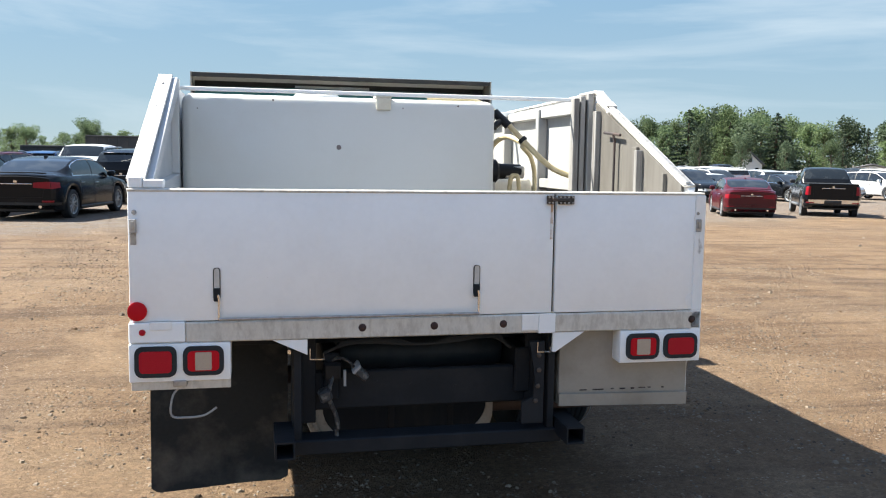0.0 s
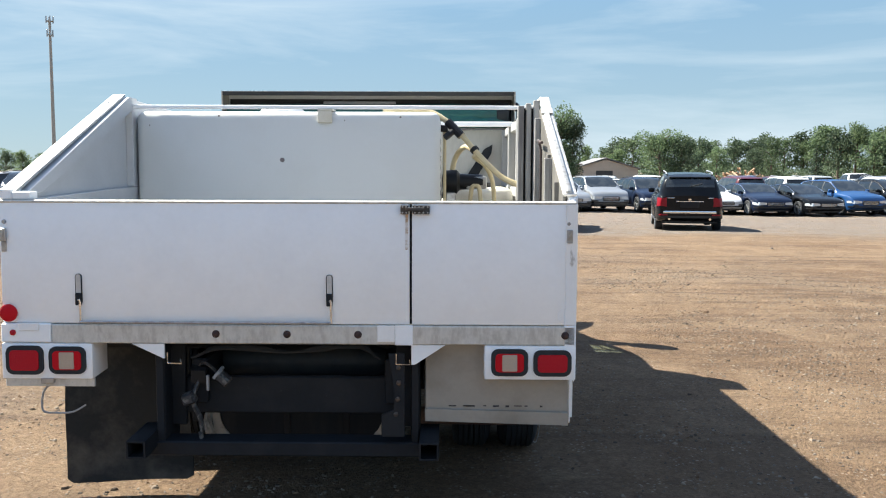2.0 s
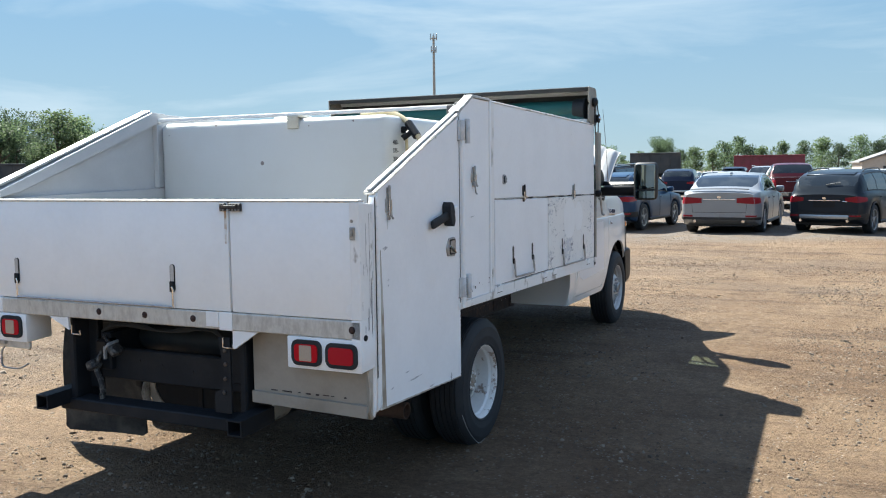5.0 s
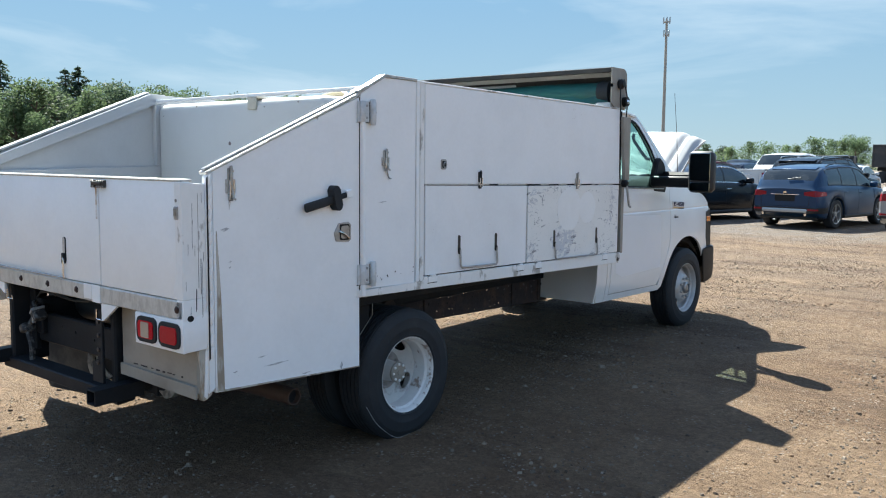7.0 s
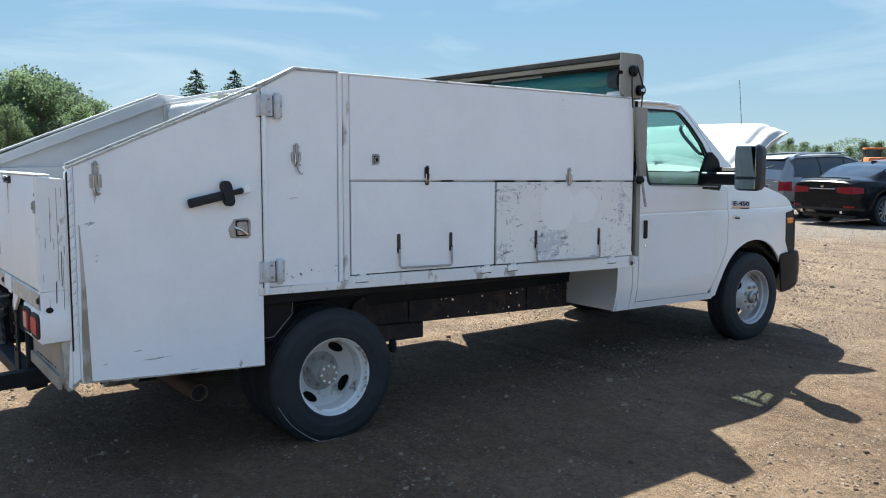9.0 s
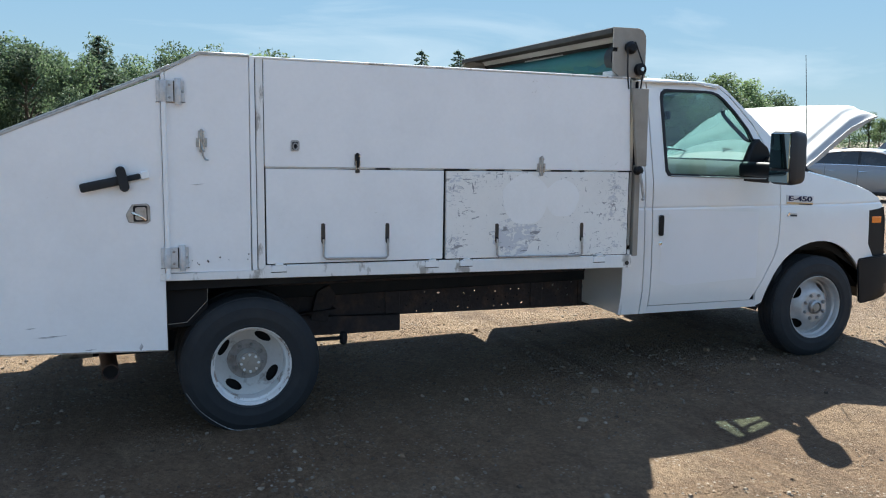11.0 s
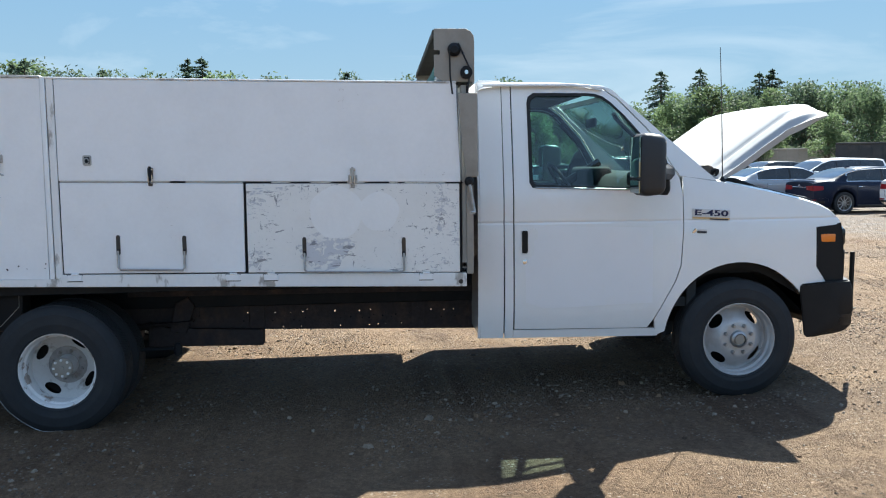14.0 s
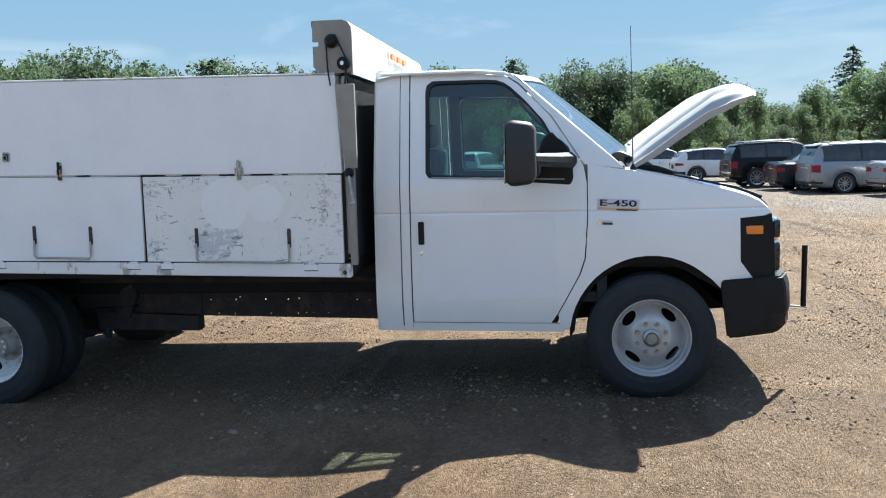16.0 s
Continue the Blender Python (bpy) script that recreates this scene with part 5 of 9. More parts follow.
def tank_outline(grow=0.0, r=0.13):
    """Front view of the tank: a box with wide round lower corners."""
    x0, x1, z0, z1 = -0.445 - grow, 0.415 + grow, 0.285 - grow, 0.585
    return [(x0, z1)] + [(x0 + r - r * math.cos(a), z0 + r - r * math.sin(a)) for a in frange(0, math.pi / 2, 8)] + [(x1 - r + r * math.sin(a), z0 + r - r * math.cos(a)) for a in frange(0, math.pi / 2, 8)] + [(x1, z1)]


add_prism(bm, tank_outline(), 1, 0.44, 1.12, 0.02)
ft = T("fuel_tank", bm, mat("dusty_black_tank", (0.008, 0.012, 0.018), 0.6, spec=0.2, dark=(0.026, 0.028, 0.029), amount=0.7, scale=3, fine=0.1, stretch=(2.5, 1, 0.4), lo=0.5, hi=0.68), "dusty black fuel tank between the rails")
for x in (-0.10, 0.19):
    part("strap", box((x, 0.432, 0.279), (x + 0.03, 1.126, 0.59), 0.003), FRAME_BLACK, ft)
DUST_AND_LIT_RIM = mat("pale_road_dust", (0.42, 0.39, 0.34), 0.9, dark=(0.10, 0.095, 0.09), amount=0.9, scale=6, fine=0.2, lo=0.50, hi=0.62)
outer, inner = tank_outline(0.003), tank_outline(-0.030, 0.15)
half_n = len(outer) // 2
# pale bands round the tank's corners: dust, and the lit edge put into colour
for lo_i, hi_i in ((0, half_n), (half_n, len(outer))):
    part("tank_end", prism(outer[lo_i:hi_i] + inner[lo_i:hi_i][::-1], 1, 0.432, 0.60, 0), DUST_AND_LIT_RIM, ft, "dusty pale rounded rim of the tank, painted as lit")
T("bracket_plate", prism([(0.445, 0.86), (0.515, 0.86), (0.515, 0.50), (0.415, 0.50), (0.415, 0.595), (0.470, 0.615), (0.475, 0.70)], 1, 0.004, 0.016, 0.002), FRAME_BLACK, "dark bracket plate with bolts")
for bx, bz in ((0.488, 0.80), (0.49, 0.735), (0.486, 0.665), (0.478, 0.60)):
    T("frame_bolt", lathe([(0.011, 0), (0.011, 0.006), (0.006, 0.008)], pose(bx, 0.004, bz, 0, 0, -90), 6), DARK_STEEL)
T("vent_hose", tube(smooth_path([(-0.42, 0.50, 0.56), (-0.47, 0.42, 0.42), (-0.40, 0.40, 0.31), (-0.30, 0.42, 0.275)]), 0.022, 8), DUST_AND_LIT_RIM, "dusty curved hose beside the fuel tank")
T("air_tank", lathe([(0.02, -0.36), (0.07, -0.35), (0.085, -0.30), (0.085, 0.36), (0.07, 0.41), (0.02, 0.42)], pose(0, 0.34, 0.745), 20), mat("dull_black_tank_paint", (0.014, 0.018, 0.022), 0.55, spec=0.3, dark=(0.040, 0.041, 0.040), amount=0.6, scale=5, fine=0.1), "black cylindrical tank")
bm = box((-0.44, 0.06, 0.70), (-0.36, 0.13, 0.77), 0.008)
T("connector", bm, PLASTIC)
T("connector_plug", box((-0.035, -0.02, -0.018), (0.035, 0.02, 0.018), 0.007, 1, pose(-0.285, 0.05, 0.735, 0, 42, 0)), LOOM)
T("connector_nut", box((-0.008, -0.022, -0.022), (0.008, 0.022, 0.022), 0.004, 1, pose(-0.305, 0.05, 0.755, 0, 42, 0)), WIRE)
T("loose_cable", tube(smooth_path([(-0.31, 0.05, 0.758), (-0.345, 0.05, 0.79), (-0.375, 0.06, 0.795), (-0.40, 0.08, 0.77)]), 0.006, 6), LOOM)
T("wire_tag", box((-0.358, 0.045, 0.68), (-0.346, 0.055, 0.748), 0.002), WIRE)
T("loose_cable", tube(smooth_path([(-0.44, 0.10, 0.80), (-0.30, 0.08, 0.845), (0.0, 0.09, 0.83), (0.30, 0.08, 0.85), (0.40, 0.10, 0.80)]), 0.007, 6), RUBBER)
T("wiring_loom", tube(smooth_path([(-0.40, 0.07, 0.72), (-0.42, 0.05, 0.64), (-0.39, 0.05, 0.56), (-0.38, 0.05, 0.50)]), 0.010, 6), LOOM, "hanging wiring loom with a plug")
T("trailer_plug", box((-0.028, -0.02, -0.026), (0.028, 0.02, 0.026), 0.009, 1, pose(-0.435, 0.05, 0.645, 0, -20, 0)), LOOM)
T("cable_end", tube(smooth_path([(-0.39, 0.05, 0.50), (-0.38, 0.05, 0.455), (-0.355, 0.05, 0.44)]), 0.010, 6), LOOM)
# side frame between the axles: rusty rail with punched holes
holes = []
rh = random.Random(11)
clusters = [(rh.uniform(2.4, 3.75), rh.uniform(0.48, 0.58)) for _ in range(11)]
for i in range(120):
    cy, cz = rh.choice(clusters)
    y, z = min(3.85, max(2.32, rh.gauss(cy, 0.10))), min(0.615, max(0.445, rh.gauss(cz, 0.045)))
    if all((y - a) ** 2 + (z - b) ** 2 > 0.0009 for a, b in holes):
        holes.append((y, z))
hl = [[(y + r_ * math.cos(a), z + r_ * math.sin(a)) for a in (0, 1.05, 2.1, 3.14, 4.19, 5.24)] for (y, z), r_ in zip(holes, (0.004, 0.0055, 0.0045, 0.007) * 30)]
for sx in (0.42, -0.37):
    T("frame_plate", sheet([(1.55, 0.46), (2.25, 0.435), (3.94, 0.405), (3.94, 0.69), (1.55, 0.72)], hl, lambda y, z, sx=sx: Vector((sx + 0.03, y, z)), 0), RUST, "rusty frame plate punched with holes")
T("frame_flange", box((0.40, 1.60, 0.665), (0.50, 3.94, 0.70), 0.003), RUST)
for y0, w_, z0, z1 in ((2.36, 0.10, 0.44, 0.79), (3.42, 0.09, 0.43, 0.78), (1.98, 0.06, 0.52, 0.80), (3.80, 0.06, 0.42, 0.80)):
    T("frame_bracket", box((0.448, y0, z0), (0.462, y0 + w_, z1), 0.003), RUST, "rusty bracket on the frame rail")
    for zz in (0.55, 0.62):
        T("frame_bolt", lathe([(0.010, 0), (0.010, 0.006)], pose(0.462, y0 + w_ / 2, zz), 6), RUST)
T("body_runner", box((0.36, 1.56, 0.715), (0.475, 3.90, 0.795), 0.004), FRAME_BLACK, "dark long runner under the bed")
T("brake_line", tube(smooth_path([(0.462, 1.70, 0.66), (0.468, 2.2, 0.64), (0.466, 2.9, 0.655), (0.468, 3.8, 0.63)]), 0.006, 6), FRAME_BLACK)
T("shackle", prism([(1.86, 0.44), (1.96, 0.42), (2.02, 0.60), (1.98, 0.66), (1.90, 0.62)], 0, 0.47, 0.51, 0.004), RUST, "rusty spring shackle")
T("under_floor", box((XL + 0.10, 0.30, 0.80), (XR - 0.10, 3.72, 0.903), 0.004), FRAME_BLACK, "dark underside of the body")
T("spring_hanger", prism([(1.72, 0.34), (2.45, 0.335), (2.45, 0.44), (1.85, 0.455), (1.72, 0.50)], 0, 0.40, 0.50, 0.004), RUST, "rusty spring hanger")
bm = bmesh.new()
for k in range(5):
    w = 0.62 - 0.09 * k
    add_prism(bm, [(1.394 - w, 0.50 - 0.012 * k), (1.394, 0.452 - 0.012 * k), (1.394 + w, 0.50 - 0.012 * k), (1.394 + w, 0.511 - 0.012 * k), (1.394, 0.463 - 0.012 * k), (1.394 - w, 0.511 - 0.012 * k)], 0, 0.48, 0.555, 0)
T("leaf_spring", bm, RUST, "rusty leaf spring")
T("rear_axle", lathe([(0.05, -0.85), (0.05, -0.2), (0.15, -0.12), (0.16, 0.1), (0.05, 0.2), (0.05, 0.90)], pose(CX, 1.394, 0.36), 16), RUST, "rusty rear axle")
T("drive_shaft", lathe([(0.045, 0), (0.045, 2.6)], pose(CX, 1.5, 0.42, 0, 0, 90), 12), FRAME_BLACK)
bm = lathe([(0.044, 0), (0.044, 0.61), (0.038, 0.61), (0.036, 0.02)], pose(0.45, 0.675, 0.384) @ pose(0, 0, 0, 0, 1, 2.5), 18, closed=True)
pipe = T("exhaust_pipe", bm, EXHAUST, "rusty exhaust pipe behind the rear wheel")
T("pipe_bore", lathe([(0.0375, 0.572), (0.0375, 0.578)], pose(0.45, 0.675, 0.384) @ pose(0, 0, 0, 0, 1, 2.5), 18), DARK_GAP, parent=pipe)
T("spring_rod", tube([(0.85, 1.40, 0.395), (0.85, 2.00, 0.395)], 0.012, 8), FRAME_BLACK)
T("rod_end", lathe([(0.012, -0.04), (0.022, -0.03), (0.026, 0), (0.022, 0.03), (0.012, 0.04)], pose(0.85, 1.985, 0.395, 0, -90, 0), 10), FRAME_BLACK)
T("inner_fender", prism([(0.985, 0.60), (1.10, 0.60), (1.19, 0.70), (1.20, 0.86), (0.985, 0.86)], 0, 0.98, 1.10, 0.003), DARK_GAP, "dark inner fender corner")
T("fender_edge", tube([(1.13, 0.985, 0.625), (1.13, 1.08, 0.63), (1.13, 1.185, 0.74), (1.13, 1.19, 0.845)], 0.002, 5), GALV)


def tyre_bm(r=0.366, w=0.215, rim=0.207):
    tread = []  # ribs with grooves between them
    for k in range(-2, 3):
        a = k * w * 0.135
        tread += [(r - 0.004, a - w * 0.056), (r + 0.006, a - w * 0.050), (r + 0.006, a + w * 0.050), (r - 0.004, a + w * 0.056)]
    bm = lathe([(rim, -w * 0.42), (rim + 0.012, -w * 0.47), (r - 0.085, -w * 0.50), (r - 0.035, -w * 0.47), (r - 0.010, -w * 0.41), (r, -w * 0.35), *tread, (r, w * 0.35), (r - 0.010, w * 0.41), (r - 0.035, w * 0.47), (r - 0.042, w * 0.478), (r - 0.045, w * 0.490), (r - 0.085, w * 0.50), (r - 0.095, w * 0.507), (r - 0.101, w * 0.507), (r - 0.108, w * 0.497), (rim + 0.022, w * 0.482), (rim + 0.018, w * 0.490), (rim + 0.012, w * 0.474), (rim, w * 0.42)], n=64, closed=True)
    return bm


def rim_disc(bm, face, hub_r=0.115, lip=0.012, dish=0.0):
    add_lathe(bm, [(0.222, 0.088), (0.222, 0.096), (0.212, 0.098), (0.205, 0.090), (0.200, 0.060), (0.197, -0.06), (0.200, -0.092), (0.215, -0.098), (0.205, -0.100), (0.190, -0.06), (0.190, 0.05)], n=48, closed=True)


def wheel_face(depth_edge, depth_hub):
    """The pressed disc with its four oval hand holes: bent from a flat ring."""
    ring, hole = [], []
    for i in range(56):
        a = 2 * math.pi * i / 56
        ring.append((0.196 * math.cos(a), 0.196 * math.sin(a)))
    outs = []
    for q in range(4):
        a0 = radians(28 + 90 * q)
        ux, uz, vx, vz = math.cos(a0), math.sin(a0), -math.sin(a0), math.cos(a0)
        outs.append([(ux * (0.153 + 0.023 * math.cos(b)) + vx * 0.050 * math.sin(b), uz * (0.153 + 0.023 * math.cos(b)) + vz * 0.050 * math.sin(b)) for b in np.linspace(0, 2 * math.pi, 15)[:-1]])

    def bend(y, z):
        r = math.hypot(y, z)
        return Vector((lerp_pts([(0, depth_hub), (0.105, depth_hub), (0.125, depth_hub + (depth_edge - depth_hub) * 0.25), (0.178, depth_edge - 0.006), (0.196, depth_edge)], r), y, z))
    return sheet(ring, outs, bend, 0, frange(-0.19, 0.19, 15), frange(-0.19, 0.19, 15))


def truck_wheel(x, y, z, front, spin=0.0, flip=1):
    w = new("wheel")
    w.parent = truck
    w.matrix_basis = pose(x, y, z, spin, 0, 0 if flip > 0 else 180)
    tagged(w, "black tyre on a silver pressed steel wheel" if front else "black dual tyre on a chipped white steel wheel")
    tm = part("tyre", tyre_bm(0.360, 0.215, 0.218) if front else tyre_bm(), RUBBER, w, angle=28)
    if not front:
        again(tm, pose(-0.268, 0, 0), w)
    bm = bmesh.new()
    rim_disc(bm, 0)
    paint = WHEEL_GREY if front else WHEEL_WHITE
    rim = part("rim", bm, paint, w)
    if front:
        rim.matrix_basis = Matrix.Diagonal((1, 1.045, 1.045, 1))
    part("disc", wheel_face(0.010 if front else -0.030, 0.082 if front else -0.080), paint if front else WHEEL_DULL, rim, angle=40)
    if front:
        part("hub", lathe([(0.050, 0.075), (0.048, 0.108), (0.036, 0.116), (0.034, 0.100), (0.004, 0.098)], n=24), STEEL, rim)
        part("hub_cap", lathe([(0.030, 0.098), (0.028, 0.110), (0.004, 0.113)], n=20), GALV, rim)
    else:
        part("hub", lathe([(0.062, -0.080), (0.056, -0.020), (0.056, 0.012), (0.002, 0.013)], n=24), WHEEL_DULL, rim)
        part("hub_cap", lathe([(0.060, 0.010), (0.060, 0.020), (0.054, 0.025), (0.014, 0.025), (0.013, 0.031), (0.002, 0.032)], n=24), GALV, rim)
        part("hub_ring", lathe([(0.058, -0.082), (0.112, -0.0785), (0.108, -0.074), (0.060, -0.072)], n=32, closed=True), HUB_DIRT, rim, "dusty ring round the hub")
    d = 0.082 if front else -0.076
    nut = stud = None
    for i in range(8):
        a = 2 * math.pi * i / 8
        mm = Matrix.Translation((0, 0.083 * math.cos(a), 0.083 * math.sin(a)))
        if nut is None:
            nut = part("wheel_nut", lathe([(0.012, d - 0.004), (0.012, d + 0.014), (0.007, d + 0.022)], n=6), STEEL if front else HUB_DIRT, rim)
            nut.matrix_basis = mm
        else:
            again(nut, mm, rim)
        if not front:
            mm = Matrix.Translation((0, 0.046 * math.cos(a + 0.3), 0.046 * math.sin(a + 0.3)))
            if stud is None:
                stud = part("hub_bolt", lathe([(0.0075, 0.018), (0.0075, 0.030), (0.004, 0.033)], n=8), paint, rim)
                stud.matrix_basis = mm
            else:
                again(stud, mm, rim)
    bk = bmesh.new()
    add_lathe(bk, [(0.188, -0.105), (0.188, -0.125), (0.05, -0.13)], n=24)
    part("brake_drum", bk, DARK_GAP, rim)
    return w


FW = (0.885, 5.455, 0.404)
truck_wheel(FW[0], FW[1], FW[2], True, 22)
truck_wheel(-FW[0], FW[1], FW[2], True, 40, -1)
truck_wheel(1.066, 1.447, 0.357, False, 30)
T("loose_wire", tube(smooth_path([(1.215, 1.06, 0.245), (1.220, 1.14, 0.130), (1.215, 1.285, 0.024), (1.20, 1.42, 0.012)]), 0.0015, 5), WIRE, "thin pale wire caught below the rear tyre")
truck_wheel(-1.066, 1.447, 0.357, False, 33, -1)


def settle(ob, f):
    """Brings a part from the drawing's coordinates to the yard's: its points, or its place where it has one of its own."""
    for o in ob.children:
        if o.name.split(".")[0] == "wheel" or o.get("settled"):
            continue
        o["settled"] = 1
        if o.matrix_basis == Matrix.Identity(4):
            if o.type == "MESH":
                for v in o.data.vertices:
                    v.co = f(*v.co)
            settle(o, f)
        else:
            o.matrix_basis = Matrix.Translation(f(*o.matrix_basis.translation) - o.matrix_basis.translation) @ o.matrix_basis


def body_place(x, y, z):
    low = 0.033 if y < 0.06 else 0.033 * max(0, (0.10 - y) / 0.04) if y < 0.10 else 0.0
    if z < 0.84 and y < 1.3 and x < 1.19:
        low = max(low, 0.025)
    ny = lerp_pts([(-1, -1), (-0.012, -0.020), (0.03, 0.03), (0.068, 0.098), (0.105, 0.135), (1.0, 1.042), (1.47, 1.522), (2.47, 2.521), (3.69, 3.728), (3.74, 3.772), (9, 9.03)], y)
    return Vector((-1.205 + (x + 1.21) * 0.981, ny, z - low))


def cab_place(x, y, z):
    nose = 0.16 * max(0.0, y - 5.70) if z < 1.35 else 0.0
    return Vector(((x - CX) * 0.952, y + 0.049 + nose, z))


settle(truck, body_place)


# the cab
def cab_x(y, z):
    x = 1.036 + 0.018 * min(1, max(0, (y - 4.1) / 0.9)) - (0.34 * (y - 5.50) ** 2 if y > 5.50 else 0)
    x -= 0.12 * min(0.22, max(0, z - 1.08)) * min(1, max(0, (y - 4.6) / 0.5))
    if z > 1.30:
        x -= (z - 1.30) * 0.205 + 0.10 * max(0, z - 1.78) ** 1.5
    if z < 1.15:
        x += 0.010 * math.sin((1.15 - z) / 0.7 * math.pi)
    if z < 0.62:
        x -= 0.26 * (0.62 - z) ** 1.3
    if 1.128 < z < 1.150:
        x -= 0.007
    return x


def right_side(y, z):
    return Vector((cab_x(y, z), y, z))


def left_side(y, z):
    return Vector((mx(cab_x(y, z)), y, z))


ZC = [0.47, 0.50, 0.55, 0.60, 0.66, 0.75, 0.85, 0.95, 1.05, 1.127, 1.1275, 1.139, 1.151, 1.1515, 1.22, 1.28, 1.32, 1.40, 1.55, 1.70, 1.80, 1.86, 1.90]
ARCH = [(5.405 + 0.462 * math.cos(a), 0.412 + 0.470 * math.sin(a)) for a in np.linspace(radians(182), radians(12), 22)]
WIN = [(4.140, 1.352), (4.930, 1.328), (4.955, 1.345), (4.945, 1.40), (4.80, 1.66), (4.70, 1.775), (4.62, 1.852), (4.575, 1.885), (4.53, 1.900), (4.48, 1.905), (4.16, 1.908), (4.128, 1.885), (4.120, 1.85), (4.122, 1.38)]
DOORP = [(4.022, 0.492), (4.835, 0.488), (4.870, 0.54), (4.925, 0.64), (5.000, 0.78), (5.030, 0.87), (5.046, 1.10), (5.046, 1.30), (5.030, 1.395), (4.99, 1.46), (4.84, 1.69), (4.66, 1.875), (4.56, 1.945), (4.022, 1.955)]
for fn, side in ((right_side, "right"), (left_side, "left")):
    T("cab_corner", sheet([(3.800, 0.44), (3.955, 0.437), (3.958, 1.990), (3.830, 1.992), (3.806, 1.975)], [], fn, 0.02, (3.82, 3.9), ZC), CAB_WHITE, "white rear corner of the cab", 30)
    T("door_pillar", sheet([(3.963, 0.437), (4.014, 0.437), (4.014, 1.957), (3.963, 1.962)], [], fn, 0.02, (), ZC), CAB_WHITE, "", 30)
    T("rocker_panel", sheet([(4.016, 0.437), (4.905, 0.434), (4.880, 0.484), (4.016, 0.487)], [], fn, 0.03, frange(4.1, 4.8, 7), (0.45, 0.465)), CAB_WHITE, "", 30)
    T("door_jamb", sheet([(3.90, 0.46), (4.86, 0.46), (5.02, 0.80), (5.06, 1.36), (4.60, 1.20), (3.90, 1.20)], [], lambda y, z, fn=fn: fn(y, z) - Vector(((0.045 if fn is right_side else -0.045), 0, 0)), 0.01, frange(4.0, 5.0, 5), ZC), DARK_GAP)
    dr = T("cab_door", sheet(DOORP, [WIN], fn, 0.025, frange(4.1, 5.0, 9), ZC), CAB_WHITE, "white cab door with a repainted patch", 30)
    sg = 1 if fn is right_side else -1
    part("door_trim", sheet([(4.50 + (y - 4.50) * 0.965, 1.20 + (z - 1.20) * 0.975) for y, z in DOORP], [[(4.535 + (y - 4.535) * 1.015, 1.62 + (z - 1.62) * 1.02) for y, z in WIN]], lambda y, z, fn=fn, sg=sg: fn(y, z) - Vector((sg * 0.034, 0, 0)), 0.012, frange(4.1, 5.0, 9), ZC), INTERIOR, dr, "dark inner door trim")
    win_rim = [(4.535 + (y - 4.535) * 0.968, 1.62 + (z - 1.62) * 0.958) for y, z in WIN]
    part("window_seal", sheet([(4.535 + (y - 4.535) * 1.018, 1.62 + (z - 1.62) * 1.020) for y, z in WIN], [win_rim], lambda y, z, fn=fn: fn(y, z) + Vector(((0.004 if fn is right_side else -0.004), 0, 0)), 0.012, (), (1.4, 1.55, 1.7, 1.8)), RUBBER, dr)
    gl = part("side_window", sheet([(4.535 + (y - 4.535) * 0.99, 1.62 + (z - 1.62) * 0.99) for y, z in WIN], [], lambda y, z, fn=fn: fn(y, z) + Vector(((-0.012 if fn is right_side else 0.012), 0, 0)), 0, (), (1.4, 1.55, 1.7, 1.8)), CAB_GLASS, dr, "greenish side window")
    sgn = 1 if fn is right_side else -1
    xs = cab_x(4.1, 1.02) if sgn > 0 else mx(cab_x(4.1, 1.02))
    dish = prism(round_rect(4.112, 1.025, 0.098, 0.150, 0.012), 0, xs - 0.002, xs + sgn * 0.002, 0.001)
    part("handle_dish", dish, CAB_WHITE, dr)
    part("door_handle", prism(round_rect(4.083, 1.025, 0.034, 0.135, 0.008), 0, xs + sgn * 0.001, xs + sgn * 0.012, 0.003), PLASTIC, dr, "black pull-out door handle")
    part("door_lock", lathe([(0.014, 0), (0.014, 0.004), (0.008, 0.006)], pose(xs, 4.084, 0.905, 0, 0, 0 if sgn > 0 else 180), 16), CHROME, dr)
    strip = [fn(y, lerp_pts([(4.140, 1.352), (4.930, 1.328)], y) - 0.004) + Vector((sgn * 0.006, 0, 0)) for y in frange(4.15, 4.92, 5)]
    part("window_sweep", tube(strip, 0.005, 6), STEEL, dr)
    fen = [(4.890, 0.437)] + [p for p in ARCH if p[1] > 0.436] + [(5.845, 0.735), (5.937, 0.737), (5.873, 0.840), (5.870, 1.085), (5.990, 1.095), (6.020, 1.110), (6.012, 1.132), (5.968, 1.176), (5.900, 1.214), (5.80, 1.250), (5.60, 1.302), (5.40, 1.345), (5.265, 1.372), (5.052, 1.405), (5.052, 1.10), (5.037, 0.868), (5.008, 0.78), (4.932, 0.64), (4.878, 0.54)]
    T("front_fender", sheet(fen, [], fn, 0.02, frange(5.0, 5.95, 19), ZC), CAB_WHITE, "white front fender with a round wheel arch", 30)
    T("a_pillar", sheet([(4.565, 1.948), (4.668, 1.880), (4.850, 1.694), (4.998, 1.464), (5.036, 1.408), (5.262, 1.376), (5.240, 1.40), (4.640, 1.925), (4.61, 1.945)], [], fn, 0.03, frange(4.7, 5.2, 6), ZC), CAB_WHITE, "", 30)
    liner = bmesh.new()
    add_prism(liner, [(y, z) for y, z in ARCH] + [(5.86, 0.62), (5.80, 0.62)] + [(5.40 + 0.43 * math.cos(a), 0.415 + 0.42 * math.sin(a)) for a in np.linspace(radians(20), radians(178), 16)], 0, CX + sgn * 0.55, CX + sgn * 0.955)
    T("wheel_arch_liner", liner, DARK_GAP)
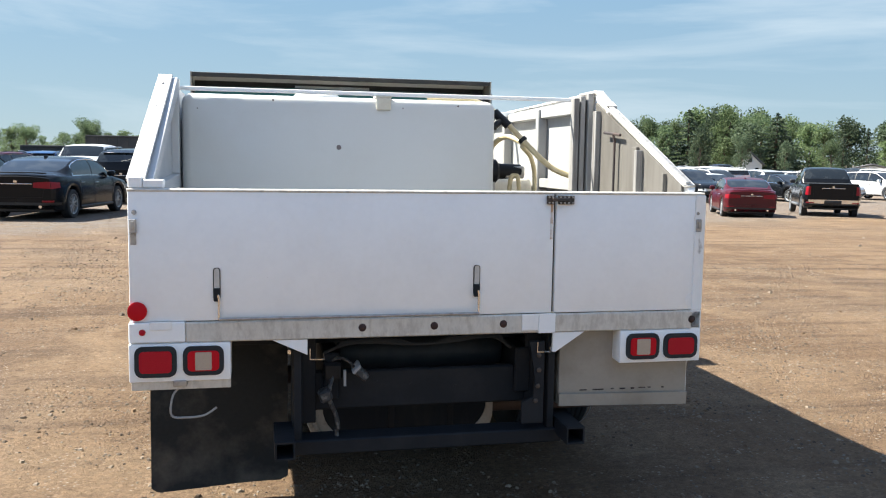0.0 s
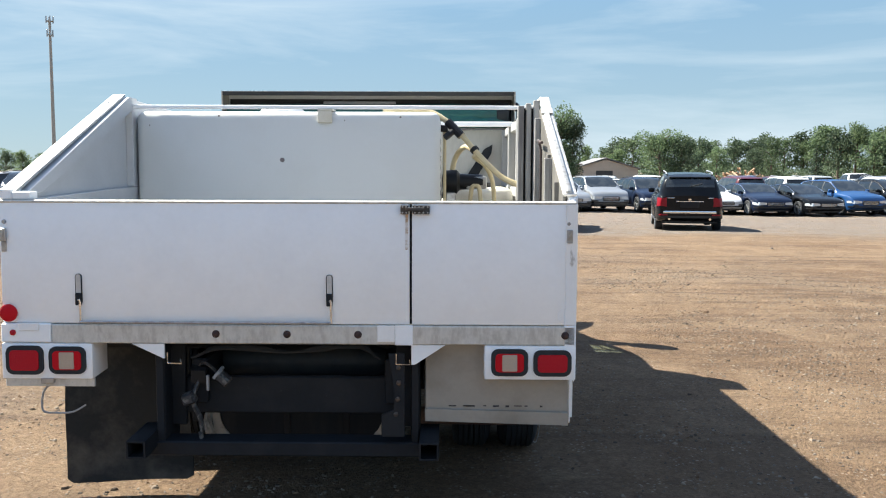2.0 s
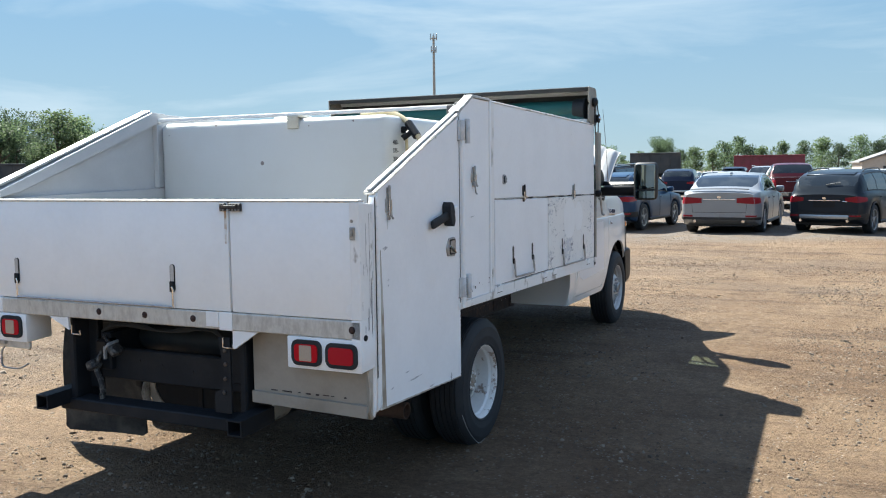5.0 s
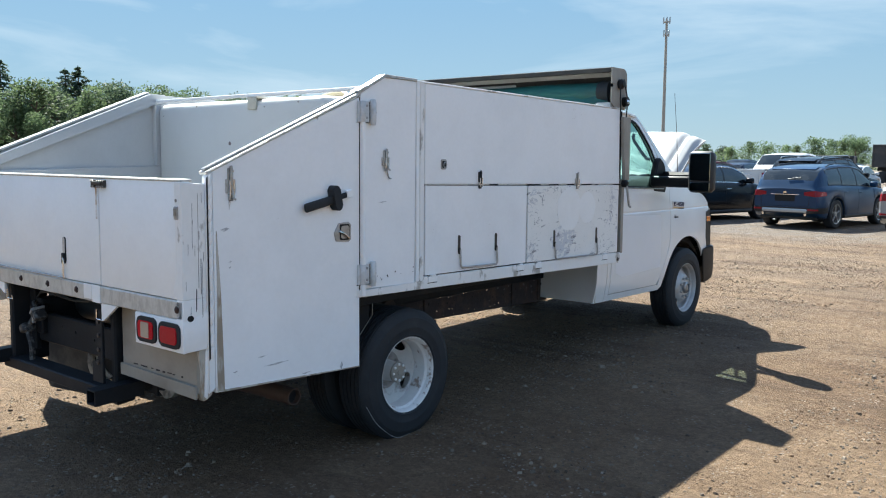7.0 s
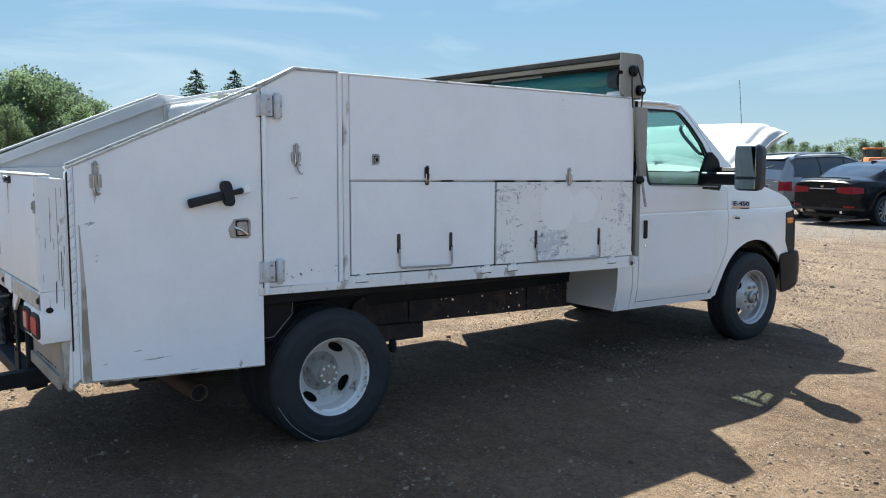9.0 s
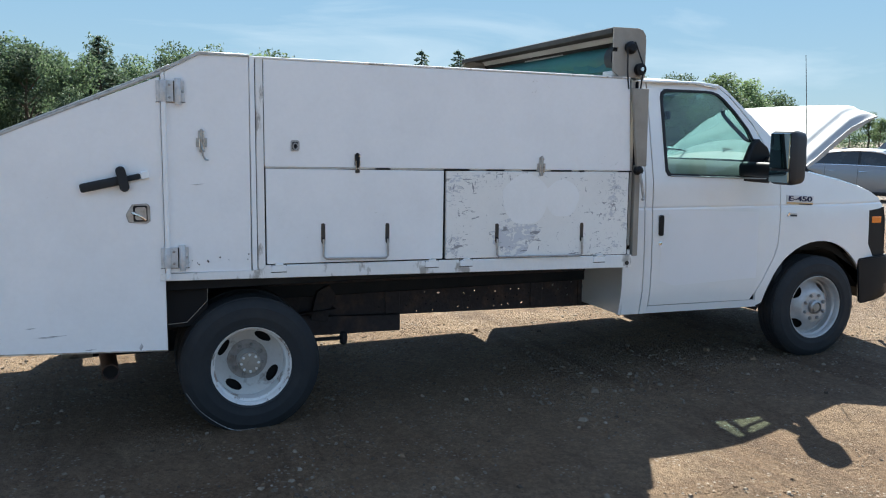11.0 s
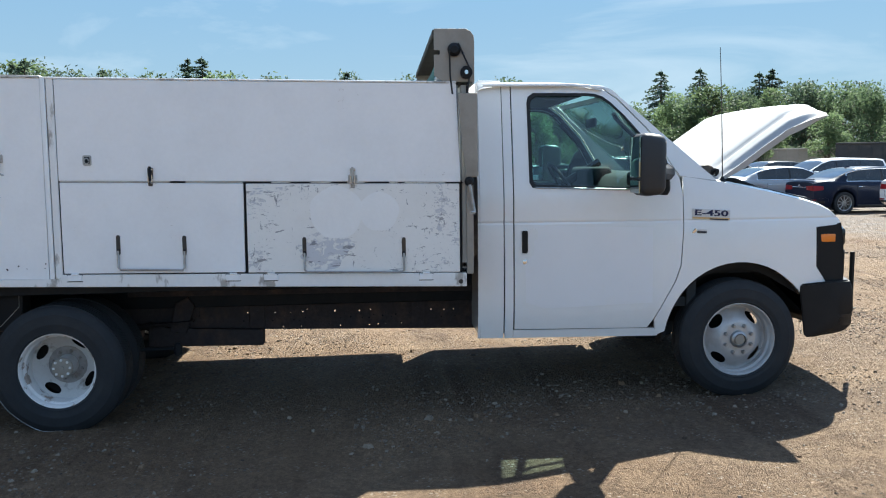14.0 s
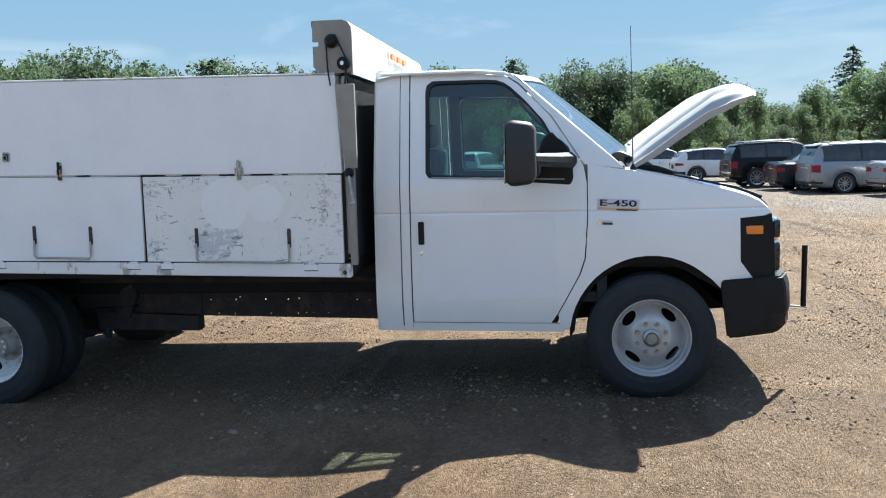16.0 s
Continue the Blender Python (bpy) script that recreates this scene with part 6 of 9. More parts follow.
    T("wheel_well", prism([(4.93, 0.43)] + [p for p in ARCH if p[1] > 0.44] + [(5.86, 0.50)], 0, min(CX + sgn * 0.50, CX + sgn * 0.56), max(CX + sgn * 0.50, CX + sgn * 0.56)), DARK_GAP)

T("roof", sheet([(-0.90, 0)] * 0 + [(CX - 0.905, 3.815), (CX + 0.905, 3.815), (CX + 0.905, 4.56), (CX + 0.86, 4.60), (CX + 0.5, 4.655), (CX, 4.675), (CX - 0.5, 4.655), (CX - 0.86, 4.60), (CX - 0.905, 4.56)], [], lambda u, v: Vector((u, v, 1.952 + 0.075 * (1 - min(1, abs(u - CX) / 0.905) ** 2.6) - 0.05 * max(0, (v - 4.30) / 0.35) ** 2 - 0.03 * max(0, (3.88 - v) / 0.065) ** 2)), 0, frange(-0.85, 0.90, 17), frange(3.83, 4.64, 9)), CAB_WHITE, "white cab roof", 40)
for x in (CX - 0.902, CX + 0.902):
    T("rain_gutter", tube([(x, 3.85, 1.960), (x, 4.40, 1.958), (x - (x - CX) * 0.02, 4.58, 1.944), (x - (x - CX) * 0.03, 4.62, 1.925)], 0.010, 6), CAB_WHITE)
T("cab_back", sheet([(CX - 1.0, 0.44), (CX + 1.0, 0.44), (CX + 1.02, 1.3), (CX + 0.90, 1.97), (CX, 2.02), (CX - 0.90, 1.97), (CX - 1.02, 1.3)], [], lambda u, z: Vector((u, 3.815, z)), 0), CAB_WHITE, "white back wall of the cab")
mb = T("marker_bar", box((CX - 0.42, 3.730, 2.112), (CX + 0.22, 3.775, 2.172), 0.006), HOUSING, "pale bar with three amber marker lamps")
for x in (CX - 0.32, CX - 0.10, CX + 0.12):
    part("marker_lens", prism(round_rect(x, 2.142, 0.13, 0.040, 0.012), 1, 3.775, 3.788, 0.003), AMBER, mb)


def windshield(u, s):
    y = 5.235 + (4.635 - 5.235) * s + 0.24 * (1 - u * u) * (1 - 0.45 * s)
    z = 1.390 + (1.932 - 1.390) * s + 0.02 * (1 - u * u) * s
    hw = 0.985 - 0.115 * s
    return Vector((CX + hw * u, y, z))


def ws_grid(u0, u1, s0, s1, off=0.0, nu=14, ns=6):
    bm = bmesh.new()
    vs = [[bm.verts.new(windshield(u, s) + Vector((0, off * 0.66, off * 0.75))) for u in frange(u0, u1, nu)] for s in frange(s0, s1, ns)]
    for j in range(ns):
        for i in range(nu):
            bm.faces.new((vs[j][i], vs[j][i + 1], vs[j + 1][i + 1], vs[j + 1][i]))
    return bm


ws = T("windscreen", ws_grid(-0.975, 0.975, 0.02, 0.96, -0.004), SCREEN_GLASS, "sloping windscreen")
ws.visible_shadow = False
for a in ((-1.0, -0.968, 0.0, 1.0), (0.968, 1.0, 0.0, 1.0)):
    T("windscreen_pillar", ws_grid(*a, 0.004, 2, 6), CAB_WHITE)
T("windscreen_header", ws_grid(-0.968, 0.968, 0.94, 1.0, 0.004, 12, 1), CAB_WHITE)
T("windscreen_base", ws_grid(-0.97, 0.97, -0.06, 0.045, 0.006, 14, 1), RUBBER)
for u in (-0.35, 0.45):
    T("wiper", tube([windshield(u, 0.03) + Vector((0, 0.02, 0.02)), windshield(u - 0.25, 0.16) + Vector((0, 0.02, 0.02)), windshield(u - 0.5, 0.2) + Vector((0, 0.015, 0.015))], 0.007, 6), PLASTIC, "black wiper arm")

# inside the cab
T("cab_floor", box((CX - 0.93, 3.83, 0.60), (CX + 0.93, 5.10, 0.66), 0.004), INTERIOR, "dark cab floor")
T("fire_wall", box((CX - 0.95, 5.10, 0.55), (CX + 0.95, 5.16, 1.36), 0.004), INTERIOR)
T("headliner", box((CX - 0.83, 3.83, 1.925), (CX + 0.83, 4.56, 1.940), 0.003), INTERIOR)
dash = bmesh.new()
add_prism(dash, [(4.72, 0.98), (5.12, 0.98), (5.20, 1.38), (5.00, 1.435), (4.84, 1.40), (4.75, 1.28)], 0, CX - 0.93, CX + 0.93, 0.02)
T("dashboard", dash, INTERIOR, "grey moulded dashboard")
T("instrument_hood", box((CX - 0.66, 4.70, 1.30), (CX - 0.18, 4.92, 1.46), 0.04, 3), INTERIOR)
sw = bmesh.new()
wm = pose(CX - 0.42, 4.60, 1.33, 35, 0, 0)
add_tube(sw, [wm @ Vector((0.185 * math.cos(a), 0, 0.185 * math.sin(a))) for a in np.linspace(0, 2 * math.pi, 33)], 0.014, 8)
for a in (0.3, 2.84, 4.71):
    add_tube(sw, [wm @ Vector((0.03 * math.cos(a), 0.02, 0.03 * math.sin(a))), wm @ Vector((0.18 * math.cos(a), 0, 0.18 * math.sin(a)))], 0.012, 6)
add_lathe(sw, [(0.05, -0.02), (0.06, 0), (0.05, 0.03)], wm @ pose(0, 0, 0, 0, 0, 90), 14)
add_tube(sw, [wm @ Vector((0, 0.03, 0)), wm @ Vector((0, 0.32, -0.02))], 0.03, 8)
T("steering_wheel", sw, PLASTIC, "black steering wheel")
for x in (CX - 0.45, CX + 0.45):
    bm = box((x - 0.25, 3.98, 0.78), (x + 0.25, 4.50, 0.98), 0.05, 3)
    add_box(bm, (x - 0.25, 3.86, 0.93), (x + 0.25, 4.04, 1.52), 0.05, 3, Matrix.Translation((0, 0, 0)))
    add_box(bm, (x - 0.2, 4.05, 0.66), (x + 0.2, 4.45, 0.80), 0.01)
    st = T("seat", bm, SEAT, "dark vinyl bucket seat", 50)
    part("head_rest", box((x - 0.13, 3.87, 1.53), (x + 0.13, 3.98, 1.70), 0.035, 3), SEAT, st)
T("engine_cover", box((CX - 0.20, 4.40, 0.66), (CX + 0.22, 4.80, 1.06), 0.06, 3), INTERIOR, "grey engine cover between the seats")
T("rear_view_mirror", box((CX - 0.12, 4.70, 1.735), (CX + 0.12, 4.73, 1.80), 0.012, 2), PLASTIC)
for s in (1, -1):
    T("grab_handle", tube(smooth_path([(CX + s * 0.90, 4.86, 1.58), (CX + s * 0.86, 4.84, 1.60), (CX + s * 0.82, 4.70, 1.74), (CX + s * 0.84, 4.66, 1.79)]), 0.014, 8), PLASTIC, "dark grab handle on the pillar")
bm = bmesh.new()
add_tube(bm, smooth_path([(0.82, 3.99, 1.80), (0.86, 4.02, 1.50), (0.90, 4.03, 1.2), (0.90, 4.05, 0.90)]), 0.016, 6)
T("seat_belt", bm, INTERIOR)

# door mirrors
for s in (1, -1):
    x0 = CX + s * 1.375
    bm = box((min(x0, x0 + s * 0.24), 4.620, 1.305), (max(x0, x0 + s * 0.24), 4.775, 1.655), 0.045, 3)
    for v in bm.verts:
        k = (v.co.y - 4.620) / 0.155
        v.co.z -= 0.02 * k * (v.co.z - 1.45) / 0.2
        v.co.x -= s * 0.04 * k * abs((v.co.x - x0) / 0.24)
    mr_ = T("door_mirror", bm, GREY_PLASTIC, "large black towing mirror", 40)
    xa, xb = sorted((x0 + s * 0.03, x0 + s * 0.21))
    part("mirror_glass", box((xa, 4.612, 1.41), (xb, 4.623, 1.63), 0.004), MIRROR, mr_)
    xa, xb = sorted((x0 + s * 0.03, x0 + s * 0.21))
    part("spot_mirror", box((xa, 4.612, 1.325), (xb, 4.623, 1.395), 0.004), MIRROR, mr_)
    arm = bmesh.new()
    add_box(arm, (min(CX + s * 0.98, x0 + s * 0.05), 4.70, 1.345), (max(CX + s * 0.98, x0 + s * 0.05), 4.79, 1.440), 0.030, 3)
    add_tube(arm, [(x0 + s * 0.04, 4.75, 1.445), (CX + s * 1.16, 4.87, 1.435), (CX + s * 1.0, 4.95, 1.43)], 0.034, 8, 0.050)
    part("mirror_arm", arm, PLASTIC, mr_)
    foot = prism([(4.72, 1.300), (4.955, 1.285), (4.972, 1.32), (4.965, 1.45), (4.94, 1.52), (4.905, 1.53), (4.85, 1.60), (4.80, 1.56), (4.74, 1.42)], 0, min(CX + s * 0.955, CX + s * 1.015), max(CX + s * 0.955, CX + s * 1.015), 0.012)
    part("mirror_foot", foot, PLASTIC, mr_)

# nose
T("radiator_support", box((CX - 0.80, 5.80, 0.75), (CX + 0.80, 5.90, 1.17), 0.01), PLASTIC)
T("engine", box((CX - 0.36, 5.18, 0.62), (CX + 0.36, 5.78, 1.22), 0.05, 2), DARK_STEEL, "oily engine under the raised bonnet")
bm = box((CX + 0.40, 5.30, 1.05), (CX + 0.68, 5.60, 1.27), 0.03, 2)
T("air_box", bm, PLASTIC, "black air filter box")
bm = box((CX - 0.72, 5.55, 1.02), (CX - 0.42, 5.80, 1.22), 0.015)
T("battery", bm, PLASTIC)
T("bay_hose", tube(smooth_path([(0.62, 5.34, 1.30), (0.50, 5.50, 1.33), (0.30, 5.62, 1.27), (0.10, 5.76, 1.22)]), 0.03, 8), RUBBER)
T("bay_hose", tube(smooth_path([(0.70, 5.30, 1.36), (0.55, 5.28, 1.42), (0.35, 5.26, 1.40)]), 0.022, 8), RUBBER)
T("cowl_panel", box((CX - 0.93, 5.16, 1.33), (CX + 0.93, 5.34, 1.365), 0.008), PLASTIC, "black cowl panel below the windscreen")
for s in (1, -1):
    T("inner_wing", prism([(5.16, 0.80), (5.90, 0.80), (5.90, 1.20), (5.60, 1.29), (5.16, 1.37)], 0, min(CX + s * 0.86, CX + s * 0.90), max(CX + s * 0.86, CX + s * 0.90)), DARK_GAP)
    T("wing_gutter", tube([(CX + s * 0.92, 5.30, 1.368), (CX + s * 0.91, 5.60, 1.312), (CX + s * 0.85, 5.86, 1.252), (CX + s * 0.77, 6.00, 1.19)], 0.013, 6), PLASTIC)
    # fender crown closes the side sheet towards the bay
    bm = bmesh.new()
    prev = None
    for y, z in ((5.262, 1.373), (5.40, 1.345), (5.60, 1.302), (5.80, 1.250), (5.90, 1.214), (5.968, 1.176), (6.012, 1.132)):
        xo = CX + s * (cab_x(y, z) - CX)
        row = [bm.verts.new((xo, y, z)), bm.verts.new((xo - s * 0.035, y, z + 0.013)), bm.verts.new((CX + s * 0.90 - s * max(0, y - 5.75) * 0.35, y, z + 0.006)), bm.verts.new((CX + s * 0.88 - s * max(0, y - 5.75) * 0.35, y, z - 0.05))]
        if prev:
            for k in range(3):
                bm.faces.new((prev[k], prev[k + 1], row[k + 1], row[k]))
        prev = row
    T("fender_crown", bm, CAB_WHITE, "", 50)
    bm = bmesh.new()
    front = [(5.939, 0.737), (5.876, 0.841), (5.873, 1.083), (5.992, 1.093), (6.022, 1.108), (6.035, 1.0), (6.04, 0.74)]
    xo = CX + s * (0.93 - CX)
    a = [bm.verts.new((CX + s * (cab_x(min(y, 6.0), z) - CX) + s * 0.004, y, z)) for y, z in front]
    b = [bm.verts.new((CX + s * 0.72, y + 0.035 if y > 5.95 else y, z)) for y, z in front]
    bm.faces.new(a)
    bm.faces.new(b[::-1])
    for i in range(len(a)):
        bm.faces.new((a[i], a[(i + 1) % len(a)], b[(i + 1) % len(a)], b[i]))
    hl_ = T("headlamp", bm, PLASTIC, "black headlamp housing with an amber turn signal", 30)
    xsig = CX + s * (cab_x(5.96, 1.03) - CX)
    sig = box((min(xsig, xsig + s * 0.020), 5.879, 0.990), (max(xsig, xsig + s * 0.020), 5.980, 1.040), 0.006, 2)
    part("turn_signal", sig, AMBER, hl_)
    for z0, z1, name_, m_ in ((0.955, 1.070, "side_lamp_cell", CAR_GLASS), (0.765, 0.940, "headlamp_lens", CAR_GLASS)):
        part("chrome_bezel", box((min(CX + s * 0.60, CX + s * 0.885), 6.030, z0 - 0.008), (max(CX + s * 0.60, CX + s * 0.885), 6.066, z1 + 0.008), 0.010, 2), CHROME, hl_)
        part(name_, box((min(CX + s * 0.61, CX + s * 0.891), 6.036, z0 + 0.004), (max(CX + s * 0.61, CX + s * 0.891), 6.078, z1 - 0.004), 0.016, 3), m_, hl_)
T("grille_top", prism([(5.90, 1.13), (5.925, 1.196), (5.96, 1.205), (6.005, 1.186), (6.040, 1.145), (6.052, 1.09), (5.98, 1.08)], 0, CX - 0.76, CX + 0.76, 0.012), PLASTIC, "black moulding above the grille", 50)
T("header_panel", prism([(5.835, 1.190), (5.86, 1.222), (5.915, 1.216), (5.93, 1.192)], 0, CX - 0.74, CX + 0.74, 0.008), CAB_WHITE, "white panel behind the grille moulding", 50)
# crumpled clutter along the open bay
rb = random.Random(41)
for i in range(15):
    y = 5.36 + 0.034 * i + rb.uniform(-0.01, 0.01)
    z = lerp_pts([(5.30, 1.372), (5.60, 1.310), (5.90, 1.205)], y) + rb.uniform(-0.012, 0.016)
    x = CX + rb.uniform(0.70, 0.86)
    clump = bmesh.new()
    bmesh.ops.create_icosphere(clump, subdivisions=2, radius=rb.uniform(0.018, 0.034))
    for v in clump.verts:
        v.co = Vector((v.co.x * 2.2 + x, v.co.y * rb.uniform(1.1, 1.4) + y, v.co.z * 0.8 + z)) + Vector((rb.uniform(-1, 1), rb.uniform(-1, 1), rb.uniform(-1, 1))) * 0.006
    T("bay_fitting", clump, (PLASTIC, LOOM, PLASTIC, DARK_STEEL, STEEL)[i % 5], "", 30)
T("bay_hose", tube(smooth_path([(0.84, 5.34, 1.37), (0.82, 5.44, 1.372), (0.80, 5.55, 1.335), (0.70, 5.66, 1.30)]), 0.017, 8), RUBBER)
T("bay_cable", tube(smooth_path([(0.85, 5.50, 1.325), (0.86, 5.60, 1.322), (0.83, 5.72, 1.285), (0.84, 5.82, 1.252)]), 0.008, 6), TANK_WHITE)
# loose cowl plastic and the wiper's foot at the foot of the screen
for i in range(5):
    fold = smooth_path([(0.60 + 0.07 * i, 5.19 + 0.016 * i, 1.395), (0.66 + 0.06 * i, 5.16 + 0.03 * i, 1.425 + 0.010 * (i % 3)), (0.74 + 0.045 * i, 5.20 + 0.025 * i, 1.435 - 0.012 * (i % 2)), (0.84 + 0.02 * i, 5.24 + 0.012 * i, 1.392)], 5)
    T("cowl_fold", tube(fold, 0.016 + 0.004 * (i % 2), 6, 0.010), (PLASTIC, DARK_STEEL, LOOM, STEEL, PLASTIC)[i], "", 40)
T("hinge_bracket", lathe([(0.066, -0.014), (0.072, 0), (0.066, 0.014), (0.024, 0.018)], pose(CX + 0.86, 5.235, 1.405), 20), DARK_STEEL, "dark round bonnet hinge")
gr = T("grille", box((CX - 0.60, 6.02, 0.78), (CX + 0.60, 6.07, 1.12), 0.02, 2), PLASTIC, "black front grille")
for i in range(4):
    part("grille_bar", box((CX - 0.56, 6.06, 0.82 + 0.075 * i), (CX + 0.56, 6.095, 0.85 + 0.075 * i), 0.008), PLASTIC, gr)
bp_ = []
for x, y0, y1 in ((-1.02, 5.768, 5.99), (-0.97, 5.80, 6.09), (-0.80, 5.95, 6.14), (-0.4, 5.98, 6.17), (0.4, 5.98, 6.17), (0.80, 5.95, 6.14), (0.97, 5.80, 6.09), (1.02, 5.768, 5.99)):
    bp_.append([(x + CX, y0, 0.735), (x + CX, y1 - 0.02, 0.752), (x + CX, y1, 0.70), (x + CX, y1 + 0.006, 0.545), (x + CX, y1 - 0.004, 0.53), (x + CX, y1 - 0.002, 0.47), (x + CX, y1 - 0.045, 0.425), (x + CX, y1 - 0.12 if abs(x) < 0.9 else y0 + 0.07, 0.402), (x + CX, y0 + 0.035, 0.405)])
bm = bmesh.new()
rws = [[bm.verts.new(p) for p in r] for r in bp_]
for p, q in zip(rws, rws[1:]):
    for i in range(len(p)):
        bm.faces.new((p[i], p[(i + 1) % len(p)], q[(i + 1) % len(p)], q[i]))
bm.faces.new(rws[0])
bm.faces.new(rws[-1][::-1])
bmesh.ops.bevel(bm, geom=bm.edges[:], offset=0.01, segments=2, affect="EDGES")
T("front_bumper", bm, mat("grey_black_bumper", (0.008, 0.0095, 0.012), 0.45, spec=0.25, dark=(0.018, 0.019, 0.021), amount=0.4, scale=8, bump=0.04, bump_scale=300), "dark moulded front bumper", 40)
bm = tube([(CX + 0.585, 6.254, 0.515), (CX + 0.585, 6.257, 0.885)], 0.014, 8)
mk = T("marker_stick", bm, PLASTIC, "black marker stick on a steel bracket")
part("bracket", tube([(CX + 0.52, 6.06, 0.518), (CX + 0.585, 6.250, 0.512), (CX + 0.63, 6.262, 0.514)], 0.005, 6), STEEL, mk)

# raised bonnet
def bonnet(u, s):
    """u across (-1..1), s from the hinge to the lip."""
    k = abs(u)
    yc = lerp_pts([(0, 5.27), (0.25, 5.42), (0.5, 5.60), (0.75, 5.80), (0.85, 5.88), (0.93, 5.96), (1, 6.03)], s)
    zc = lerp_pts([(0, 1.435), (0.25, 1.570), (0.5, 1.700), (0.75, 1.838), (0.85, 1.864), (0.93, 1.852), (1, 1.805)], s)
    ye = lerp_pts([(0, 5.275), (0.25, 5.41), (0.5, 5.568), (0.75, 5.723), (0.9, 5.877), (1, 5.970)], s)
    ze = lerp_pts([(0, 1.372), (0.25, 1.462), (0.5, 1.576), (0.75, 1.682), (0.9, 1.744), (1, 1.768)], s)
    # a crease along the crown, a flat shoulder, then the flank
    w = 0.16 * k * k + 0.24 * soft_step((k - 0.76) / 0.10) + 0.22 * soft_step((k - 0.86) / 0.10) + 0.38 * soft_step((k - 0.94) / 0.06)
    dip = 0.012 * math.exp(-((k - 0.85) / 0.02) ** 2) * min(1.0, s * 4)
    return Vector((CX + u * (0.945 - 0.02 * s), yc + (ye - yc) * w + dip * 0.5, zc + (ze - zc) * w - dip))


bm = bmesh.new()
us, ss = [math.copysign(1 - (1 - abs(u)) ** 1.5, u) for u in frange(-1, 1, 96)], frange(0, 1, 24)
vs = [[bm.verts.new(bonnet(u, s)) for u in us] for s in ss]
for j in range(len(ss) - 1):
    for i in range(len(us) - 1):
        bm.faces.new((vs[j][i], vs[j][i + 1], vs[j + 1][i + 1], vs[j + 1][i]))
for i, sgn in ((0, -1), (len(us) - 1, 1)):  # turned-down side flange
    drop = [bm.verts.new(v[i].co + Vector((-0.010 * sgn, 0.016, -0.036 * min(1.0, 0.35 + 2 * s) * min(1.0, (1.02 - s) * 5)))) for v, s in zip(vs, ss)]
    for j in range(len(ss) - 1):
        bm.faces.new((vs[j][i], vs[j + 1][i], drop[j + 1], drop[j]))
bmesh.ops.recalc_face_normals(bm, faces=bm.faces)
bmesh.ops.solidify(bm, geom=bm.faces[:], thickness=0.012)
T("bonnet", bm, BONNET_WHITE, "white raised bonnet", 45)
T("bonnet_hinge", tube([(CX + 0.80, 5.28, 1.33), (CX + 0.80, 5.36, 1.385)], 0.02, 6), DARK_STEEL)
an = T("antenna", tube([(0.985, 5.308, 1.375), (0.96, 5.304, 1.80), (0.925, 5.300, 2.180)], 0.004, 6, 0.002), DARK_STEEL, "thin whip antenna")
part("antenna_base", lathe([(0.022, 0), (0.016, 0.03), (0.006, 0.05)], pose(0.985, 5.308, 1.352, 0, -90, 0), 12), PLASTIC, an)

# badges
BX = cab_x(5.22, 1.18) + 0.001
SILVER = mat("silver_badge_plate", (0.66, 0.67, 0.68), 0.35, 0.2)
bm = prism([(5.100, 1.146), (5.338, 1.134), (5.340, 1.200), (5.102, 1.212)], 0, BX - 0.004, BX + 0.003, 0.002)
badge = T("model_badge", bm, SILVER, "silver model badge with dark blue figures")
part("badge_strip", prism([(5.104, 1.150), (5.334, 1.138), (5.334, 1.150), (5.104, 1.162)], 0, BX + 0.003, BX + 0.0042), GOLD_BADGE, badge)
side_text = Matrix(((0, 0, 1, 0), (1, 0, 0, 0), (0, 1, 0, 0), (0, 0, 0, 1)))
tx = Matrix.Translation((BX + 0.004, 5.219, 1.166)) @ pose(0, 0, 0, -2.9, 0, 0) @ side_text
text_part("E-450", 0.058, tx @ Matrix.Diagonal((1.60, 0.84, 1, 1)), BLUE_BADGE, badge, 0.003)
part("small_lettering", prism([(5.210, 1.1415), (5.325, 1.1355), (5.325, 1.1435), (5.210, 1.1495)], 0, BX + 0.0043, BX + 0.0052), INK, badge)
FX = cab_x(5.14, 1.08)
bm = prism([(5.098, 1.065), (5.118, 1.094), (5.130, 1.078), (5.112, 1.062)], 0, FX - 0.002, FX + 0.005, 0.001)
b2 = T("fuel_badge", bm, CHROME, "small chrome fuel badge")
part("badge_bar", prism([(5.124, 1.078), (5.190, 1.075), (5.190, 1.084), (5.124, 1.090)], 0, FX - 0.002, FX + 0.004, 0.001), SILVER, b2)
part("badge_bar", prism([(5.132, 1.062), (5.190, 1.060), (5.190, 1.072), (5.132, 1.075)], 0, FX - 0.002, FX + 0.004, 0.001), INK, b2)
pt = sheet([(4.09, 0.66), (4.20, 0.62), (4.86, 0.645), (4.86, 1.10), (4.14, 1.12), (4.14, 0.95), (4.085, 0.90)], [], lambda y, z: right_side(y, z) + Vector((0.0016, 0, 0)), 0, frange(4.1, 4.8, 7), ZC)
T("repaint_patch", pt, mat("brighter_white_patch", (0.84, 0.845, 0.86), 0.3, dark=(0.74, 0.74, 0.74), amount=0.2, scale=3, coat=0.3), "brighter rectangular patch where a sign was removed", 30)

settle(truck, cab_place)

